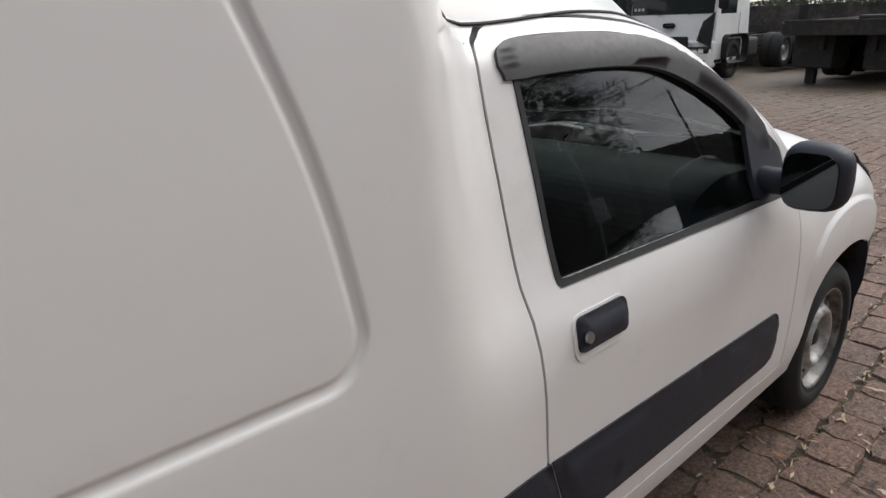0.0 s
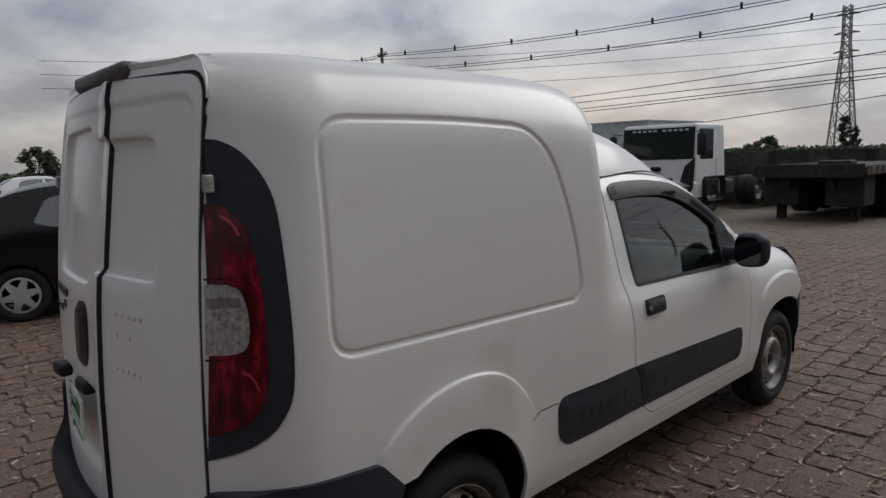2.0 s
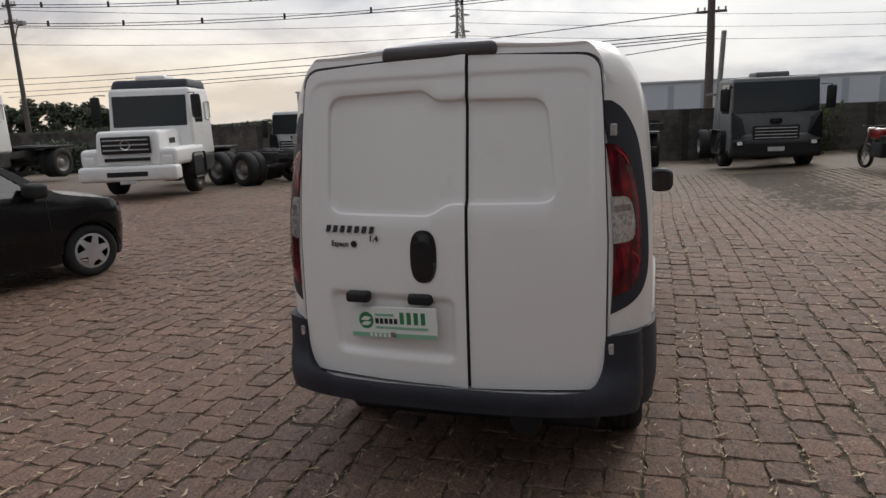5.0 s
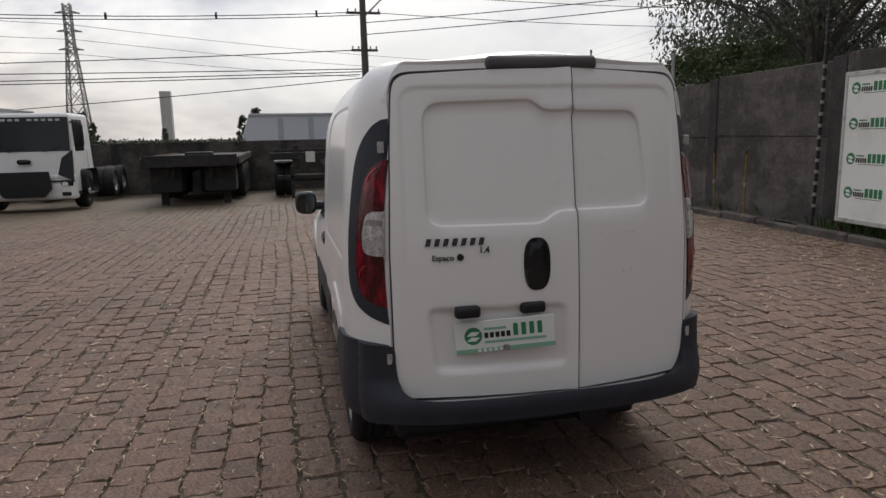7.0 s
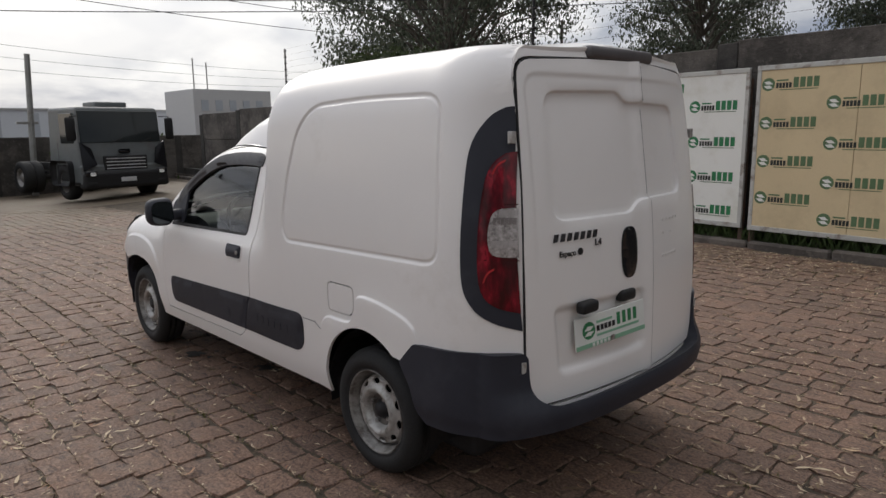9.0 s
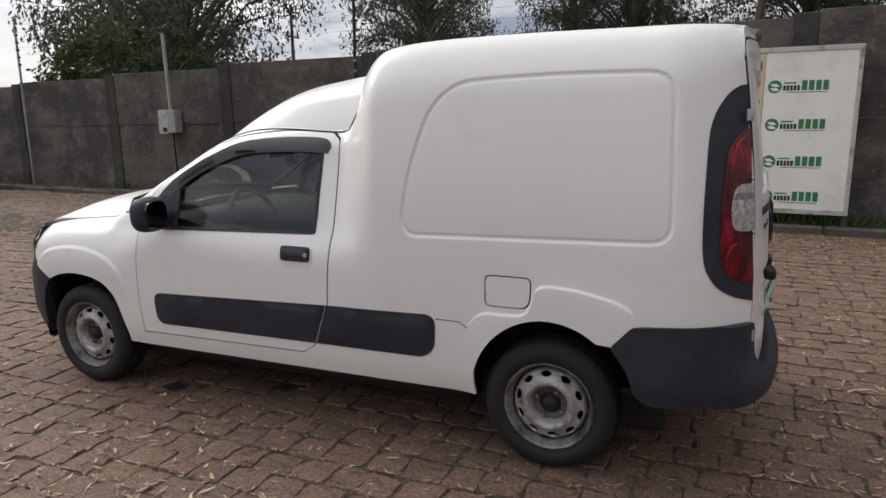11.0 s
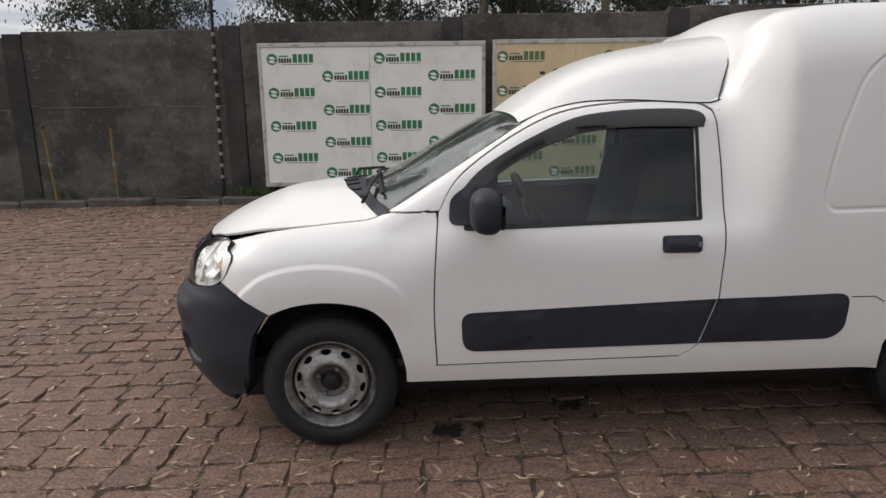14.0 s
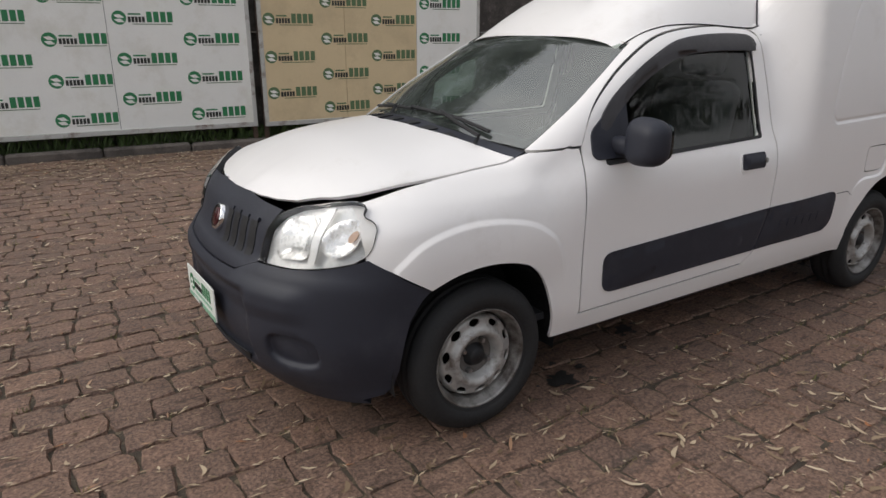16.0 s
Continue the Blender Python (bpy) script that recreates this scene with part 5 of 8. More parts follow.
patch("round_sticker", rear_surface, arc(0.378, 1.076, 0.014, 0, 340, 16), BLACK, VAN, step=0.03, off=0.003, thick=0.002, centre=RC)

# high brake lamp and plates
bm = box_bm(0.104, 0.30, -0.232, 0.242, 1.822, 1.874, 0.020, 5)
for v in bm.verts:
    v.co.z -= 0.020 * (abs(v.co.y) / 0.242) ** 4
    v.co.x += 0.030 * (abs(v.co.y) / 0.242) ** 3
part("high_brake_lamp", bm, LAMP_COVER, VAN, "dark brake lamp strip on the roof edge", True)


def plate(m, name):
    """A dealer's plate: white with green shapes; its names are left as bars."""
    pl = part(name, box_bm(-0.205, 0.205, -0.065, 0.065, 0, 0.006, 0.002, 1, m), PLATE_WHITE, VAN, "white dealer plate with green marks")
    part("green_strip", box_bm(-0.203, 0.203, -0.064, -0.046, 0.0065, 0.008, 0, 1, m), GREEN_LIGHT, pl)
    globe(pl, m @ Matrix.Translation((-0.13, 0.006, 0.0075)), 0.036)
    part("bar", box_bm(-0.085, 0.005, 0.026, 0.036, 0.0065, 0.008, 0, 1, m), GREEN_LIGHT, pl)
    for i in range(5):
        part("bar", box_bm(-0.085 + i * 0.0225, -0.069 + i * 0.0225, -0.006, 0.016, 0.0065, 0.008, 0, 1, m), BLACK, pl)
    for i in range(4):
        part("bar", box_bm(0.034 + i * 0.033, 0.053 + i * 0.033, -0.006, 0.044, 0.0065, 0.008, 0, 1, m), GREEN_MARK, pl)
    part("bar", box_bm(-0.085, 0.165, -0.028, -0.018, 0.0065, 0.008, 0, 1, m), GREEN_LIGHT, pl)
    for i in range(5):
        part("hatch_bar", box_bm(-0.115 + i * 0.022, -0.102 + i * 0.022, -0.062, -0.048, 0.0085, 0.0095, 0, 1, m), PLATE_WHITE, pl)
    part("tie", box_bm(-0.012, 0.012, -0.062, -0.04, 0.0095, 0.014, 0.003, 1, m), METAL, pl)
    return pl


def globe(parent, m, r):
    """The round green mark with its two pale bands."""
    bm = bmesh.new()
    bmesh.ops.create_circle(bm, cap_ends=True, segments=22, radius=r)
    bm.transform(m)
    g = part("round_mark", bm, GREEN_MARK, parent)
    bm = bmesh.new()
    for a in (-0.25, 0.35):
        vs = [bm.verts.new(m @ Vector((x, y, 0.0008))) for x, y in ((-0.75 * r, (a - 0.3) * r), (-0.2 * r, (a + 0.15) * r), (0.75 * r, (a + 0.05) * r), (0.25 * r, (a - 0.35) * r))]
        bm.faces.new(vs)
    part("pale_band", bm, PLATE_WHITE, g) if parent.parent is None else part("pale_band", bm, PLATE_WHITE, parent)


plate(rear_face(0.205, 0.755, 0.004) @ Matrix.Rotation(radians(3.6), 4, "Z") @ Matrix.Rotation(radians(-9), 4, "Y") @ Matrix.Rotation(radians(-4), 4, "X"), "rear_plate")
nose_m = Matrix.Translation((X_NOSE(0.46) + 0.006, -0.02, 0.46)) @ Matrix(((0, 0, 1, 0), (1, 0, 0, 0), (0, 1, 0, 0), (0, 0, 0, 1))) @ Matrix.Rotation(radians(2), 4, "Z")
plate(nose_m, "front_plate")

# rear bumper
def rb_surface(a, z):
    """The bumper bar's plan, from one side round the back to the other; a from -1 to 1."""
    out = 0.010 * smooth(0.40, 0.47, z) - 0.008 * smooth(0.5, 0.72, z)
    w, xb = side_y(0.22, 0.7) + 0.010 + out, -0.036 - out + 0.062 * smooth(0.48, 0.60, z)
    if abs(a) > 0.5:
        t = (abs(a) - 0.5) / 0.5
        return (0.22 + 0.40 * t, math.copysign(side_y(0.22 + 0.40 * t, 0.7) + 0.010 + 0.010 * t + out, a), z)
    f = a / 0.5 * math.pi / 2
    c, s = abs(math.cos(f)) ** (2 / 2.6), abs(math.sin(f)) ** (2 / 2.6)
    return (0.22 - (0.22 - xb) * c, math.copysign(w * s, a), z)


half = [(0.3, 0.412), (0.5, 0.392), (0.80, 0.385), (0.86, 0.42), (0.90, 0.52), (0.985, 0.612), (0.885, 0.702), (0.68, 0.716), (0.50, 0.724), (0.38, 0.727), (0.306, 0.726), (0.290, 0.708), (0.286, 0.63), (0.280, 0.585), (0.270, 0.552), (0.253, 0.530), (0.228, 0.516), (0.18, 0.510)]
RB = [(-a, z) for a, z in half[:9]][::-1] + half[:9] + half[9:] + [(-a, z) for a, z in half[9:]][::-1]
rear_bumper = patch("rear_bumper", rb_surface, rounded(RB, 0.015, 3), PLASTIC, VAN, step=0.025, thick=0.10, centre=(0.6, 0, 0.45), label="scuffed dark grey plastic rear bumper")

# underside, wheel wells, exhaust
part("rear_underbody", box_bm(0.24, 0.42, -0.55, 0.55, 0.31, 0.40, 0.02), BLACK, VAN)
part("underbody", box_bm(0.40, 4.0, -0.60, 0.60, 0.165, 0.36, 0.03), BLACK, VAN)
for s in (1, -1):
    part("underbody_sill", box_bm(1.22, 3.22, s * 0.56, s * 0.725, 0.255, 0.36, 0.02), BLACK, VAN)
for x in (0.868, 3.577):
    for s in (1, -1):
        bm = lathe_bm([(0.362, -0.012), (0.362, -0.30), (0.05, -0.30)], 32)
        bm.transform(Matrix.Translation((x, s * 0.775 * 1.0, 0.31)) @ (Matrix.Identity(4) if s > 0 else Matrix.Rotation(math.pi, 4, "Z")))
        for v in [v for v in bm.verts if v.co.z < 0.2]:
            bm.verts.remove(v)
        part("wheel_well", bm, BLACK, VAN)
part("rear_axle", tube_bm([(0.868, -0.6, 0.29), (0.868, 0.6, 0.29)], 0.04, 10), BLACK, VAN)
part("exhaust", tube_bm([(0.75, -0.3, 0.24), (0.25, -0.3, 0.26)], 0.07, 12), BLACK, VAN)

# wheels
DISC = curve((0.0, -0.062), (0.046, -0.062), (0.064, -0.060), (0.074, -0.048), (0.086, -0.014), (0.097, -0.003), (0.106, -0.003), (0.116, -0.012), (0.124, -0.022), (0.132, -0.025), (0.148, -0.027), (0.158, -0.040), (0.163, -0.060))


def build_wheel(x, s):
    w = new("wheel")
    w.parent, w.matrix_basis = VAN, pose(x, s * 0.772, 0.292, 0, 0, 0 if s > 0 else 180)
    w["label"] = "black tyre on a silver steel wheel"
    tyre = lathe_bm([(0.184, -0.018), (0.192, -0.002), (0.201, 0.006), (0.205, 0.004), (0.208, 0.009), (0.232, 0.014), (0.255, 0.010), (0.259, 0.006), (0.272, 0.0), (0.283, -0.014), (0.290, -0.03)] + [(0.291, -0.05), (0.284, -0.054), (0.284, -0.06), (0.2915, -0.064), (0.292, -0.085), (0.285, -0.089), (0.285, -0.095), (0.292, -0.099), (0.291, -0.13), (0.283, -0.155), (0.255, -0.172), (0.2, -0.165), (0.18, -0.15)], 64)
    part("tyre", tyre, TYRE, w, "worn black tyre", True)
    rim = lathe_bm([(0.161, -0.085), (0.166, -0.062), (0.170, -0.040), (0.173, -0.030), (0.181, -0.022), (0.184, -0.008), (0.189, 0.003), (0.194, 0.002), (0.194, -0.012), (0.188, -0.03)], 56)
    part("rim", rim, RIM_STEEL, w, "silver steel rim with brake dust", True)
    part("barrel", lathe_bm([(0.188, -0.03), (0.178, -0.06), (0.172, -0.15), (0.05, -0.155)], 40), BLACK, w, "", True)
    holes = [[(0.140 * math.cos(t) + (0.0145 * math.cos(u) * math.cos(t) - 0.0235 * math.sin(u) * math.sin(t)), 0.140 * math.sin(t) + (0.0145 * math.cos(u) * math.sin(t) + 0.0235 * math.sin(u) * math.cos(t))) for u in np.linspace(0, math.tau, 14, False)] for t in np.linspace(0.2, 0.2 + math.tau, 10, False)]
    patch("wheel_disc", lambda a, b: (a, DISC(math.hypot(a, b)), b), arc(0, 0, 0.162, 0, 355, 71), STEEL, w, holes, step=0.011, fine=0.011, thick=0.008, centre=(0, -5, 0), label="silver steel disc with ten oval slots")
    # dusty dark ring whose tone also stands in for shade in the dished centre
    part("hub_shade_ring", lathe_bm([(0.030, -0.048), (0.066, -0.049), (0.073, -0.043), (0.078, -0.05)], 32), RIM_DUST_SHADE, w, "", True)
    part("hub", lathe_bm([(0.0005, -0.018), (0.026, -0.019), (0.034, -0.026), (0.039, -0.044), (0.050, -0.050), (0.052, -0.060)], 24), BLACK, w, "black hub cap", True)
    for i in range(4):
        t = math.tau * (i + 0.3) / 4
        bm = lathe_bm([(0.0005, -0.024), (0.0075, -0.025), (0.010, -0.032), (0.010, -0.060)], 8)
        bm.transform(Matrix.Translation((0.061 * math.cos(t), 0, 0.061 * math.sin(t))))
        part("wheel_bolt", bm, METAL, w)
    return w


for x in (0.868, 3.577):
    for s in (1, -1):
        build_wheel(x, s)

# cab interior
CAB = Matrix.Identity(4)
part("bulkhead", box_bm(1.90, 1.915, -0.62, 0.62, 0.35, 1.42), GREY_TRIM, VAN)
part("cab_floor", box_bm(1.9, 3.3, -0.7, 0.7, 0.34, 0.37), GREY_TRIM, VAN)
part("headlining", box_bm(1.93, 2.62, -0.5, 0.5, 1.425, 1.44, 0.004), LIGHT_TRIM, VAN)
dash = [(2.80, 0.60), (2.78, 0.86), (2.84, 0.945), (2.98, 0.985), (3.25, 0.975), (3.30, 0.94), (3.22, 0.55), (2.95, 0.50)]
bm = bmesh.new()
loop = rounded(dash, 0.06, 4)
rows = [[bm.verts.new((x, y, z)) for x, z in loop] for y in (-0.60, -0.2, 0.2, 0.60)]
for a, b in zip(rows, rows[1:]):
    for j in range(len(loop)):
        bm.faces.new((a[j], a[(j + 1) % len(loop)], b[(j + 1) % len(loop)], b[j]))
bm.faces.new(rows[0]), bm.faces.new(rows[-1])
part("dashboard", bm, GREY_TRIM, VAN, "dark grey plastic dashboard")
bm = box_bm(2.76, 2.92, 0.22, 0.50, 0.93, 1.03, 0.04, 4)
part("instrument_hood", bm, GREY_TRIM, VAN, "", True)
wheel_m = Matrix.Translation((2.66, 0.36, 0.955)) @ Matrix.Rotation(radians(-66), 4, "Y")
ring = [(0.185 * math.cos(t), 0.185 * math.sin(t), 0) for t in np.linspace(0, math.tau, 36)]
bm = tube_bm([wheel_m @ Vector(p) for p in ring], 0.016, 8)
st = part("steering_wheel", bm, BLACK, VAN, "black steering wheel", True)
part("steering_boss", join_bm(box_bm(-0.07, 0.07, -0.075, 0.075, -0.02, 0.03, 0.03, 3, wheel_m), box_bm(-0.02, 0.02, -0.18, 0.18, -0.008, 0.012, 0.006, 2, wheel_m)), BLACK, st, "", True)
for y in (0.36, -0.36):
    seat = part("seat", box_bm(2.02, 2.52, y - 0.24, y + 0.24, 0.52, 0.68, 0.06, 4), FABRIC, VAN, "dark fabric seat", True)
    part("seat_back", box_bm(-0.07, 0.07, y - 0.23, y + 0.23, 0, 0.60, 0.06, 4, pose(2.10, 0, 0.62, 0, -12)), FABRIC, seat, "", True)
    part("headrest", box_bm(-0.05, 0.05, y - 0.12, y + 0.12, 0.62, 0.78, 0.045, 4, pose(2.10, 0, 0.62, 0, -12)), FABRIC, seat, "", True)
    part("seat_base", box_bm(2.05, 2.5, y - 0.2, y + 0.2, 0.36, 0.53, 0.02), BLACK, seat)
for s in (1, -1):
    part("door_card", box_bm(2.0, 3.0, s * 0.70, s * 0.735, 0.42, 0.945, 0.01), GREY_TRIM, VAN)
part("inner_mirror", box_bm(2.70, 2.735, -0.12, 0.12, 1.28, 1.345, 0.02, 3), BLACK, VAN, "", True)


# ---------------------------------------------------------------- things along the side wall
BOARD_WHITE = surface("board_white", (0.80, 0.80, 0.755), 0.6, var=0.05, scale=1.2, dirt=(0.62, 0.60, 0.51), dirt_scale=1.8, dirt_at=(0.5, 0.8))
BOARD_TAN = surface("board_tan", (0.66, 0.53, 0.325), 0.65, var=0.08, scale=1.0, dirt=(0.52, 0.41, 0.25), dirt_scale=1.6, dirt_at=(0.48, 0.75))
BOARD_FRAME = surface("board_frame", (0.50, 0.50, 0.47), 0.55, 0.2, dirt=(0.16, 0.11, 0.08), dirt_scale=6)
BRACE = surface("rusty_steel", (0.09, 0.06, 0.045), 0.8, 0.2, var=0.3, dirt=(0.15, 0.07, 0.035), dirt_scale=8)
MARK_FADED = surface("mark_faded", (0.10, 0.17, 0.08), 0.6, var=0.2)
MARK_BLACK = surface("mark_black", (0.025, 0.03, 0.025), 0.6)
GALV = surface("galvanised", (0.33, 0.33, 0.32), 0.5, 0.4, dirt=(0.15, 0.13, 0.11))
CABINET = surface("meter_grey", (0.42, 0.42, 0.40), 0.55, dirt=(0.2, 0.18, 0.15), dirt_scale=7)
YELLOW = surface("yellow_pipe", (0.24, 0.15, 0.035), 0.55, var=0.25, dirt=(0.12, 0.08, 0.04), dirt_scale=9)
STRIPE = surface("white_band", (0.30, 0.30, 0.29), 0.6, dirt=(0.15, 0.14, 0.12))


def dealer_mark(board, x, z, m, green, size=1.0):
    """A round mark, and the dealer's name beside it as bars."""
    def at(x0, x1, z0, z1, mat, d=0.0):
        part("mark_bar", box_bm(x + x0 * size, x + x1 * size, 0.0265 + d, 0.0275 + d, z + z0 * size, z + z1 * size, 0, 1, m), mat, board)
    bm = bmesh.new()
    bmesh.ops.create_circle(bm, cap_ends=True, segments=18, radius=0.072 * size)
    bm.transform(m @ Matrix.Translation((x - 0.275 * size, 0.0268, z)) @ Matrix.Rotation(radians(90), 4, "X"))
    part("round_mark", bm, green, board)
    bm = bmesh.new()
    for a in (-0.30, 0.34):
        q = [(-0.052, a * 0.07 - 0.024), (-0.012, a * 0.07 + 0.012), (0.052, a * 0.07 + 0.004), (0.014, a * 0.07 - 0.026)]
        bm.faces.new([bm.verts.new(m @ Vector((x - 0.275 * size - p * size, 0.0285, z + r * size))) for p, r in q])
    part("pale_band", bm, BOARD_WHITE, board)
    at(-0.185, -0.06, 0.030, 0.046, green)
    for i in range(5):
        at(-0.19 + i * 0.035, -0.163 + i * 0.035, -0.045, 0.012, MARK_BLACK)
    for i in range(4):
        at(-0.004 + i * 0.070, 0.050 + i * 0.070, -0.044, 0.064, green)
    at(-0.15, 0.25, -0.068, -0.060, MARK_FADED)


def board(x0, x1, m_off, z0, z1, label, sheets, marks):
    """An advertising board on a steel frame. Its own x runs against the wall's, so that it reads from the yard."""
    m = along_wall((x0 + x1) / 2, m_off)
    L2 = abs(x1 - x0) / 2
    b = tagged(new("advertising_board"), label, "billboard", "boards on the wall")
    b.matrix_basis = m
    for a, c, mat in sheets:
        part("sheet", box_bm(L2 - c + 0.006, L2 - a, -0.012, 0.012, z0 + 0.03, z1 - 0.03), mat, b)
    for zz in (z0, z1):
        part("frame_rail", box_bm(-L2, L2, -0.025, 0.025, zz - 0.03, zz + 0.03, 0.006), BOARD_FRAME, b)
    for xx in (-L2 + 0.025, L2 - 0.025):
        part("frame_post", box_bm(xx - 0.025, xx + 0.025, -0.022, 0.022, z0, z1, 0.006), BOARD_FRAME, b)
        part("leg", box_bm(xx - 0.03, xx + 0.03, -0.08, -0.03, -0.1, z1 - 0.1, 0.006), BRACE, b)
    flip = Matrix.Translation((0, -0.013, 0)) @ Matrix.Scale(-1, 4, (1, 0, 0))
    for u, z, g in marks:
        dealer_mark(b, u - L2 + 0.30, z, flip, g, 1.09)
    return b


rows1, rows2 = (2.04, 1.575, 1.11, 0.655), (1.80, 1.335, 0.88, 0.44)
marks = [(u, z, GREEN_MARK) for u, rr in ((0.20, rows1), (0.98, rows2), (1.72, rows1), (2.48, rows2)) for z in rr]
board(5.36, 2.15, 0.265, 0.27, 2.23, "white advertising board with rows of green marks", [(0.02, 1.58, BOARD_WHITE), (1.58, 3.19, BOARD_WHITE)], marks)
marks = [(u, z, MARK_FADED if u < 2.2 else GREEN_MARK) for u, rr in ((0.14, rows1), (0.90, rows2), (1.62, rows1), (2.36, rows2)) for z in rr if u < 2.6]
board(2.06, -1.22, 0.28, 0.26, 2.24, "sun-yellowed advertising board with faded green marks", [(0.02, 1.16, BOARD_TAN), (1.16, 2.24, BOARD_TAN), (2.24, 3.26, BOARD_WHITE)], marks)

# meter box on its post
mx = 10.3
box = tagged(new("meter_box"), "grey electricity meter boxes on a thin post", "meter box")
box.matrix_basis = along_wall(mx, 0.12, ground_z(mx, -7))
part("post", tube_bm([(0, 0, 0), (0.06, 0, 1.7), (0.10, 0, 3.15)], 0.035, 8), GALV, box)
part("conduit", tube_bm([(-0.02, 0.03, 0), (0.02, 0.03, 1.25)], 0.022, 8), BLACK, box)
b1 = part("cabinet", box_bm(0.06, 0.32, -0.06, 0.10, 1.24, 1.70, 0.01), CABINET, box)
part("meter_window", box_bm(0.09, 0.20, 0.10, 0.108, 1.28, 1.36, 0.003), BLACK, b1)
part("latch", box_bm(0.285, 0.30, 0.10, 0.112, 1.50, 1.54, 0.003), METAL, b1)
part("cabinet", box_bm(-0.16, 0.045, -0.06, 0.12, 1.26, 1.70, 0.01), STRIPE, box)


def fence_post(x, off, top, striped):
    """A slim post against the wall that carries electric fence wire on insulators."""
    z0 = ground_z(x, -7)
    f = tagged(new("fence_post"), "slim metal electric fence post with insulators", "post", "fence posts")
    f.matrix_basis = along_wall(x, off, z0)
    part("pole", tube_bm([(0, 0, 0), (-0.05, 0, top)], 0.026, 8), GALV if not striped else BLACK, f)
    if striped:
        for i in range(13):
            z = 0.35 + i * 0.17
            part("band", tube_bm([(-0.05 * z / top, 0, z), (-0.05 * (z + 0.05) / top, 0, z + 0.05)], 0.028, 8), STRIPE, f)
    for i in range(7):
        z = top - 0.06 - i * 0.16
        bm = lathe_bm([(0.004, -0.06), (0.018, -0.055), (0.022, 0.0), (0.018, 0.055), (0.004, 0.06)], 8)
        bm.transform(Matrix.Translation((-0.05, 0, z)) @ Matrix.Rotation(radians(90), 4, "Z"))
        part("insulator", bm, BLACK, f, "", True)
    return f


fence_post(15.0, 0.12, 3.8, False)
fence_post(6.06, 0.06, 3.75, True)
fence_post(-3.2, 0.06, 3.75, True)
# fence wires between the posts
for i in range(6):
    z = 3.70 - i * 0.16
    bm = tube_bm([along_wall(15.0, 0.12, z) @ Vector((-0.05, 0.06, 0)), along_wall(6.06, 0.06, z - 0.02) @ Vector((-0.05, 0.06, 0)), along_wall(-3.2, 0.06, z) @ Vector((-0.05, 0.06, 0))], 0.0014, 4)
    tagged(part("fence_wire", bm, BRACE), "thin taut electric fence wire above the wall", "wire", "fence wires")


def yellow_pipe(x, h, lean):
    p = tagged(new("standpipe"), "thin yellow pipe with a tap at the wall", "pipe", "yellow pipes")
    p.matrix_basis = along_wall(x, 0.18, ground_z(x, -7) + 0.05)
    part("pipe", tube_bm([(0, 0, 0), (lean, 0, h)], 0.016, 8), YELLOW, p)
    part("joint", tube_bm([(lean * 0.5, 0, h * 0.5 - 0.03), (lean * 0.5, 0, h * 0.5 + 0.03)], 0.024, 8), METAL, p)
    part("tap", box_bm(lean - 0.02, lean + 0.02, -0.02, 0.04, h - 0.02, h + 0.03, 0.01), BRACE, p)


yellow_pipe(8.55, 1.10, 0.07)
yellow_pipe(7.62, 1.10, 0.0)

# weeds and grass along the verge and under the boards
GRASS = surface("grass", (0.045, 0.075, 0.018), 0.8, var=0.4, scale=3)
rg = random.Random(3)
gvt, gft = [], []
for i in range(5200):
    x = rg.uniform(-6, 16)
    dens = 1.0 if -2 < x < 5.8 else 0.07
    if rg.random() > dens:
        continue
    y = wall_y(x) + rg.uniform(0.0, 0.26)
    z = ground_z(x, -7) + 0.07
    h, a, w = rg.uniform(0.05, 0.20), rg.uniform(0, math.tau), rg.uniform(0.004, 0.010)
    lx, ly = math.cos(a) * h * 0.5, math.sin(a) * h * 0.5
    k = len(gvt)
    gvt += [(x - w * math.sin(a), y + w * math.cos(a), z), (x + w * math.sin(a), y - w * math.cos(a), z), (x + lx * 0.4, y + ly * 0.4, z + h * 0.7), (x + lx, y + ly, z + h)]
    gft += [(k, k + 1, k + 2), (k + 1, k + 3, k + 2)]
tagged(mesh_object("verge_grass", gvt, gft, GRASS, smooth_shade=False), "green grass and weeds below the boards", "grass", kind="stuff")


# ---------------------------------------------------------------- parked vehicles
CAR_BLACK = surface("black_car_paint", (0.006, 0.006, 0.007), 0.22, var=0.2, coat=0.05, spec=0.4)
TRUCK_WHITE = surface("truck_white", (0.84, 0.84, 0.83), 0.32, var=0.03, dirt=(0.62, 0.59, 0.55), dirt_scale=1.5, dirt_at=(0.55, 0.85))
TRUCK_GREY = surface("truck_grey", (0.125, 0.138, 0.140), 0.45, var=0.12, dirt=(0.11, 0.105, 0.10), dirt_scale=2)
TRUCK_SILVER = surface("truck_silver", (0.56, 0.57, 0.58), 0.4, 0.1, var=0.06, dirt=(0.25, 0.24, 0.22), dirt_scale=2)
CHASSIS = surface("chassis", (0.022, 0.021, 0.021), 0.75, var=0.3, dirt=(0.06, 0.05, 0.04), dirt_scale=3)
DARK_GLASS = surface("dark_glass", (0.022, 0.027, 0.028), 0.06, var=0.05)
BOX_SIDE = surface("box_side", (0.55, 0.56, 0.57), 0.45, 0.1, var=0.04, dirt=(0.38, 0.37, 0.36), dirt_scale=1.2)
RIM_GREY = surface("rim_grey", (0.30, 0.29, 0.28), 0.5, 0.4, dirt=(0.12, 0.10, 0.08), dirt_scale=9)
HUBCAP = surface("hubcap", (0.52, 0.52, 0.53), 0.35, 0.3, dirt=(0.3, 0.28, 0.26))


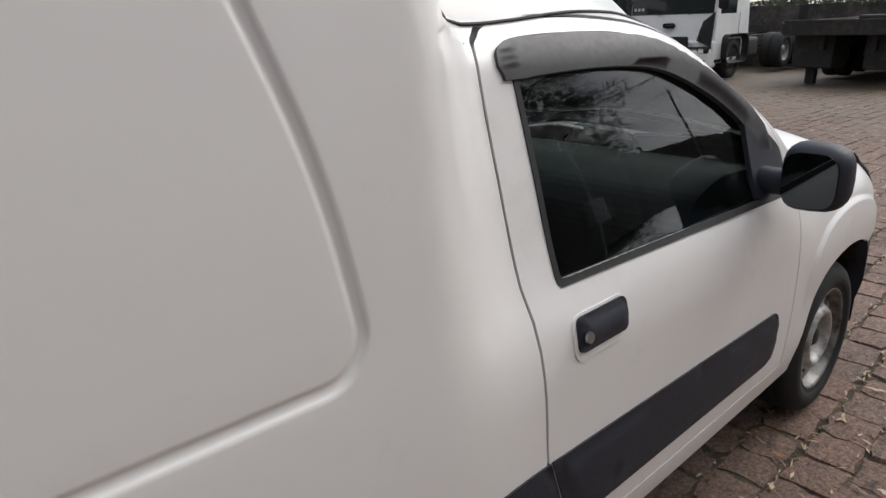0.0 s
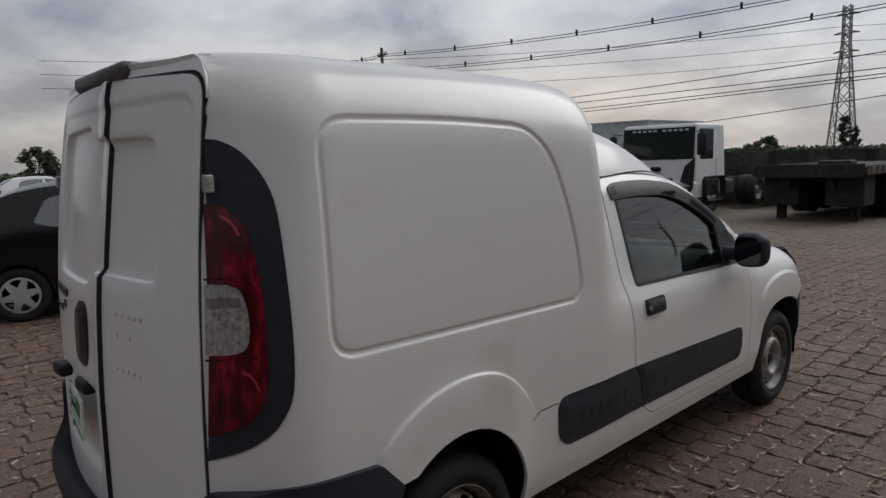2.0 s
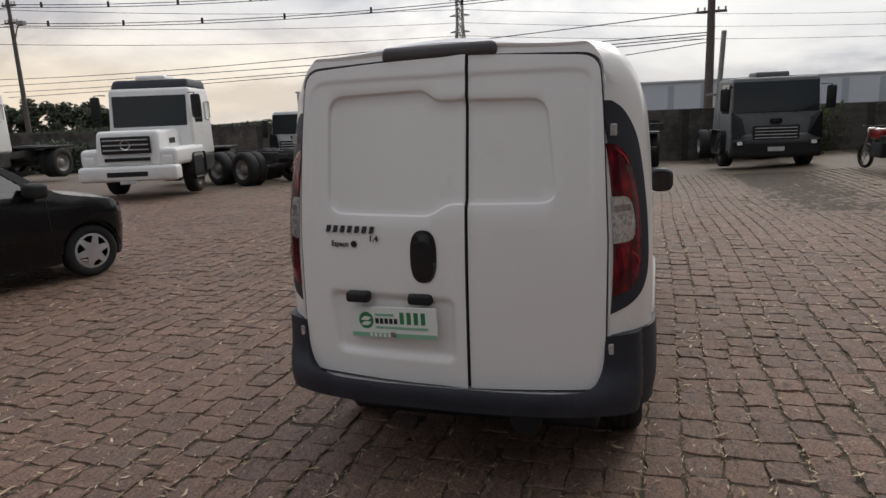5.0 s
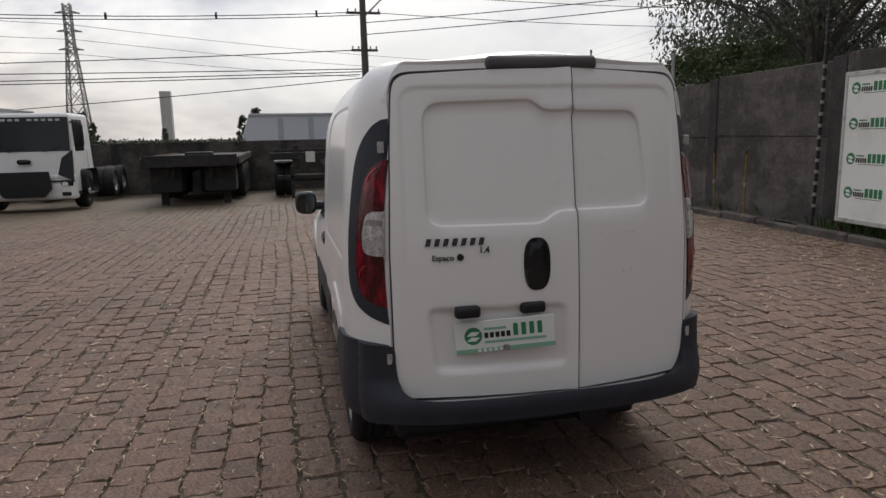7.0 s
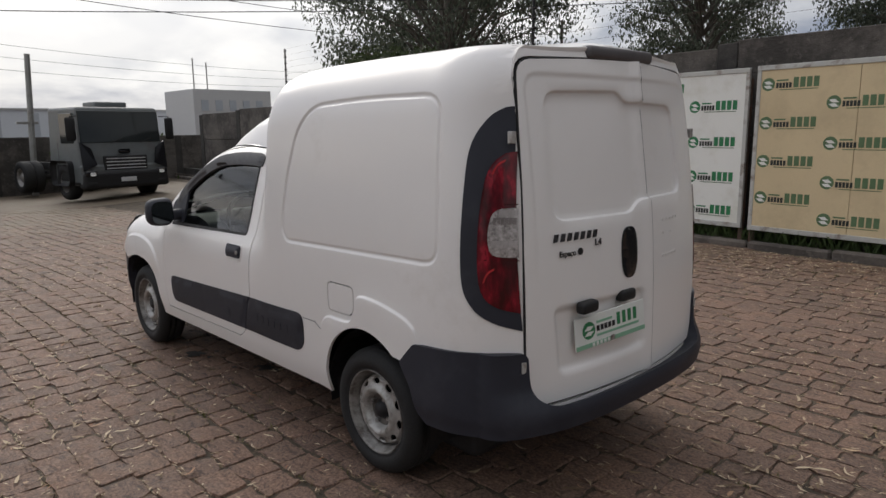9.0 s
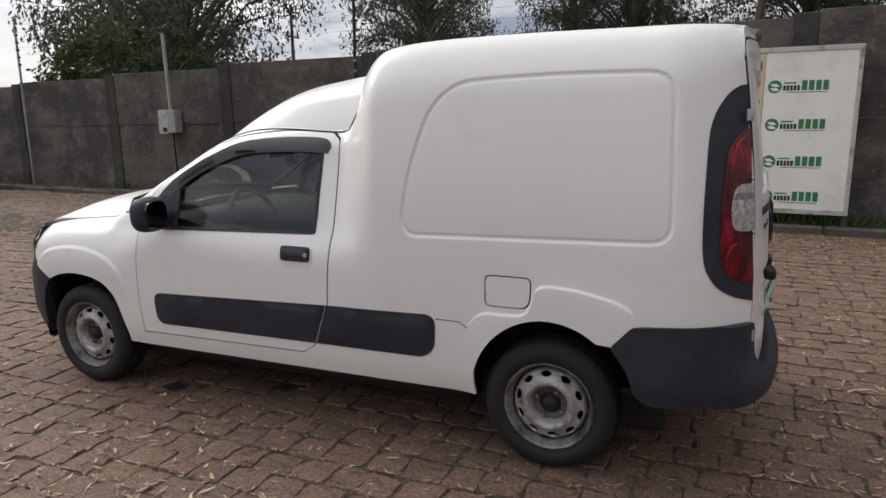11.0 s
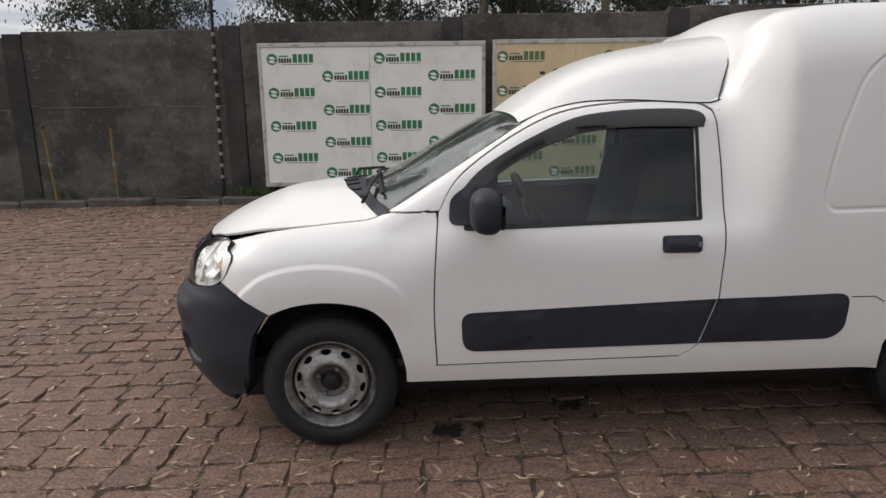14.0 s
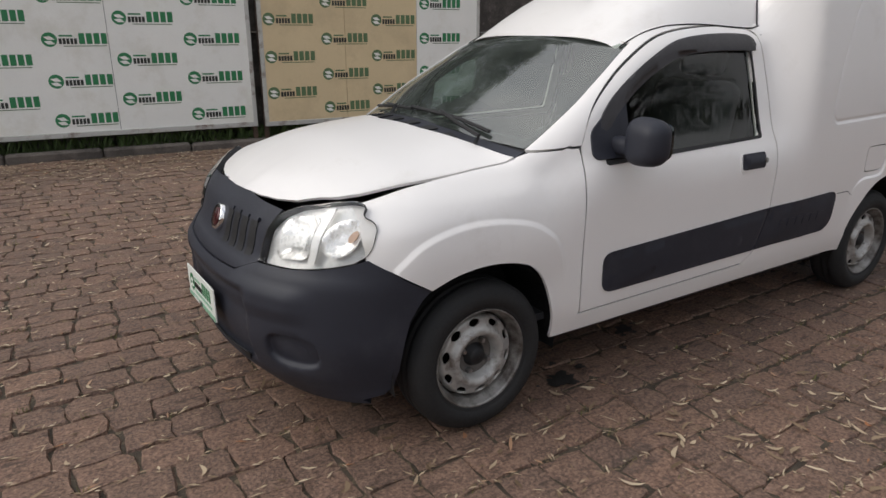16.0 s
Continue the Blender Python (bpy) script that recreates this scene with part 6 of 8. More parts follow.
def cyl_bm(r0, r1, y0, y1, n=28, inner=0.0):
    pr = [(max(inner, 0.0005), y0), (r0, y0), (r1, y1), (max(inner, 0.0005), y1)]
    return lathe_bm(pr, n)


def big_wheel(parent, x, y, r=0.50, w=0.28, out=1):
    """A truck wheel with its dished rim; out is the side it shows."""
    tyre = lathe_bm([(r * 0.58, 0.0), (r * 0.62, 0.02), (r * 0.85, 0.03), (r * 0.96, 0.0), (r, -0.04), (r, -w + 0.04), (r * 0.96, -w), (r * 0.58, -w + 0.02)], 32)
    m = Matrix.Translation((x, y, r)) @ (Matrix.Identity(4) if out > 0 else Matrix.Rotation(math.pi, 4, "Z"))
    tyre.transform(m)
    t = part("wheel", tyre, TYRE, parent, "black truck tyre", True)
    rim = lathe_bm([(r * 0.60, 0.0), (r * 0.56, -0.02), (r * 0.52, -0.10), (r * 0.30, -0.11), (r * 0.26, -0.05), (r * 0.18, -0.02), (0.001, -0.02)], 24)
    rim.transform(m)
    part("rim", rim, RIM_GREY, t, "", True)
    return t


def plan_box(x0, x1, y, z0, z1, bevel=0.05, taper=0.0, rake=0.0):
    """A cab-like body: a bevelled block whose top may be narrower and raked."""
    bm = bmesh.new()
    bmesh.ops.create_cube(bm, size=1, matrix=Matrix.Translation(((x0 + x1) / 2, 0, (z0 + z1) / 2)) @ Matrix.Diagonal((x1 - x0, 2 * y, z1 - z0, 1)))
    for v in bm.verts:
        if v.co.z > (z0 + z1) / 2:
            v.co.y *= 1 - taper
            if v.co.x > (x0 + x1) / 2:
                v.co.x -= rake
    bmesh.ops.bevel(bm, geom=bm.edges[:], offset=bevel, segments=3, affect="EDGES", profile=0.5)
    return bm


def quad_panel(name, pts, thick, mat, parent, label=""):
    """A flat plate with corners pts, pushed out by thick along its normal."""
    p = [Vector(q) for q in pts]
    n = (p[1] - p[0]).cross(p[2] - p[0]).normalized() * thick
    bm = bmesh.new()
    a = [bm.verts.new(q) for q in p]
    b = [bm.verts.new(q + n) for q in p]
    bm.faces.new(a[::-1]), bm.faces.new(b)
    for i in range(len(p)):
        bm.faces.new((a[i], a[(i + 1) % len(p)], b[(i + 1) % len(p)], b[i]))
    return part(name, bm, mat, parent, label)


def chassis_frame(tr, x0, x1, axles, r=0.5, w=2.3, dual=True):
    for s in (1, -1):
        part("frame_rail", box_bm(x0, x1, s * 0.36, s * 0.44, 0.72, 0.95, 0.01), CHASSIS, tr)
    k = int((x1 - x0) / 0.9)
    for i in range(k + 1):
        x = x0 + 0.1 + (x1 - x0 - 0.2) * i / k
        part("cross_member", box_bm(x - 0.04, x + 0.04, -0.36, 0.36, 0.76, 0.90, 0.005), CHASSIS, tr)
    for x in axles:
        part("axle", tube_bm([(x, -w / 2 + 0.15, r), (x, w / 2 - 0.15, r)], 0.09, 10), CHASSIS, tr)
        for s in (1, -1):
            big_wheel(tr, x, s * w / 2, r, 0.27, s)
            if dual:
                big_wheel(tr, x, s * (w / 2 - 0.30), r, 0.25, s)
        part("leaf_spring", box_bm(x - 0.6, x + 0.6, -0.52, -0.45, r + 0.1, r + 0.2, 0.02), CHASSIS, tr)
        part("leaf_spring", box_bm(x - 0.6, x + 0.6, 0.45, 0.52, r + 0.1, r + 0.2, 0.02), CHASSIS, tr)


def cab_mirrors(tr, x, y, z, mat=None):
    for s in (1, -1):
        arm = part("mirror_arm", tube_bm([(x, s * (y - 0.05), z + 0.30), (x + 0.16, s * (y + 0.16), z + 0.30), (x + 0.16, s * (y + 0.16), z - 0.30)], 0.018, 6), BLACK, tr)
        part("mirror", box_bm(x + 0.10, x + 0.18, s * (y + 0.05), s * (y + 0.30), z - 0.36, z + 0.26, 0.05), mat or BLACK, arm, "", True)


def cabover(name, label, paint, m, w=1.22, h=2.62, length=6.6, grille="black", bars=True, axles=(-4.0,), sun=False):
    """A forward-control truck: cab, windscreen, grille, bumper, lamps and bare frame. Its front is at x = 0."""
    tr = tagged(new(name), label, "truck", "parked trucks")
    tr.matrix_basis = m
    part("cab", plan_box(-1.95, 0.0, w, 0.85, h, 0.09, 0.06, 0.16), paint, tr)
    part("cab_lower", plan_box(-1.75, 0.06, w, 0.42, 0.98, 0.06), paint, tr)
    z0, z1 = 0.85 + (h - 0.85) * 0.43, h - 0.10
    def front_x(z):
        return 0.006 - 0.16 * (z - 0.85) / (h - 0.85)
    ws = part("windscreen", box_bm(-0.02, 0.012, -w + 0.09, w - 0.09, 0, z1 - z0, 0.01, 1, Matrix.Translation((front_x(z0) - 0.0, 0, z0)) @ Matrix.Rotation(-math.atan(0.16 / (h - 0.85)), 4, "Y")), DARK_GLASS, tr, "dark windscreen")
    tilt_m = Matrix.Translation((front_x(z0), 0, z0)) @ Matrix.Rotation(-math.atan(0.16 / (h - 0.85)), 4, "Y")
    if bars:
        # lettering along the screen's top edge and in its corner, as bars
        for i in range(10):
            y = w - 0.28 - i * 0.17 - (0.12 if i > 4 else 0)
            part("sticker_bar", box_bm(0.013, 0.016, y - 0.11, y, z1 - z0 - 0.105, z1 - z0 - 0.05, 0, 1, tilt_m), BOX_SIDE, ws)
        for i in range(3):
            part("sticker_bar", box_bm(0.013, 0.016, -w + 0.16 + i * 0.11, -w + 0.23 + i * 0.11, 0.10, 0.17, 0, 1, tilt_m), BOX_SIDE, ws)
    for s in (0.5, -0.35):
        part("wiper", tube_bm([tilt_m @ Vector((0.03, s, -0.02)), tilt_m @ Vector((0.03, s + 0.35, 0.12))], 0.012, 5), BLACK, ws)
    bp = part("bumper", plan_box(-0.25, 0.14, w + 0.01, 0.32, 0.80, 0.09, 0.03), paint if grille == "black" else BLACK, tr, "deep bumper")
    if grille == "black":
        # one deep black grille in the bumper, tapered below, with a dark seam beside it
        g = quad_panel("grille", [(0.150, 0.62, 1.08), (0.150, -0.62, 1.08), (0.165, -0.66, 0.62), (0.160, -0.46, 0.40), (0.160, 0.46, 0.40), (0.165, 0.66, 0.62)], 0.12, BLACK, tr, "deep black grille")
        for i in range(3):
            part("grille_bar", box_bm(0.155, 0.172, -0.54, 0.54, 0.70 + i * 0.11, 0.715 + i * 0.11, 0.003), CHASSIS, g)
        part("number_plate", box_bm(0.170, 0.180, -0.22, 0.22, 0.52, 0.64, 0.003), BOX_SIDE, g)
        part("seam", box_bm(0.05, 0.146, -w + 0.02, w - 0.02, 0.795, 0.83, 0.004), BLACK, tr)
    else:
        g = part("grille", plan_box(0.0, 0.075, 0.62, 0.82, 1.22, 0.03), BLACK, tr, "black grille")
        for i in range(4):
            part("grille_bar", box_bm(0.07, 0.088, -0.56, 0.56, 0.86 + i * 0.09, 0.885 + i * 0.09, 0.004), TRUCK_SILVER, g)
        part("number_plate", box_bm(0.14, 0.15, -0.22, 0.22, 0.50, 0.62, 0.003), BOX_SIDE, bp)
    for s in (1, -1):
        part("headlight", box_bm(0.06, 0.150, s * (w - 0.36), s * (w - 0.05), 0.66, 0.84, 0.05, 3), BLACK_GLOSS, tr, "dark-rimmed headlight", True)
        part("headlight_reflector", box_bm(0.145, 0.156, s * (w - 0.31), s * (w - 0.17), 0.69, 0.79, 0.02), LAMP_INNER, tr)
        quad_panel("corner_vane", [(0.075, s * (w - 0.40), 0.98), (0.075, s * (w - 0.03), 0.82), (-0.02, s * (w - 0.02), z0 + 0.03), (0.0, s * (w - 0.30), 1.42)], 0.04 * s, BLACK_GLOSS, tr)
        part("fog_lamp", box_bm(0.10, 0.148, s * (w - 0.36), s * (w - 0.10), 0.40, 0.54, 0.04, 3), BLACK, bp, "", True)
        part("side_window", box_bm(-1.15, -0.32, s * (w * 0.955), s * (w * 0.985), z0 - 0.02, z1 - 0.06, 0.02), DARK_GLASS, tr)
        part("door_line", box_bm(-1.30, -1.285, s * (w + 0.0), s * (w + 0.004), 0.55, z0, 0), BLACK, tr)
        part("wheel_arch", box_bm(-1.62, -0.42, s * (w - 0.05), s * (w + 0.012), 0.40, 1.10, 0.2, 5), BLACK, tr)
        big_wheel(tr, -1.0, s * (w + 0.02), 0.50, 0.28, s)
        part("step", box_bm(-0.42, -0.1, s * (w - 0.1), s * (w + 0.02), 0.45, 0.52, 0.01), BLACK, tr)
    cab_mirrors(tr, -0.12, w, h - 0.55)
    part("badge", box_bm(-0.02, 0.02, -0.16, 0.16, 1.28, 1.40, 0.055, 4), BLACK_GLOSS, tr, "plain oval badge", True)
    if sun:
        part("roof_unit", box_bm(-1.3, -0.5, -0.45, 0.45, h - 0.02, h + 0.16, 0.05, 3), paint, tr, "", True)
    chassis_frame(tr, -length, -1.7, axles)
    part("fuel_tank", box_bm(-3.0, -2.1, 0.55, 1.05, 0.45, 0.95, 0.1, 4), CHASSIS, tr, "", True)
    return tr


def bonneted(name, label, m, roof_dark=False):
    """A bonneted tractor truck, its front at x = 0."""
    tr = tagged(new(name), label, "truck", "parked trucks")
    tr.matrix_basis = m
    w = 1.18
    part("bonnet", plan_box(-1.75, 0.0, 0.80, 0.85, 1.72, 0.10, 0.05, 0.12), TRUCK_WHITE, tr, "", True)
    for s in (1, -1):
        part("wing", box_bm(-2.40, -0.05, s * 0.72, s * 1.18, 0.82, 1.28, 0.12, 4), TRUCK_WHITE, tr, "", True)
        part("wheel_arch", box_bm(-2.28, -1.22, s * 1.10, s * 1.19, 0.40, 1.08, 0.14, 4), BLACK, tr)
        big_wheel(tr, -1.75, s * 1.16, 0.50, 0.28, s)
        part("headlight", box_bm(-0.08, -0.02, s * 0.84, s * 1.08, 0.94, 1.10, 0.03), LAMP_INNER, tr, "", True)
        part("vent", box_bm(-1.2, -0.8, s * 0.79, s * 0.805, 1.36, 1.50, 0.01), BLACK, tr)
        part("side_window", box_bm(-2.75, -2.05, s * 1.085, s * 1.115, 1.85, 2.50, 0.03), DARK_GLASS, tr)
        part("rear_panel_window", box_bm(-3.45, -3.0, s * 1.095, s * 1.11, 1.95, 2.45, 0.05), TRUCK_SILVER if False else TRUCK_WHITE, tr)
        part("step_box", box_bm(-3.4, -2.5, s * 0.9, s * 1.16, 0.5, 0.98, 0.05), CHASSIS, tr)
    part("cab", plan_box(-3.6, -1.68, 1.14, 0.95, 2.82, 0.10, 0.05, 0.22), TRUCK_WHITE, tr, "", True)
    part("roof", plan_box(-3.55, -1.95, 1.06, 2.76, 3.05, 0.09, 0.05, 0.15), PLASTIC if roof_dark else TRUCK_WHITE, tr, "", True)
    part("roof_unit", box_bm(-2.9, -2.1, -0.4, 0.4, 3.0, 3.16, 0.06, 3), TRUCK_WHITE, tr, "", True)
    a = math.atan(0.22 / 1.87)
    part("windscreen", box_bm(-0.02, 0.014, -0.98, 0.98, 0, 0.82, 0.01, 1, Matrix.Translation((-1.775, 0, 1.80)) @ Matrix.Rotation(-a, 4, "Y")), DARK_GLASS, tr, "dark windscreen")
    g = part("grille", plan_box(-0.04, 0.03, 0.60, 1.16, 1.58, 0.03), BLACK, tr, "black grille")
    for i in range(3):
        part("grille_bar", box_bm(0.02, 0.042, -0.55, 0.55, 1.24 + i * 0.12, 1.27 + i * 0.12, 0.004), TRUCK_SILVER, g)
    bm = lathe_bm([(0.10, 0.0), (0.12, 0.012), (0.12, -0.01)], 20)
    bm.transform(Matrix.Translation((0.05, 0, 1.37)) @ Matrix.Rotation(radians(-90), 4, "Z"))
    part("round_badge", bm, CHROME, g)
    bp = part("bumper", plan_box(-0.35, 0.12, 1.20, 0.48, 0.86, 0.08), TRUCK_WHITE, tr, "", True)
    part("bumper_slot", box_bm(0.10, 0.128, -0.5, 0.5, 0.60, 0.72, 0.01), BLACK, bp)
    part("number_plate", box_bm(0.12, 0.13, -0.2, 0.2, 0.42, 0.53, 0.003), BOX_SIDE, bp)
    part("upper_slot", box_bm(-0.02, 0.03, -0.55, 0.55, 0.98, 1.06, 0.01), BLACK, tr)
    cab_mirrors(tr, -1.75, 1.14, 2.35)
    chassis_frame(tr, -6.9, -1.6, (-5.6,), 0.5)
    part("fifth_wheel", box_bm(-6.0, -5.1, -0.45, 0.45, 0.98, 1.12, 0.05), CHASSIS, tr)
    part("mudguard", box_bm(-6.3, -4.9, -1.15, 1.15, 1.03, 1.08, 0.02), CHASSIS, tr)
    return tr


def at_ground(x, y, heading):
    """Places a vehicle whose front looks along heading (degrees from +x)."""
    return pose(x, y, ground_z(x, y), 0, 0, heading)


cabover("truck", "white cab-over truck with dark windscreen and bare frame", TRUCK_WHITE, at_ground(17.5, 7.75, 180), length=7.5, axles=(-4.6, -5.8))
cabover("truck", "silver cab-over truck with a black bumper", TRUCK_SILVER, at_ground(19.2, 11.4, 178), w=1.05, h=2.25, length=4.6, grille="silver", bars=False, axles=(-3.6,))
cabover("truck", "dark grey cab-over truck with bare frame", TRUCK_GREY, at_ground(18.6, -4.15, 188), w=1.22, h=2.55, length=5.6, bars=False, axles=(-4.4,), sun=True, grille="silver")
bonneted("truck", "white bonneted tractor truck with black grille", at_ground(10.6, 11.05, 200) @ Matrix.Scale(0.96, 4), True)
bonneted("truck", "white bonneted tractor truck with sleeper cab", at_ground(11.4, 21.0, 186) @ Matrix.Scale(1.09, 4))

# box body standing behind the white truck
bx = tagged(new("box_body"), "pale grey ribbed truck box body on legs", "truck body")
bx.matrix_basis = at_ground(20.1, 10.1, 0)
part("box", box_bm(0, 3.9, -0.65, 1.6, 0.9, 2.95, 0.03), BOX_SIDE, bx)
for i in range(11):
    part("rib", box_bm(-0.012, 0.0, -0.63, 1.58, 1.0 + i * 0.17, 1.08 + i * 0.17, 0), TRUCK_SILVER, bx)
part("top_rail", box_bm(-0.03, 3.93, -0.68, 1.63, 2.92, 2.98, 0.01), TRUCK_SILVER, bx)
for x in (0.3, 3.5):
    for y in (-0.5, 1.4):
        part("leg", box_bm(x - 0.08, x + 0.08, y - 0.08, y + 0.08, 0, 0.95, 0.01), CHASSIS, bx)

# bare tandem chassis at the yard's edge
tc2 = tagged(new("truck_chassis"), "bare black truck frame on twin rear axles", "truck chassis")
tc2.matrix_basis = at_ground(15.6, 10.3, 250)
chassis_frame(tc2, -5.5, 0.9, (-1.1, 0.15))


def flatbed(x, y, heading):
    t = tagged(new("flatbed_trailer"), "long dark flatbed semi-trailer with three axles", "trailer")
    t.matrix_basis = at_ground(x, y, heading) @ Matrix.Diagonal((1, 1, 1.07, 1))
    part("deck", box_bm(0, 7.0, -1.28, 1.28, 1.12, 1.24, 0.01), CHASSIS, t)
    for s in (1, -1):
        part("side_rail", box_bm(0, 7.0, s * 1.27, s * 1.31, 1.06, 1.28, 0.008), BRACE, t)
        part("main_beam", box_bm(0.2, 6.9, s * 0.45, s * 0.55, 0.72, 1.12, 0.01), CHASSIS, t)
        part("landing_leg", box_bm(0.75, 0.95, s * 0.75, s * 0.95, 0.0, 1.1, 0.01), CHASSIS, t)
        for i in range(14):
            part("stake_pocket", box_bm(0.3 + i * 0.48, 0.38 + i * 0.48, s * 1.30, s * 1.345, 1.10, 1.25, 0.005), RIM_GREY, t)
        for x2 in (3.0, 4.2, 5.4):
            big_wheel(t, x2, s * 1.25, 0.5, 0.27, s)
            big_wheel(t, x2, s * 0.95, 0.5, 0.25, s)
    part("front_board", box_bm(-0.02, 0.02, -1.25, 1.25, 1.02, 1.32, 0.01), CHASSIS, t)
    part("tool_box", box_bm(0.4, 1.3, -1.15, -0.3, 0.35, 1.05, 0.03), CHASSIS, t)
    part("tool_box", box_bm(0.4, 1.3, 0.3, 1.15, 0.35, 1.05, 0.03), CHASSIS, t)
    part("spare_part", box_bm(2.0, 2.6, -0.4, 0.4, 1.24, 1.36, 0.04), CHASSIS, t)
    return t


flatbed(17.2, 3.55, 0)
fl2 = tagged(new("container_chassis"), "dark skeletal container trailer with a paper notice", "trailer")
fl2.matrix_basis = at_ground(18.9, 0.15, 0) @ Matrix.Diagonal((1, 1, 1.07, 1))
for s in (1, -1):
    part("main_beam", box_bm(0.0, 5.0, s * 0.42, s * 0.54, 0.85, 1.22, 0.01), CHASSIS, fl2)
    for x2 in (1.2, 2.4):
        big_wheel(fl2, x2, s * 1.18, 0.5, 0.27, s)
        big_wheel(fl2, x2, s * 0.88, 0.5, 0.25, s)
    part("mudguard", box_bm(0.6, 1.8, s * 0.62, s * 1.2, 1.03, 1.06, 0.01), CHASSIS, fl2)
    part("upright", box_bm(-0.06, 0.06, s * 0.42, s * 0.60, 0.85, 1.52, 0.01), CHASSIS, fl2)
    part("leg", box_bm(-0.05, 0.07, s * 0.60, s * 0.70, 0.0, 0.95, 0.01), CHASSIS, fl2)
part("cross_beam", box_bm(-0.12, 0.10, -1.30, 1.30, 1.12, 1.32, 0.01), CHASSIS, fl2)
part("bolster", box_bm(4.8, 5.0, -1.25, 1.25, 1.15, 1.33, 0.01), CHASSIS, fl2)
part("under_bar", box_bm(-0.05, 0.05, -1.1, 1.1, 0.55, 0.67, 0.01), CHASSIS, fl2)
for k, (a, b) in enumerate(((1.2, 0), (2.4, 0))):
    part("axle", tube_bm([(a, -1.1, 0.5), (a, 1.1, 0.5)], 0.08, 8), CHASSIS, fl2)
part("paper_notice", box_bm(-0.135, -0.125, -0.06, 0.22, 1.04, 1.34, 0.002), PLATE_WHITE, fl2, "white paper notice")


# ---------------------------------------------------------------- black hatchback beside the lane
H_TOP = curve((0.02, 0.62), (0.06, 0.70), (0.16, 0.765), (0.55, 0.86), (0.92, 0.935), (1.02, 0.97), (1.35, 1.20), (1.60, 1.34), (1.85, 1.415), (2.3, 1.435), (2.8, 1.41), (3.15, 1.35), (3.45, 1.20), (3.62, 1.02), (3.70, 0.92), (3.76, 0.60))
H_BELT = curve((0.0, 0.70), (0.5, 0.80), (1.0, 0.90), (2.0, 0.93), (3.0, 0.96), (3.8, 0.97))


def car_y(x, z):
    w = 0.80 - 0.26 * (1 - min(1, (x + 0.02) / 0.62)) ** 2.2 - 0.10 * (1 - min(1, (3.80 - x) / 0.6)) ** 2.2
    w -= 0.06 * smooth(0.55, 0.22, z)
    b = H_BELT(x)
    if z > b - 0.06:
        w -= 0.42 * max(0.0, z - b) + 0.02 * smooth(b - 0.06, b + 0.02, z)
    return w


def car_side(s):
    return lambda x, z: (x, s * car_y(x, z), z)


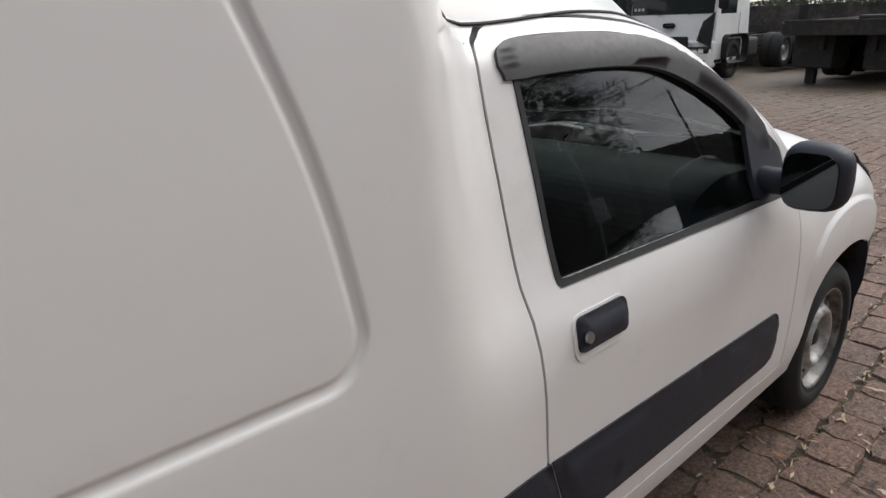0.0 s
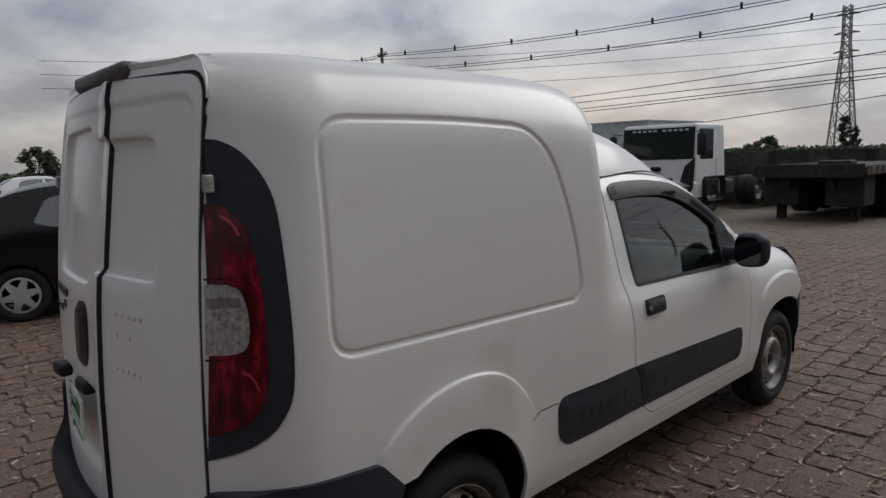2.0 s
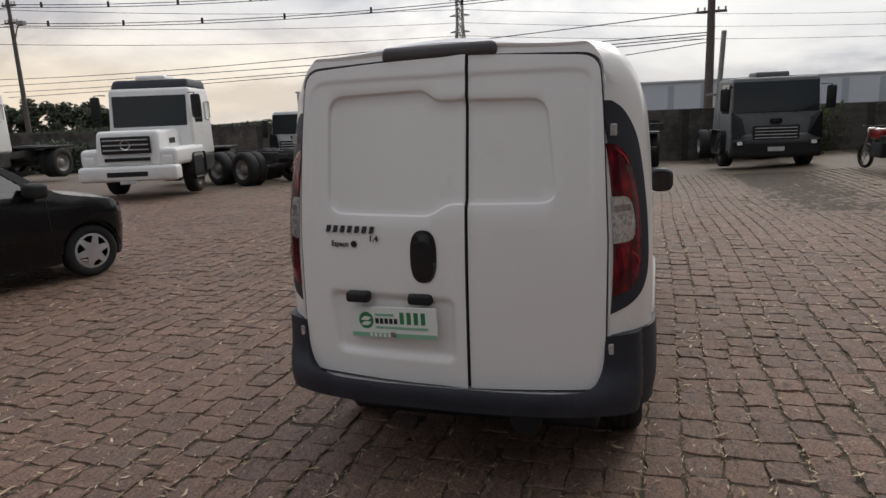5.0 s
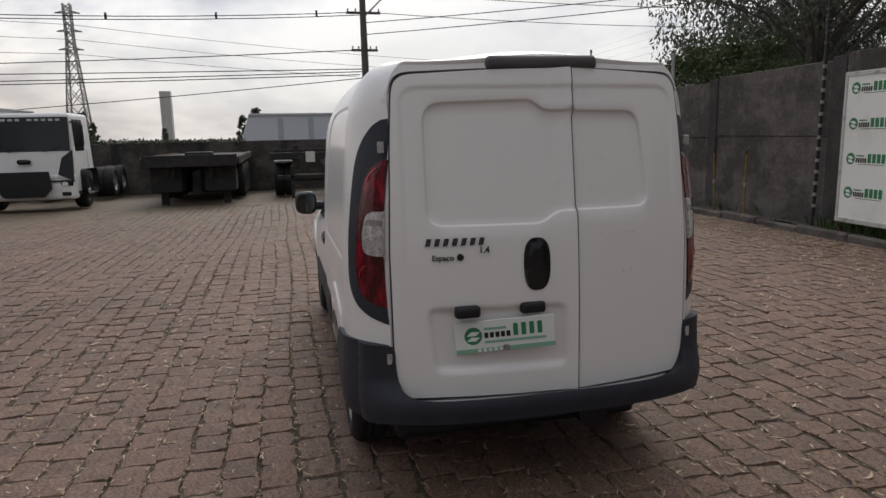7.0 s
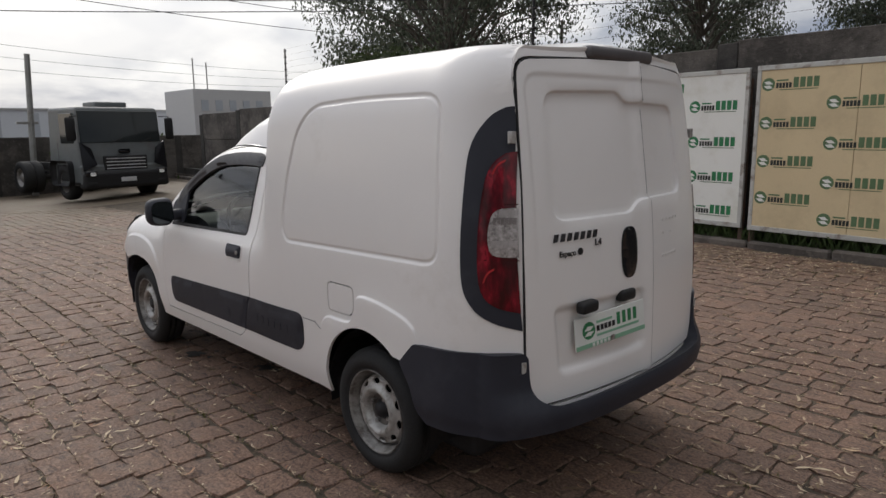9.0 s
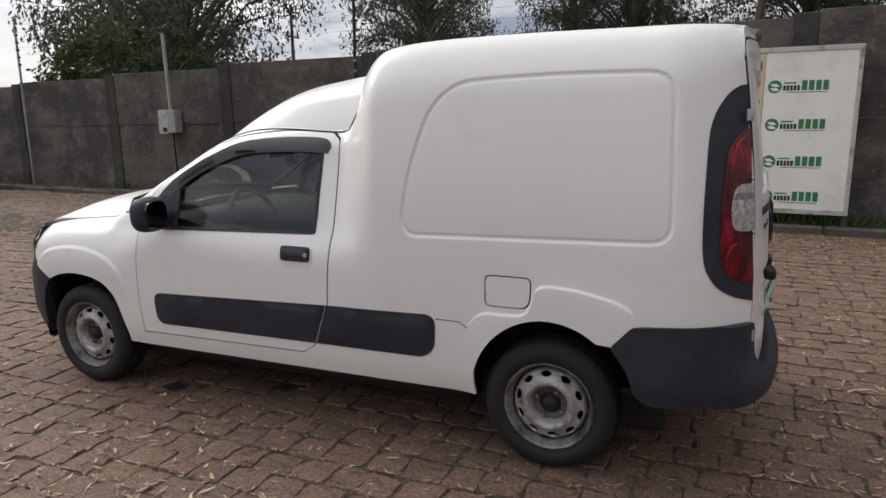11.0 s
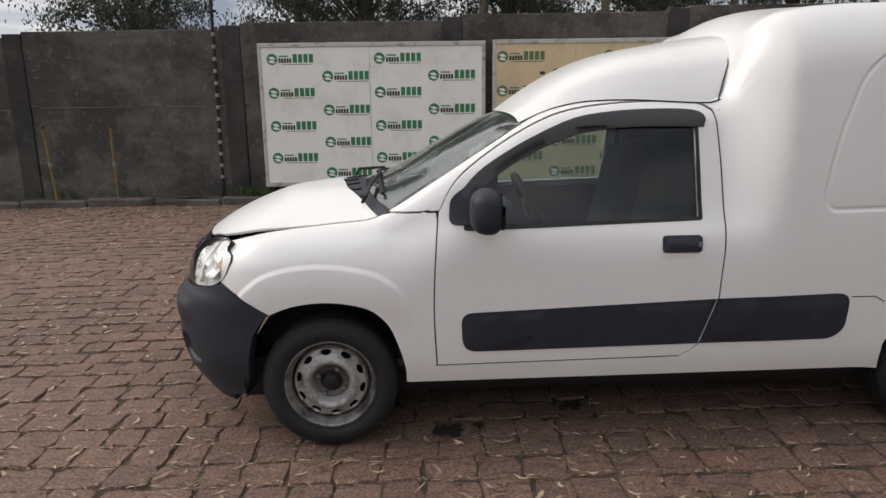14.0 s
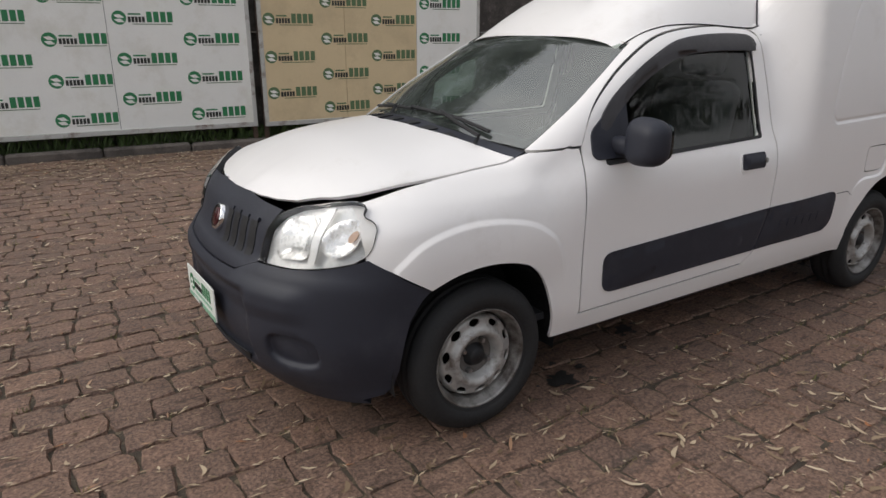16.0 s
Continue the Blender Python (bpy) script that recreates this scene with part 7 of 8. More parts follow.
def hatchback(name, label, paint, m, simple=False):
    """A small five-door car; its front is at x = 0 and it runs back along +x."""
    c = tagged(new(name), label, "car", "parked cars")
    c.matrix_basis = m
    CC = (1.9, 0, 0.6)
    arch = lambda cx: [(cx + 0.33 * math.cos(t), 0.29 + 0.345 * math.sin(t)) for t in np.linspace(math.pi + 0.25, -0.25, 14)]
    xs_top = np.linspace(0.02, 3.76, 46)
    win_f = rounded([(1.18, 0.945), (2.02, 0.965), (2.02, 1.335), (1.80, 1.335), (1.52, 1.235)], 0.04)
    win_r = rounded([(2.10, 0.965), (2.82, 0.985), (2.98, 1.03), (2.86, 1.27), (2.66, 1.335), (2.10, 1.345)], 0.04)
    for s in (1, -1):
        S = car_side(s)
        outline = [(0.03, 0.30), (0.25, 0.22)] + arch(0.72) + [(1.12, 0.20), (2.8, 0.20)] + arch(3.16) + [(3.55, 0.24), (3.75, 0.34), (3.78, 0.60)]
        outline += [(x, H_TOP(x) - 0.012) for x in xs_top[::-1][1:]]
        patch("body_side", S, outline, paint, c, [win_f, win_r], step=0.09, thick=0.02, centre=CC)
        for wn in (win_f, win_r):
            g = patch("side_window", S, wn, CAR_GLASS, c, step=0.15, off=-0.01, thick=0, centre=CC)
            g.visible_shadow = False
        patch("door_gap", S, [(2.05, 0.24), (2.058, 0.24), (2.064, 0.95), (2.056, 0.95)], BLACK, c, step=0.1, off=0.003, thick=0.002, centre=CC)
        patch("door_gap", S, [(1.12, 0.30), (1.128, 0.30), (1.148, 0.93), (1.14, 0.93)], BLACK, c, step=0.1, off=0.003, thick=0.002, centre=CC)
        patch("door_handle", S, rounded([(1.86, 0.825), (1.98, 0.83), (1.98, 0.855), (1.86, 0.85)], 0.01), paint, c, step=0.05, off=0.02, thick=0.02, centre=CC)
        patch("door_handle", S, rounded([(2.68, 0.845), (2.80, 0.85), (2.80, 0.875), (2.68, 0.87)], 0.01), paint, c, step=0.05, off=0.02, thick=0.02, centre=CC)
        patch("side_moulding", S, rounded([(1.2, 0.50), (2.0, 0.515), (2.0, 0.55), (1.2, 0.535)], 0.01), paint, c, step=0.08, off=0.012, thick=0.012, centre=CC)
        patch("headlight", S, rounded([(0.10, 0.64), (0.36, 0.68), (0.40, 0.74), (0.20, 0.73)], 0.025), GREY_TRIM, c, step=0.06, off=0.004, thick=0.01, centre=CC)
        patch("tail_light", S, rounded([(3.60, 0.72), (3.74, 0.74), (3.70, 0.93), (3.55, 0.97)], 0.02), RED_LENS, c, step=0.06, off=0.004, thick=0.01, centre=CC)
        part("door_mirror", box_bm(1.18, 1.36, s * 0.77, s * 1.00, 0.93, 1.08, 0.045, 4), BLACK, c, "", True)
        for cx in (0.72, 3.16):
            w = lathe_bm([(0.19, 0.0), (0.20, 0.012), (0.25, 0.016), (0.275, 0.0), (0.285, -0.03), (0.285, -0.14), (0.26, -0.16), (0.18, -0.14)], 36)
            w.transform(Matrix.Translation((cx, s * 0.755, 0.287)) @ (Matrix.Identity(4) if s > 0 else Matrix.Rotation(math.pi, 4, "Z")))
            wl = part("wheel", w, TYRE, c, "black tyre with a silver star hubcap", True)
            holes = [rounded([(0.085 * math.cos(t), 0.085 * math.sin(t)), (0.165 * math.cos(t - 0.36), 0.165 * math.sin(t - 0.36)), (0.172 * math.cos(t), 0.172 * math.sin(t)), (0.165 * math.cos(t + 0.36), 0.165 * math.sin(t + 0.36))], 0.010) for t in np.linspace(0.3, 0.3 + math.tau, 6, False)]
            mm = Matrix.Translation((cx, s * 0.768, 0.287)) @ (Matrix.Identity(4) if s > 0 else Matrix.Rotation(math.pi, 4, "Z"))
            patch("hubcap", lambda a, b, mm=mm: mm @ Vector((a, -0.02 * (math.hypot(a, b) / 0.19) ** 3 + 0.01, b)), arc(0, 0, 0.19, 0, 350, 35), HUBCAP, wl, holes, step=0.03, thick=0.01, centre=(cx, 0, 0.287), label="silver plastic hubcap")
            w = lathe_bm([(0.30, 0.0), (0.345, 0.0), (0.345, -0.25), (0.05, -0.25)], 24)
            w.transform(Matrix.Translation((cx, s * 0.74, 0.30)) @ (Matrix.Identity(4) if s > 0 else Matrix.Rotation(math.pi, 4, "Z")))
            for v in [v for v in w.verts if v.co.z < 0.22]:
                w.verts.remove(v)
            part("wheel_well", w, BLACK, c)
    # bonnet, windscreen, roof, tailgate as strips across the car
    def strip(nm, x0, x1, mat, k=14, inset=0.0, lift=0.0, label=""):
        vs, fs = [], []
        for i in range(k + 1):
            x = x0 + (x1 - x0) * i / k
            z = H_TOP(x)
            yh = car_y(x, z - 0.012) - inset
            for j in range(13):
                t = -1 + j / 6
                vs.append((x - 0.05 * (1 - t * t) * (1 if x < 1.8 else -0.6), t * yh, z + 0.03 * (1 - t * t) - 0.012 * abs(t) ** 6 + lift))
        for i in range(k):
            for j in range(12):
                a = i * 13 + j
                fs.append((a, a + 1, a + 14, a + 13))
        ob = mesh_object(nm, vs, fs, mat, c, label)
        return ob
    strip("bonnet", 0.02, 1.02, paint)
    strip("windscreen", 1.02, 1.74, DARK_GLASS, inset=0.0)
    strip("roof", 1.74, 3.12, paint)
    strip("rear_window", 3.12, 3.52, DARK_GLASS)
    strip("tailgate", 3.52, 3.76, paint)
    part("front_bumper", plan_box(0.0, 0.35, 0.52, 0.22, 0.62, 0.10), paint, c, "", True)
    part("rear_bumper", plan_box(3.45, 3.82, 0.70, 0.26, 0.66, 0.10), paint, c, "", True)
    part("floor_pan", box_bm(0.2, 3.6, -0.62, 0.62, 0.18, 0.40, 0.02), BLACK, c)
    part("dashboard", box_bm(1.05, 1.5, -0.66, 0.66, 0.6, 0.93, 0.05, 3), GREY_TRIM, c, "", True)
    for y in (0.35, -0.35):
        part("seat", box_bm(1.95, 2.12, y - 0.22, y + 0.22, 0.5, 1.15, 0.06, 3), FABRIC, c, "", True)
        part("headrest", box_bm(1.98, 2.08, y - 0.11, y + 0.11, 1.15, 1.30, 0.04, 3), FABRIC, c, "", True)
    part("rear_seat", box_bm(2.85, 3.05, -0.6, 0.6, 0.5, 1.12, 0.06, 3), FABRIC, c, "", True)
    # a short, steep nose ahead of the wheel
    for ob in c.children_recursive:
        if ob.name.split(".")[0] not in ("wheel", "hubcap", "wheel_well"):
            for v in ob.data.vertices:
                if v.co.x < 0.42:
                    v.co.x = 0.42 - (0.42 - v.co.x) * 0.45
    part("parcel_shelf", box_bm(2.9, 3.5, -0.6, 0.6, 0.85, 0.9, 0.02), GREY_TRIM, c)
    return c


hatchback("car", "black five-door hatchback with silver hubcaps", CAR_BLACK, at_ground(4.16, 5.50, 180 - 17.5))
for x, y, hd in ((4.0, 27.5, 170), (8.5, 29.0, 175), (21.2, 25.8, 140)):
    hatchback("car", "white hatchback parked by the hedge", TRUCK_WHITE, at_ground(x, y, hd))

# red motorcycle by the wall
RED_PAINT = surface("red_paint", (0.22, 0.012, 0.012), 0.25, var=0.1, coat=0.6)
mo = tagged(new("motorcycle"), "red motorcycle with black seat parked by the wall", "motorcycle")
mo.matrix_basis = at_ground(15.15, -6.15, 14)
for x in (0.0, 1.28):
    bm = lathe_bm([(0.235, -0.03), (0.26, -0.045), (0.295, -0.04), (0.31, 0.0), (0.295, 0.04), (0.26, 0.045), (0.235, 0.03)], 32, True)
    bm.transform(Matrix.Translation((x, 0, 0.31)))
    w = part("wheel", bm, TYRE, mo, "black spoked wheel", True)
    for i in range(10):
        t = math.tau * i / 10
        part("spoke", tube_bm([(x, 0, 0.31), (x + 0.24 * math.cos(t), 0, 0.31 + 0.24 * math.sin(t))], 0.006, 4), METAL, w)
part("rear_mudguard", box_bm(-0.35, 0.05, -0.06, 0.06, 0.62, 0.68, 0.02), BLACK, mo)
part("tail", box_bm(-0.38, -0.1, -0.07, 0.07, 0.74, 0.84, 0.03, 3), RED_PAINT, mo, "", True)
part("seat", box_bm(-0.25, 0.55, -0.12, 0.12, 0.72, 0.82, 0.04, 3), BLACK, mo, "", True)
part("tank", box_bm(0.5, 0.98, -0.14, 0.14, 0.72, 0.98, 0.08, 4), RED_PAINT, mo, "", True)
part("engine", box_bm(0.42, 0.85, -0.14, 0.14, 0.30, 0.66, 0.05, 3), CHASSIS, mo, "", True)
part("exhaust", tube_bm([(0.8, -0.14, 0.45), (0.5, -0.17, 0.28), (-0.25, -0.18, 0.38)], 0.035, 10), METAL, mo, "", True)
part("swing_arm", tube_bm([(0.0, -0.1, 0.31), (0.5, -0.1, 0.42)], 0.025, 6), CHASSIS, mo)
part("fork", tube_bm([(1.28, 0.09, 0.31), (1.0, 0.09, 0.98)], 0.024, 8), METAL, mo)
part("fork", tube_bm([(1.28, -0.09, 0.31), (1.0, -0.09, 0.98)], 0.024, 8), METAL, mo)
part("handlebar", tube_bm([(0.85, 0.36, 1.04), (0.98, 0.15, 1.02), (0.98, -0.15, 1.02), (0.85, -0.36, 1.04)], 0.014, 8), BLACK, mo)
part("headlamp", box_bm(1.02, 1.16, -0.09, 0.09, 0.84, 1.0, 0.05, 3), LAMP_INNER, mo, "", True)


# ---------------------------------------------------------------- poles, wires, far buildings, trees
WOOD_POLE = surface("weathered_pole", (0.13, 0.11, 0.10), 0.85, var=0.25, scale=3)
CABLE = surface("cable", (0.02, 0.02, 0.022), 0.7)
SHED = surface("shed_sheet", (0.62, 0.65, 0.69), 0.6, var=0.05, scale=0.2, fine=3)
SHED_DARK = surface("shed_strip", (0.42, 0.45, 0.49), 0.6)
TOWER = surface("tower_concrete", (0.56, 0.54, 0.51), 0.8, var=0.06, scale=0.4)
PALE_WALL = surface("pale_wall", (0.55, 0.55, 0.55), 0.8)


def utility_pole(x, y, h, r, arms, lamp=False, label="tall weathered utility pole with crossarms"):
    p = tagged(new("utility_pole"), label, "utility pole", "poles beyond the wall")
    p.location = (x, y, -0.6)
    part("pole", tube_bm([(0, 0, 0), (0.02, 0, h * 0.5), (0, 0.05, h + 0.6)], r, 10, r * 0.6), WOOD_POLE, p)
    for z, half in arms:
        a = part("crossarm", box_bm(-0.06, 0.06, -half, half, z + 0.54, z + 0.66, 0.01), WOOD_POLE, p)
        for k in (-0.9, -0.45, 0.45, 0.9):
            bm = lathe_bm([(0.001, 0.16), (0.04, 0.15), (0.05, 0.08), (0.03, 0.05), (0.045, 0.0)], 8)
            bm.transform(Matrix.Translation((0, k * half, z + 0.66)) @ Matrix.Rotation(radians(90), 4, "X"))
            part("insulator", bm, GALV, a)
    if lamp:
        part("lamp_arm", tube_bm([(0, 0, h * 0.78), (-0.5, -0.9, h * 0.86), (-0.8, -1.5, h * 0.88)], 0.04, 6), GALV, p)
        part("lamp_head", box_bm(-1.0, -0.7, -1.9, -1.4, h * 0.87, h * 0.895, 0.03), GALV, p)
    return p


A, B = Vector((29.9, 35.7, 0)), Vector((34.3, -3.5, 0))
utility_pole(A.x, A.y, 9.4, 0.17, [(8.9, 0.5), (7.9, 0.5)], True)
utility_pole(B.x, B.y, 10.6, 0.24, [(7.9, 0.9), (6.0, 0.7), (8.9, 0.6)], True)
utility_pole(33.0, -44, 10.2, 0.2, [(7.7, 0.9), (9.6, 0.6)])
utility_pole(27.5, 76, 9.6, 0.18, [(8.9, 0.5), (7.9, 0.5)])
pp = tagged(new("thin_pole"), "slim grey post standing at the far wall", "post")
pp.location = (23.7, -2.95, ground_z(23.7, -2.95))
part("pole", tube_bm([(0, 0, 0), (-0.05, -0.2, 4.5)], 0.10, 8, 0.085), GALV, pp)
part("bracket", box_bm(-0.1, 0.1, -0.3, 0.3, 2.3, 2.38, 0.01), GALV, pp)


def wire(a, b, sag, r=0.02, ticks=0):
    """A hanging cable, with spacers hung on it."""
    a, b = Vector(a), Vector(b)
    pts = [a.lerp(b, i / 14) - Vector((0, 0, sag * 4 * (i / 14) * (1 - i / 14))) for i in range(15)]
    w = tagged(part("cable", tube_bm(pts, r, 5), CABLE), "dark overhead power cable", "cable", "overhead cables")
    for i in range(ticks):
        k = (i + 0.5) / ticks
        p = a.lerp(b, k) - Vector((0, 0, sag * 4 * k * (1 - k)))
        part("spacer", box_bm(p.x - 0.05, p.x + 0.05, p.y - 0.05, p.y + 0.05, p.z - 0.16, p.z + 0.16, 0.01), CABLE, w)


for z, n in ((8.95, 9), (8.80, 0), (7.90, 8), (7.75, 0)):
    wire((A.x, A.y, z), (B.x, B.y, z + 0.05), 0.75, 0.022, n)
    wire((A.x, A.y, z), (27.5, 76, z), 0.4, 0.022, n)
    if n:
        wire((B.x, B.y, z + 0.05), (33.0, -44, z + 0.1), 0.6, 0.018, 0)
for i, (z, zf, sag) in enumerate(((6.05, 6.7, 0.6), (5.04, 6.1, 0.2), (4.90, 5.5, 0.3), (4.74, 5.0, 0.2))):
    wire((B.x, B.y - 0.3 + 0.2 * i, z), (50 + 0.5 * i, 62, zf), sag, 0.026)
wire((B.x, B.y, 4.58), (41, 22, 2.95), 0.1, 0.022)
for i in range(2):
    wire((B.x, B.y, 7.4 - 0.6 * i), (12.0 - 2.0 * i, -42, 9.5 - 0.5 * i), 0.5, 0.022)
for i in range(3):
    wire((170, 46, 27.5 - 3.2 * i), (40, 170, 26 - 3 * i), 3, 0.05)
    wire((170, 46, 27.5 - 3.2 * i), (250, -160, 26 - 3 * i), 3, 0.05)

# lattice pylon
py = tagged(new("pylon"), "grey steel lattice transmission pylon", "pylon")
py.location = (170, 46.5, 0)


def lattice_w(z):
    return 1.7 * (1 - z / 24) + 0.75 if z < 24 else 0.75


bm_legs = []
for sx in (1, -1):
    for sy in (1, -1):
        part("leg", tube_bm([(sx * lattice_w(z), sy * lattice_w(z), z) for z in (-1, 8, 16, 24, 32)], 0.22, 5, 0.14), GALV, py)
lv = [0, 5, 9.5, 13.5, 17, 20, 22.5, 24.5, 26.5, 28.5, 30.5, 32]
for z0, z1 in zip(lv, lv[1:]):
    a, b = lattice_w(z0), lattice_w(z1)
    for s in (1, -1):
        for p, q in (((-a, s * a, z0), (b, s * b, z1)), ((a, s * a, z0), (-b, s * b, z1)), ((s * a, -a, z0), (s * b, b, z1)), ((s * a, a, z0), (s * b, -b, z1))):
            part("brace", tube_bm([p, q], 0.10, 4), GALV, py)
for z in (22.0, 26.0, 30.0):
    part("crossarm", join_bm(tube_bm([(0, -2.6, z), (0, 0, z + 0.6), (0, 2.6, z)], 0.14, 4), tube_bm([(0, -2.6, z), (0, 2.6, z)], 0.12, 4)), GALV, py)

# far tower, shed and pale building
tw = tagged(new("tower"), "plain pale concrete tower slab in the distance", "tower")
tw.location = (200, 31.9, 0)
part("shaft", box_bm(-1.5, 1.5, -1.4, 1.4, -1, 14.6, 0.05), TOWER, tw)
part("gantry", box_bm(-1.7, -1.5, -1.6, -1.4, 9, 9.4, 0), TOWER, tw)
sh = tagged(new("warehouse"), "long grey sheet-metal warehouse beyond the wall", "warehouse")
sh.location = (110, 0, 0)
bm = bmesh.new()
prof = [(7.8, 0), (6.0, 5.3), (-95, 5.0), (-97, 0)]
a = [bm.verts.new((0, y, z)) for y, z in prof]
b = [bm.verts.new((40, y, z)) for y, z in prof]
bm.faces.new(a), bm.faces.new(b[::-1])
for i in range(4):
    bm.faces.new((a[i], a[(i + 1) % 4], b[(i + 1) % 4], b[i]))
part("wall", bm, SHED, sh)
for i in range(20):
    y = 1.2 - i * 4.8
    part("wall_strip", box_bm(-0.05, 0.0, y - 0.45, y + 0.45, 0.2, 4.5, 0), SHED_DARK, sh)
part("eaves", box_bm(-0.2, 0.0, -95, 6.0, 4.95, 5.2, 0), PALE_WALL, sh)
pb = tagged(new("pale_building"), "pale flat-roofed building beyond the side wall", "building")
pb.location = (95, -38, 0)
part("wall", box_bm(-4, 6, -12, 0, 0, 7.5, 0.1), PALE_WALL, pb)
for i in range(5):
    part("window", box_bm(-4.1, -4.0, -10.5 + i * 2.1, -9.5 + i * 2.1, 4.5, 6.0, 0), SHED_DARK, pb)
part("mast", tube_bm([(0, -2, 7), (0, -2, 12)], 0.1, 5), GALV, pb)
part("mast", tube_bm([(0, -4, 7), (0, -4, 11.5)], 0.1, 5), GALV, pb)
# grey mixing towers and a tanker by the tree line
mt = tagged(new("silo_tower"), "grey industrial silo tower on the skyline", "silo")
mt.matrix_basis = pose(55.3, 92.3, 0, 0, 0, 58.5) @ Matrix.Scale(0.6, 4)
part("tank", box_bm(-3, 3, -4, 4, 2, 9.5, 0.3), PALE_WALL, mt)
for x, y in ((-2.6, -3.6), (-2.6, 3.6), (2.6, -3.6), (2.6, 3.6)):
    part("leg", box_bm(x - 0.3, x + 0.3, y - 0.3, y + 0.3, -3.0, 2.05, 0), SHED_DARK, mt)
part("head", box_bm(-3.4, 3.4, -4.4, 4.4, 9.5, 11.5, 0.1), SHED_DARK, mt)
for i in range(5):
    part("stack", tube_bm([(0, -3.2 + 1.6 * i, 11.5), (0, -3.2 + 1.6 * i, 12.8)], 0.5, 8), SHED_DARK, mt)
tk = tagged(new("tank_trailer"), "white cylindrical tank trailer by the tree line", "trailer")
tk.matrix_basis = pose(47.6, 79.4, 1.25, 0, 0, -31) @ Matrix.Diagonal((0.68, 0.9, 0.95, 1))
bm = lathe_bm([(0.001, -5.0), (0.7, -4.95), (1.05, -4.7), (1.1, -4.0), (1.1, 4.0), (1.05, 4.7), (0.7, 4.95), (0.001, 5.0)], 24)
bm.transform(Matrix.Translation((0, 0, 2.3)) @ Matrix.Rotation(radians(90), 4, "Z"))
part("tank", bm, TRUCK_WHITE, tk, "", True)
part("frame", box_bm(-4.8, 4.8, -0.5, 0.5, 0.9, 1.25, 0.02), CHASSIS, tk)
for x in (-3.8, -2.6, 3.6):
    for s in (1, -1):
        big_wheel(tk, x, s * 1.15, 0.5, 0.5, s)


# trees
BARK = surface("bark", (0.10, 0.085, 0.07), 0.9, var=0.3, scale=2, fine=30, bump=0.02)


def leaf_material(name, lo, hi):
    m, t, b = nodes_of(name)
    g = t.nodes.new("ShaderNodeNewGeometry")
    c = ramp(t, g.outputs["Random Per Island"], [(0.0, lo), (0.6, hi), (1.0, tuple(k * 1.35 for k in hi))])
    t.links.new(c, b.inputs["Base Color"])
    b.inputs["Roughness"].default_value = 0.6
    b.inputs["Specular IOR Level"].default_value = 0.3
    tl, mx = t.nodes.new("ShaderNodeBsdfTranslucent"), t.nodes.new("ShaderNodeMixShader")
    mx.inputs[0].default_value = 0.40
    t.links.new(c, tl.inputs[0])
    t.links.new(b.outputs[0], mx.inputs[1])
    t.links.new(tl.outputs[0], mx.inputs[2])
    t.links.new(mx.outputs[0], t.nodes["Material Output"].inputs[0])
    return m


LEAF_DARK = leaf_material("gum_leaves", (0.040, 0.050, 0.036), (0.105, 0.120, 0.088))
LEAF_GREEN = leaf_material("green_leaves", (0.026, 0.038, 0.015), (0.058, 0.078, 0.032))


def leafy(name, label, seed, height, spread, clumps, leaves, size, mat, trunk_r, lo=0.3, droop=0.6, group="trees beyond the wall"):
    """A tree: tapered trunk, limbs, and a crown of many small hanging leaves in uneven clumps."""
    r = random.Random(seed)
    t = tagged(new(name), label, "tree", group)
    part("trunk", tube_bm([(0, 0, -0.5), (0.03 * height * r.uniform(-1, 1), 0.02 * height, height * 0.4), (0.05 * height * r.uniform(-1, 1), 0, height * 0.92)], trunk_r, 8, trunk_r * 0.25), BARK, t)
    centres, limbs = [], []
    for i in range(clumps):
        z = height * (lo + (1 - lo) * (i + r.random()) / clumps)
        k = (z / height - lo) / (1 - lo)
        reach = spread * (0.35 + 0.75 * math.sin(math.pi * min(0.95, 0.18 + 0.75 * k))) * r.uniform(0.35, 1.0)
        a = r.uniform(0, math.tau)
        c = Vector((reach * math.cos(a), reach * math.sin(a), z))
        centres.append((c, spread * r.uniform(0.13, 0.34)))
        limbs.append(tube_bm([(0, 0, max(0.5, z - reach * 0.7)), c * 0.5 + Vector((0, 0, z * 0.5 - reach * 0.15)), c], trunk_r * 0.28, 5, trunk_r * 0.05))
    part("branchwork", join_bm(*limbs), BARK, t)
    v, f = [], []
    for i in range(leaves):
        c, rad = centres[r.randrange(len(centres))]
        d = Vector((r.gauss(0, 1), r.gauss(0, 1), r.gauss(0, 0.75)))
        p = c + d.normalized() * rad * r.random() ** 0.5
        L = size * r.uniform(0.6, 1.4)
        a, tilt = r.uniform(0, math.tau), r.uniform(-1.2, 0.4) - droop
        u = Vector((math.cos(a) * math.cos(tilt), math.sin(a) * math.cos(tilt), math.sin(tilt)))
        s = u.cross(Vector((r.gauss(0, 1), r.gauss(0, 1), r.gauss(0, 1)))).normalized() * L * 0.22
        k = len(v)
        v += [p, p + u * L * 0.5 + s, p + u * L, p + u * L * 0.5 - s]
        f.append((k, k + 1, k + 2, k + 3))
    mesh_object("crown", v, f, mat, t, smooth_shade=False)
    return t


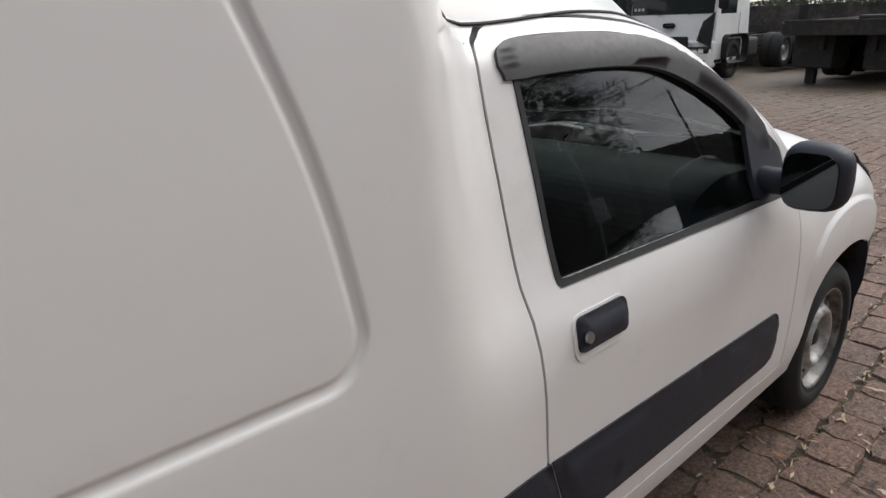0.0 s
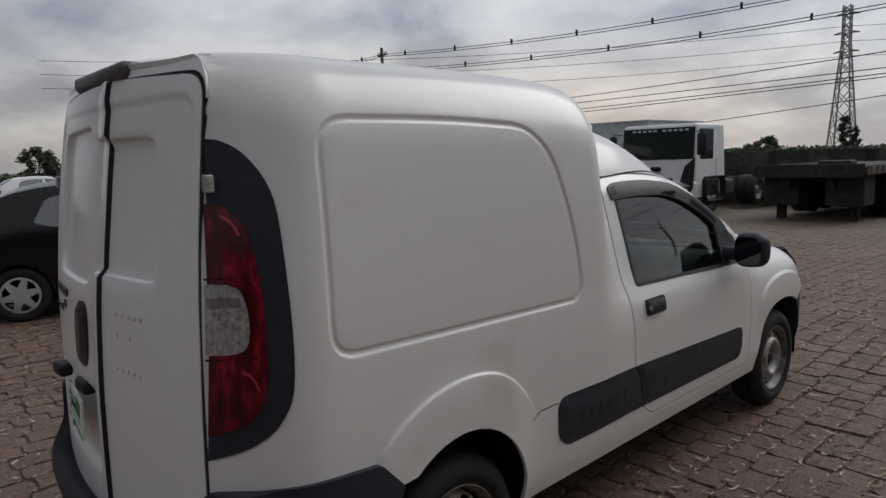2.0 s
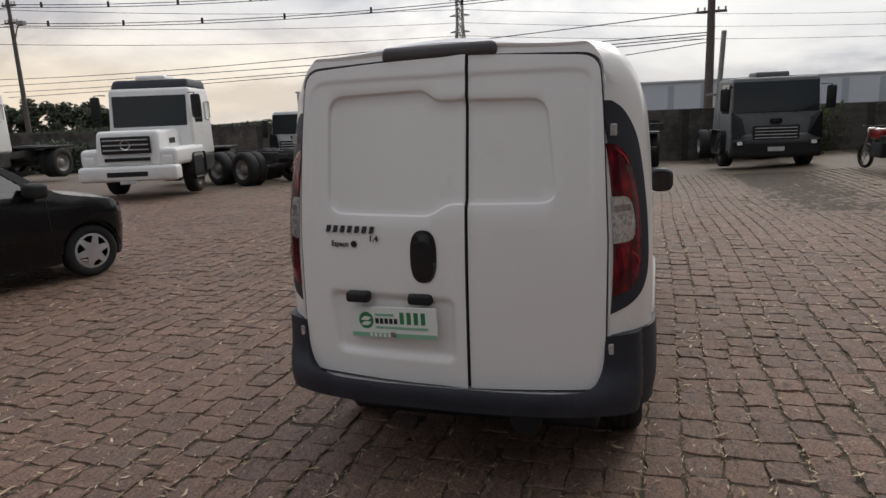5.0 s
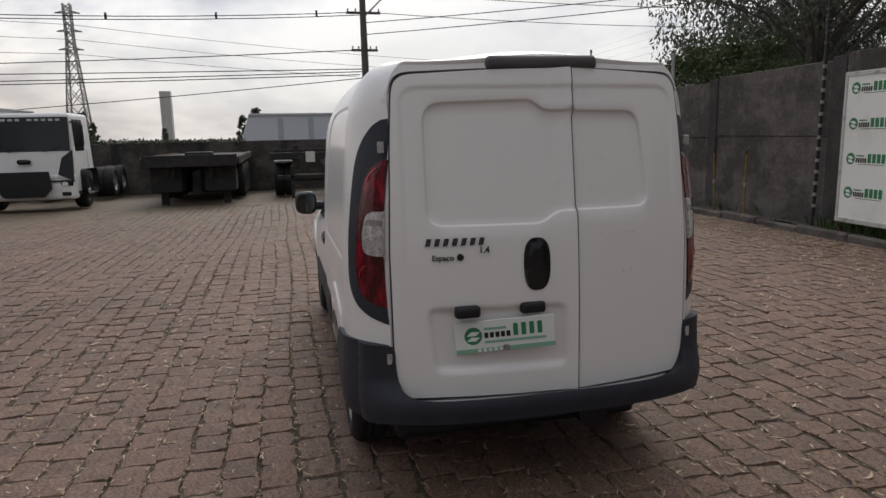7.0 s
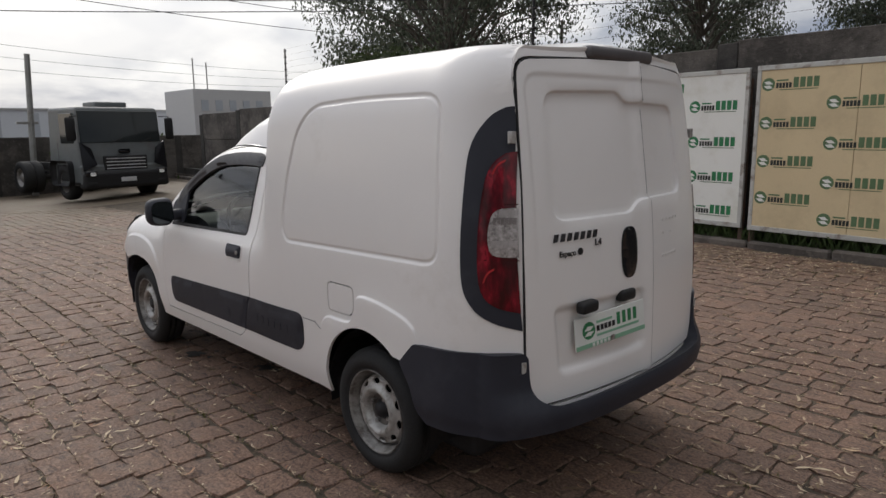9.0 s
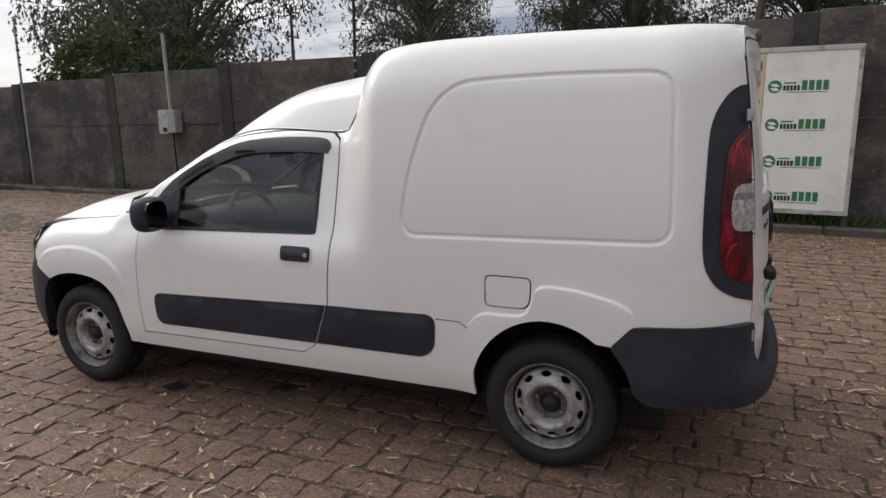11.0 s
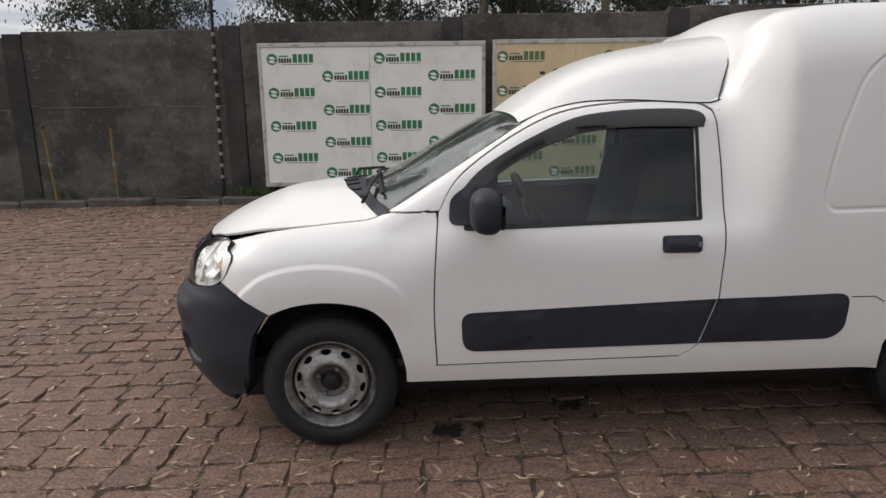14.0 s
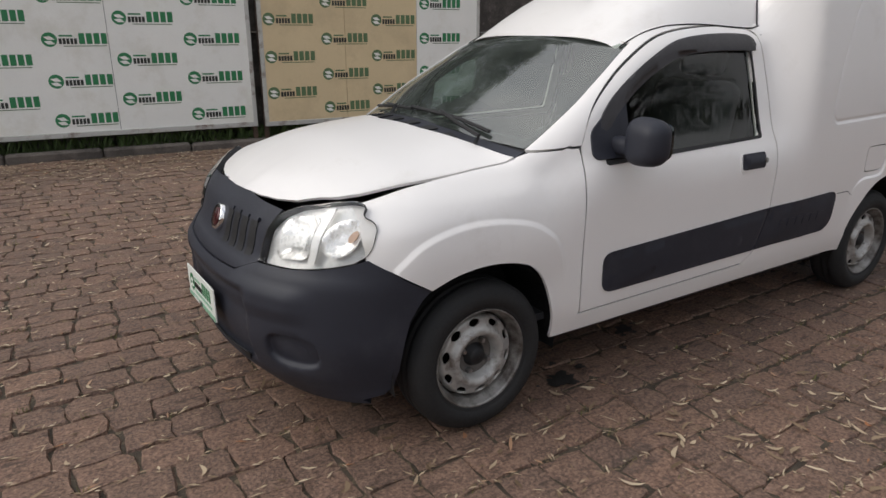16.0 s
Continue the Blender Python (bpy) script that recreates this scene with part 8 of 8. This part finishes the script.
gum = [leafy("gum_tree", "tall dark gum tree with hanging leaves", 11 + i, h, sp, 110, n, 0.22, LEAF_DARK, 0.36, 0.16) for i, (h, sp, n) in enumerate(((18, 6.6, 36000), (20, 4.6, 26000), (19, 5.0, 27000)))]
# the last four stand unseen across the yard, added to darken the side-window reflection
places = [(25.3, -23.8, 1.08), (33.5, -31, 1.0), (22.0, -46, 1.25), (6.3, -44, 1.2), (-4, -46, 1.05), (-14, -43, 1.0), (-24, -46, 1.1), (27, -58, 1.1), (7, -58, 1.1), (-5, -58, 1.1), (-17, -57, 1.2), (40, -38, 1.0), (11.5, -50, 1.1), (-36, 34, 1.15), (-30, 39, 1.05), (-22, 43, 1.1), (-14, 47, 1.0)]
for i, (x, y, s) in enumerate(places):
    m = Matrix.Translation((x, y, -0.3)) @ Matrix.Rotation(i * 2.1, 4, "Z")
    ob = gum[i] if i < 3 else copy_thing(gum[(0 if i > 12 else 2) if i < 11 or i > 12 else 1], m)
    ob.matrix_basis = m @ Matrix.Scale(s, 4)
# taller gums with high crowns, mirrored in the windscreen
tall = leafy("gum_tree", "tall gum tree with a high open crown", 23, 32.0, 7.4, 70, 32000, 0.34, LEAF_DARK, 0.26, 0.38)
for i, (x, y, s) in enumerate([(-6.8, -31.0, 1.0), (-0.5, -36.5, 1.08), (-14.5, -33.0, 1.02)]):
    m = Matrix.Translation((x, y, -0.3)) @ Matrix.Rotation(i * 2.4, 4, "Z")
    ob = tall if i == 0 else copy_thing(tall, m)
    ob.matrix_basis = m @ Matrix.Scale(s, 4)
# green shrubs just behind the wall
bush = leafy("shrub", "leafy green shrub showing above the wall", 31, 4.2, 2.4, 40, 5000, 0.20, LEAF_GREEN, 0.10, 0.25, 0.1, "shrubs behind the wall")
spots = [(19.0, -13.5, 1.0), (20.5, -15.8, 1.15), (17.8, -15.0, 0.9), (23.0, -17.5, 1.2)]
for i, (x, y, s) in enumerate(spots):
    m = Matrix.Translation((x, y, -0.2)) @ Matrix.Rotation(i * 1.3, 4, "Z")
    ob = bush if i == 0 else copy_thing(bush, m)
    ob.matrix_basis = m @ Matrix.Scale(s, 4)
# skyline trees
sky_tree = leafy("skyline_tree", "distant tree on the skyline", 51, 8.0, 3.4, 40, 3200, 0.75, LEAF_DARK, 0.2, 0.25, 0.0, "skyline trees")
poplar = leafy("cypress", "narrow upright tree on the skyline", 52, 9.0, 1.3, 36, 2200, 0.6, LEAF_DARK, 0.2, 0.10, -0.6, "skyline trees")
for i, (x, y, s) in enumerate([(95, 34, 0.48), (100, 38, 0.4), (55, 75, 0.75), (60, 68, 0.72), (48, 84, 0.7), (66, 62, 0.6), (58, 72, 0.7), (63, 66, 0.66), (38, 90, 0.75), (57, 69, 0.6), (35, 86, 0.7), (68, 68, 0.68), (42, 95, 0.65), (36, 100, 0.65), (30, 104, 0.7), (24, 108, 0.7), (70, 66, 0.4)]):
    m = Matrix.Translation((x, y, -1.0)) @ Matrix.Rotation(i * 1.7, 4, "Z")
    ob = sky_tree if i == 0 else copy_thing(sky_tree, m)
    ob.matrix_basis = m @ Matrix.Scale(s, 4)
for i, (x, y, s) in enumerate([(165, 44.5, 0.9), (167, 43.0, 0.65), (140, 23.5, 0.45), (118, 7.5, 0.62), (118, 5.2, 0.75), (118, 3.9, 0.6)]):
    m = Matrix.Translation((x, y, -0.5)) @ Matrix.Rotation(i * 1.7, 4, "Z")
    ob = poplar if i == 0 else copy_thing(poplar, m)
    ob.matrix_basis = m @ Matrix.Scale(s, 4)

# ragged creeper along the top of the far wall, and the hedge beyond the trucks
rh = random.Random(5)


def leaf_band(name, label, path, n, up, deep, size, mat):
    v, f = [], []
    for i in range(n):
        k = rh.random() * (len(path) - 1)
        a, b = path[int(k)], path[int(k) + 1]
        t = k - int(k)
        p = Vector((a[0] + (b[0] - a[0]) * t + rh.gauss(0, deep), a[1] + (b[1] - a[1]) * t + rh.gauss(0, deep), a[2] + (b[2] - a[2]) * t + rh.uniform(0, 1) * up * (0.6 + 0.5 * noise.noise((k * 3.1, 1, 2)))))
        u = Vector((rh.gauss(0, 1), rh.gauss(0, 1), rh.gauss(0.4, 1))).normalized() * size * rh.uniform(0.6, 1.3)
        s = u.cross(Vector((rh.gauss(0, 1), rh.gauss(0, 1), rh.gauss(0, 1)))).normalized() * size * 0.35
        q = len(v)
        v += [p, p + u * 0.5 + s, p + u, p + u * 0.5 - s]
        f.append((q, q + 1, q + 2, q + 3))
    return tagged(mesh_object(name, v, f, mat, smooth_shade=False), label, "hedge", kind="stuff")


leaf_band("wall_creeper", "dark ragged creeper along the far wall's top", [(24.3, 2.5, 1.36), (24.3, 12, 1.42), (24.3, 20, 1.4), (24.3, 45, 1.4)], 6000, 0.24, 0.08, 0.10, LEAF_DARK)
leaf_band("corner_shrubs", "green shrubs in the corner of the yard", [(23.6, -4.2, -0.2), (23.3, -6.2, -0.2)], 2600, 2.3, 0.35, 0.16, LEAF_GREEN)
leaf_band("hedge", "long dark clipped hedge behind the parked trucks", [(23.5, 21.5, -0.5), (22.5, 27, -0.4), (14, 33, 0.0), (4, 36, 0.0), (-6, 38, 0.0)], 16000, 1.9, 0.35, 0.25, LEAF_DARK)


# ---------------------------------------------------------------- paving stones, row by row
rng = random.Random(7)
ROW, LEN = 0.170, 0.187
JOINTS = []


def stone_ring(w, d, gx):
    """The uneven outline of a worn block, twelve points round."""
    pts = []
    for u, v, c in ((-1, -1, 1), (-0.36, -1, 0), (0.36, -1, 0), (1, -1, 1), (1, -0.34, 0), (1, 0.34, 0), (1, 1, 1), (0.36, 1, 0), (-0.36, 1, 0), (-1, 1, 1), (-1, 0.34, 0), (-1, -0.34, 0)):
        j, k = (0.014, 0.955) if c else (0.0095, 1.0)
        pts.append((u * w / 2 * k + gx.uniform(-j, j), v * d / 2 * k + gx.uniform(-j, j)))
    return pts


def stone_geometry(gx, w=None, d=None):
    w, d = w or LEN - 0.010, d or ROW - 0.010
    p = stone_ring(w, d, gx)
    tilt = (gx.uniform(-0.030, 0.030), gx.uniform(-0.030, 0.030))
    h = gx.uniform(-0.004, 0.004)
    v = [(x, y, -0.016) for x, y in p]
    v += [(x * 0.935 + gx.uniform(-0.004, 0.004), y * 0.935 + gx.uniform(-0.004, 0.004), h + x * tilt[0] + y * tilt[1] + gx.uniform(-0.0045, 0.0015)) for x, y in p]
    v.append((gx.uniform(-0.03, 0.03), gx.uniform(-0.03, 0.03), h + gx.uniform(0.0, 0.003)))
    f = [(i, (i + 1) % 12, 12 + (i + 1) % 12, 12 + i) for i in range(12)]
    f += [(12 + i, 12 + (i + 1) % 12, 24) for i in range(12)]
    return v, f


def stone_places():
    y = -6.9
    row = 0
    JOINTS.clear()
    while y < 13.0:
        x = -9.0 + rng.uniform(0, LEN) + (LEN / 2 if row % 2 else 0)
        while x < 17.0:
            w = LEN * rng.choice((0.86, 0.94, 1.0, 1.0, 1.08, 1.2))
            if y > wall_y(x) + 0.44:
                yield x + w / 2, y + 0.022 * math.sin(x * 0.9 + row * 0.4) + rng.uniform(-0.006, 0.006), w
            x += w
        JOINTS.append((y, row))
        y += ROW * rng.uniform(0.96, 1.05)
        row += 1


pavement = tagged(mesh_object("pavement", [(x, y, ground_z(x, y) - 0.0085) for x in (-9, 4, 6, 8, 10, 13, 17) for y in (-7.6, -5, -2.5, 0, 1, 13)], [(i * 6 + j, i * 6 + j + 6, i * 6 + j + 7, i * 6 + j + 1) for i in range(6) for j in range(5)], SOIL, smooth_shade=False), "uneven reddish-brown stone block paving with dirt and dry leaves", "pavement", kind="structure")
variants = []
for i in range(14):
    v, f = stone_geometry(random.Random(100 + i))
    me = bpy.data.meshes.new("paving_stone")
    me.from_pydata(v, [], f)
    me.materials.append(STONE)
    variants.append(me)
verts, faces, made = [], [], 0
for x, y, w in stone_places():
    z = ground_z(x, y)
    near = (4.3 < x < 6.2 and 0.2 < y < 2.2) or (-1.3 < x < 1.2 and 1.3 < y < 2.9)
    if near and made < 300:
        ob = new("paving_stone", variants[rng.randrange(14)])
        ob.parent = pavement
        ob.location, ob.scale = (x, y, z), ((w - 0.002) / (LEN - 0.010), 1.045, 1)
        ob.rotation_euler = (0, 0, rng.choice((0, math.pi)) + rng.uniform(-0.03, 0.03))
        made += 1
        continue
    v, f = stone_geometry(rng, w - 0.002, ROW - 0.002)
    a, k = rng.uniform(-0.03, 0.03), len(verts)
    ca, sa = math.cos(a), math.sin(a)
    verts += [(x + ca * p - sa * q, y + sa * p + ca * q, z + r) for p, q, r in v]
    faces += [tuple(k + i for i in t) for t in f]
rest = mesh_object("paving_stones", verts, faces, STONE_REST, pavement, smooth_shade=False)
tagged(rest, "reddish-brown stone paving blocks", kind="stuff")


# ---------------------------------------------------------------- dry leaves, twigs and weeds on the paving
m, t, b = nodes_of("dry_leaf")
g = t.nodes.new("ShaderNodeNewGeometry")
t.links.new(ramp(t, g.outputs["Random Per Island"], [(0.0, (0.12, 0.078, 0.042)), (0.40, (0.25, 0.175, 0.105)), (0.72, (0.46, 0.36, 0.24)), (0.92, (0.56, 0.46, 0.32)), (1.0, (0.28, 0.11, 0.045))]), b.inputs["Base Color"])
b.inputs["Roughness"].default_value = 0.8
DRY = m


def joint_near(x, y):
    """The joint between two rows of stones next to a place."""
    j, row = min(JOINTS, key=lambda q: abs(q[0] - y))
    return j + 0.022 * math.sin(x * 0.9 + row * 0.4) + ROW * 0.5


rl2 = random.Random(21)
lv2, lf2 = [], []
for i in range(32000):
    x, y = rl2.uniform(-6.5, 14), rl2.uniform(-6.3, 8.5)
    if i > 23500:
        # drifts of leaves lie along the kerb
        y = wall_y(x) + 0.5 + abs(rl2.gauss(0, 0.75))
    elif noise.noise((x * 0.5, y * 0.5, 9)) < rl2.uniform(-0.6, 0.5):
        continue
    if 0.2 < x < 4.2 and abs(y) < 0.7 and rl2.random() < 0.8:
        continue
    if y < wall_y(x) + 0.45:
        continue
    z = ground_z(x, y) + 0.006 + rl2.uniform(0, 0.006)
    L, w, a, cv = rl2.uniform(0.030, 0.090) * rl2.choice((0.8, 1.0, 1.15)), rl2.uniform(0.003, 0.0085), rl2.uniform(0, math.tau), rl2.uniform(-0.5, 0.5)
    k = len(lv2)
    for j in range(5):
        s = j / 4 - 0.5
        ang = a + cv * s * 2.4
        px_, py_ = x + math.cos(a) * L * s - math.sin(a) * cv * L * s * s * 1.6, y + math.sin(a) * L * s + math.cos(a) * cv * L * s * s * 1.6
        ww = w * (1 - (2 * s) ** 2) + 0.0006
        lift = 0.010 * abs(s) * rl2.uniform(0, 1.5)
        lv2 += [(px_ - math.sin(ang) * ww, py_ + math.cos(ang) * ww, z + lift), (px_ + math.sin(ang) * ww, py_ - math.cos(ang) * ww, z + lift + 0.0015)]
    lf2 += [(k + 2 * j, k + 2 * j + 1, k + 2 * j + 3, k + 2 * j + 2) for j in range(4)]
for i in range(38000):
    x, y = rl2.uniform(-4.5, 9), rl2.uniform(-6.0, 5.5)
    if 0.3 < x < 4.0 and abs(y) < 0.6 or y < wall_y(x) + 0.45:
        continue
    if rl2.random() < 0.75:
        y = joint_near(x, y) + rl2.gauss(0, 0.011)
    z = ground_z(x, y) + 0.004 + rl2.uniform(0, 0.004)
    L, w, a = rl2.uniform(0.006, 0.028), rl2.uniform(0.002, 0.0055), rl2.choice((rl2.uniform(0, math.tau), rl2.gauss(0, 0.35)))
    ca, sa, k = math.cos(a), math.sin(a), len(lv2)
    lv2 += [(x - ca * L, y - sa * L, z), (x - sa * w, y + ca * w, z + 0.002), (x + ca * L, y + sa * L, z + 0.001), (x + sa * w, y - ca * w, z + 0.002)]
    lf2.append((k, k + 1, k + 2, k + 3))
tagged(mesh_object("dry_leaves", lv2, lf2, DRY), "curled dry leaves scattered over the paving", "leaves", kind="stuff")
# weeds in the joints
wv, wf = [], []
for i in range(1700):
    x, y = rl2.uniform(-4, 9), rl2.uniform(-5.5, 6)
    if 0.0 < x < 4.2 and abs(y) < 0.6 or y < wall_y(x) + 0.6:
        continue
    y = joint_near(x, y)
    for j in range(rl2.randrange(4, 14)):
        bx_, by_ = x + rl2.gauss(0, 0.02), y + rl2.gauss(0, 0.008)
        a, h = rl2.uniform(0, math.tau), rl2.uniform(0.01, 0.035)
        k = len(wv)
        z = ground_z(bx_, by_) - 0.008
        wv += [(bx_ - 0.002 * math.sin(a), by_ + 0.002 * math.cos(a), z), (bx_ + 0.002 * math.sin(a), by_ - 0.002 * math.cos(a), z), (bx_ + math.cos(a) * h * 0.8, by_ + math.sin(a) * h * 0.8, z + h)]
        wf.append((k, k + 1, k + 2))
WEED = surface("joint_weed", (0.11, 0.105, 0.03), 0.85, var=0.4, scale=5)
tagged(mesh_object("joint_weeds", wv, wf, WEED, smooth_shade=False), "small weeds growing in the paving joints", "weeds", kind="stuff")
# oil stains under and beside the van: a ragged blot with drips round it
OIL = surface("oil", (0.020, 0.018, 0.016), 0.55, var=0.4, scale=40)
ro = random.Random(17)
for x, y, r0 in ((3.06, 0.66, 0.050), (2.45, 0.45, 0.040)):
    ov, of = [], []
    for i in range(11):
        d = abs(ro.gauss(0, 0.055)) if i else 0.0
        a, rr = ro.uniform(0, math.tau), r0 * (1.0 if i == 0 else ro.uniform(0.12, 0.42))
        cx, cy, n, k = x + 1.4 * d * math.cos(a), y + d * math.sin(a), 18, len(ov)
        ov += [(cx + rr * (1 + 0.8 * noise.noise((math.cos(q) * 2.1 + i * 7, math.sin(q) * 2.1, y))) * math.cos(q) * 1.3, cy + rr * (1 + 0.8 * noise.noise((math.cos(q) * 2.1 + i * 7, math.sin(q) * 2.1, y))) * math.sin(q), 0.0075 + 0.0002 * i) for q in np.linspace(0, math.tau, n, False)]
        of.append(tuple(range(k, k + n)))
    tagged(mesh_object("oil_stain", ov, of, OIL, smooth_shade=False), "dark oil stain on the paving", "stain", "oil stains", kind="structure")
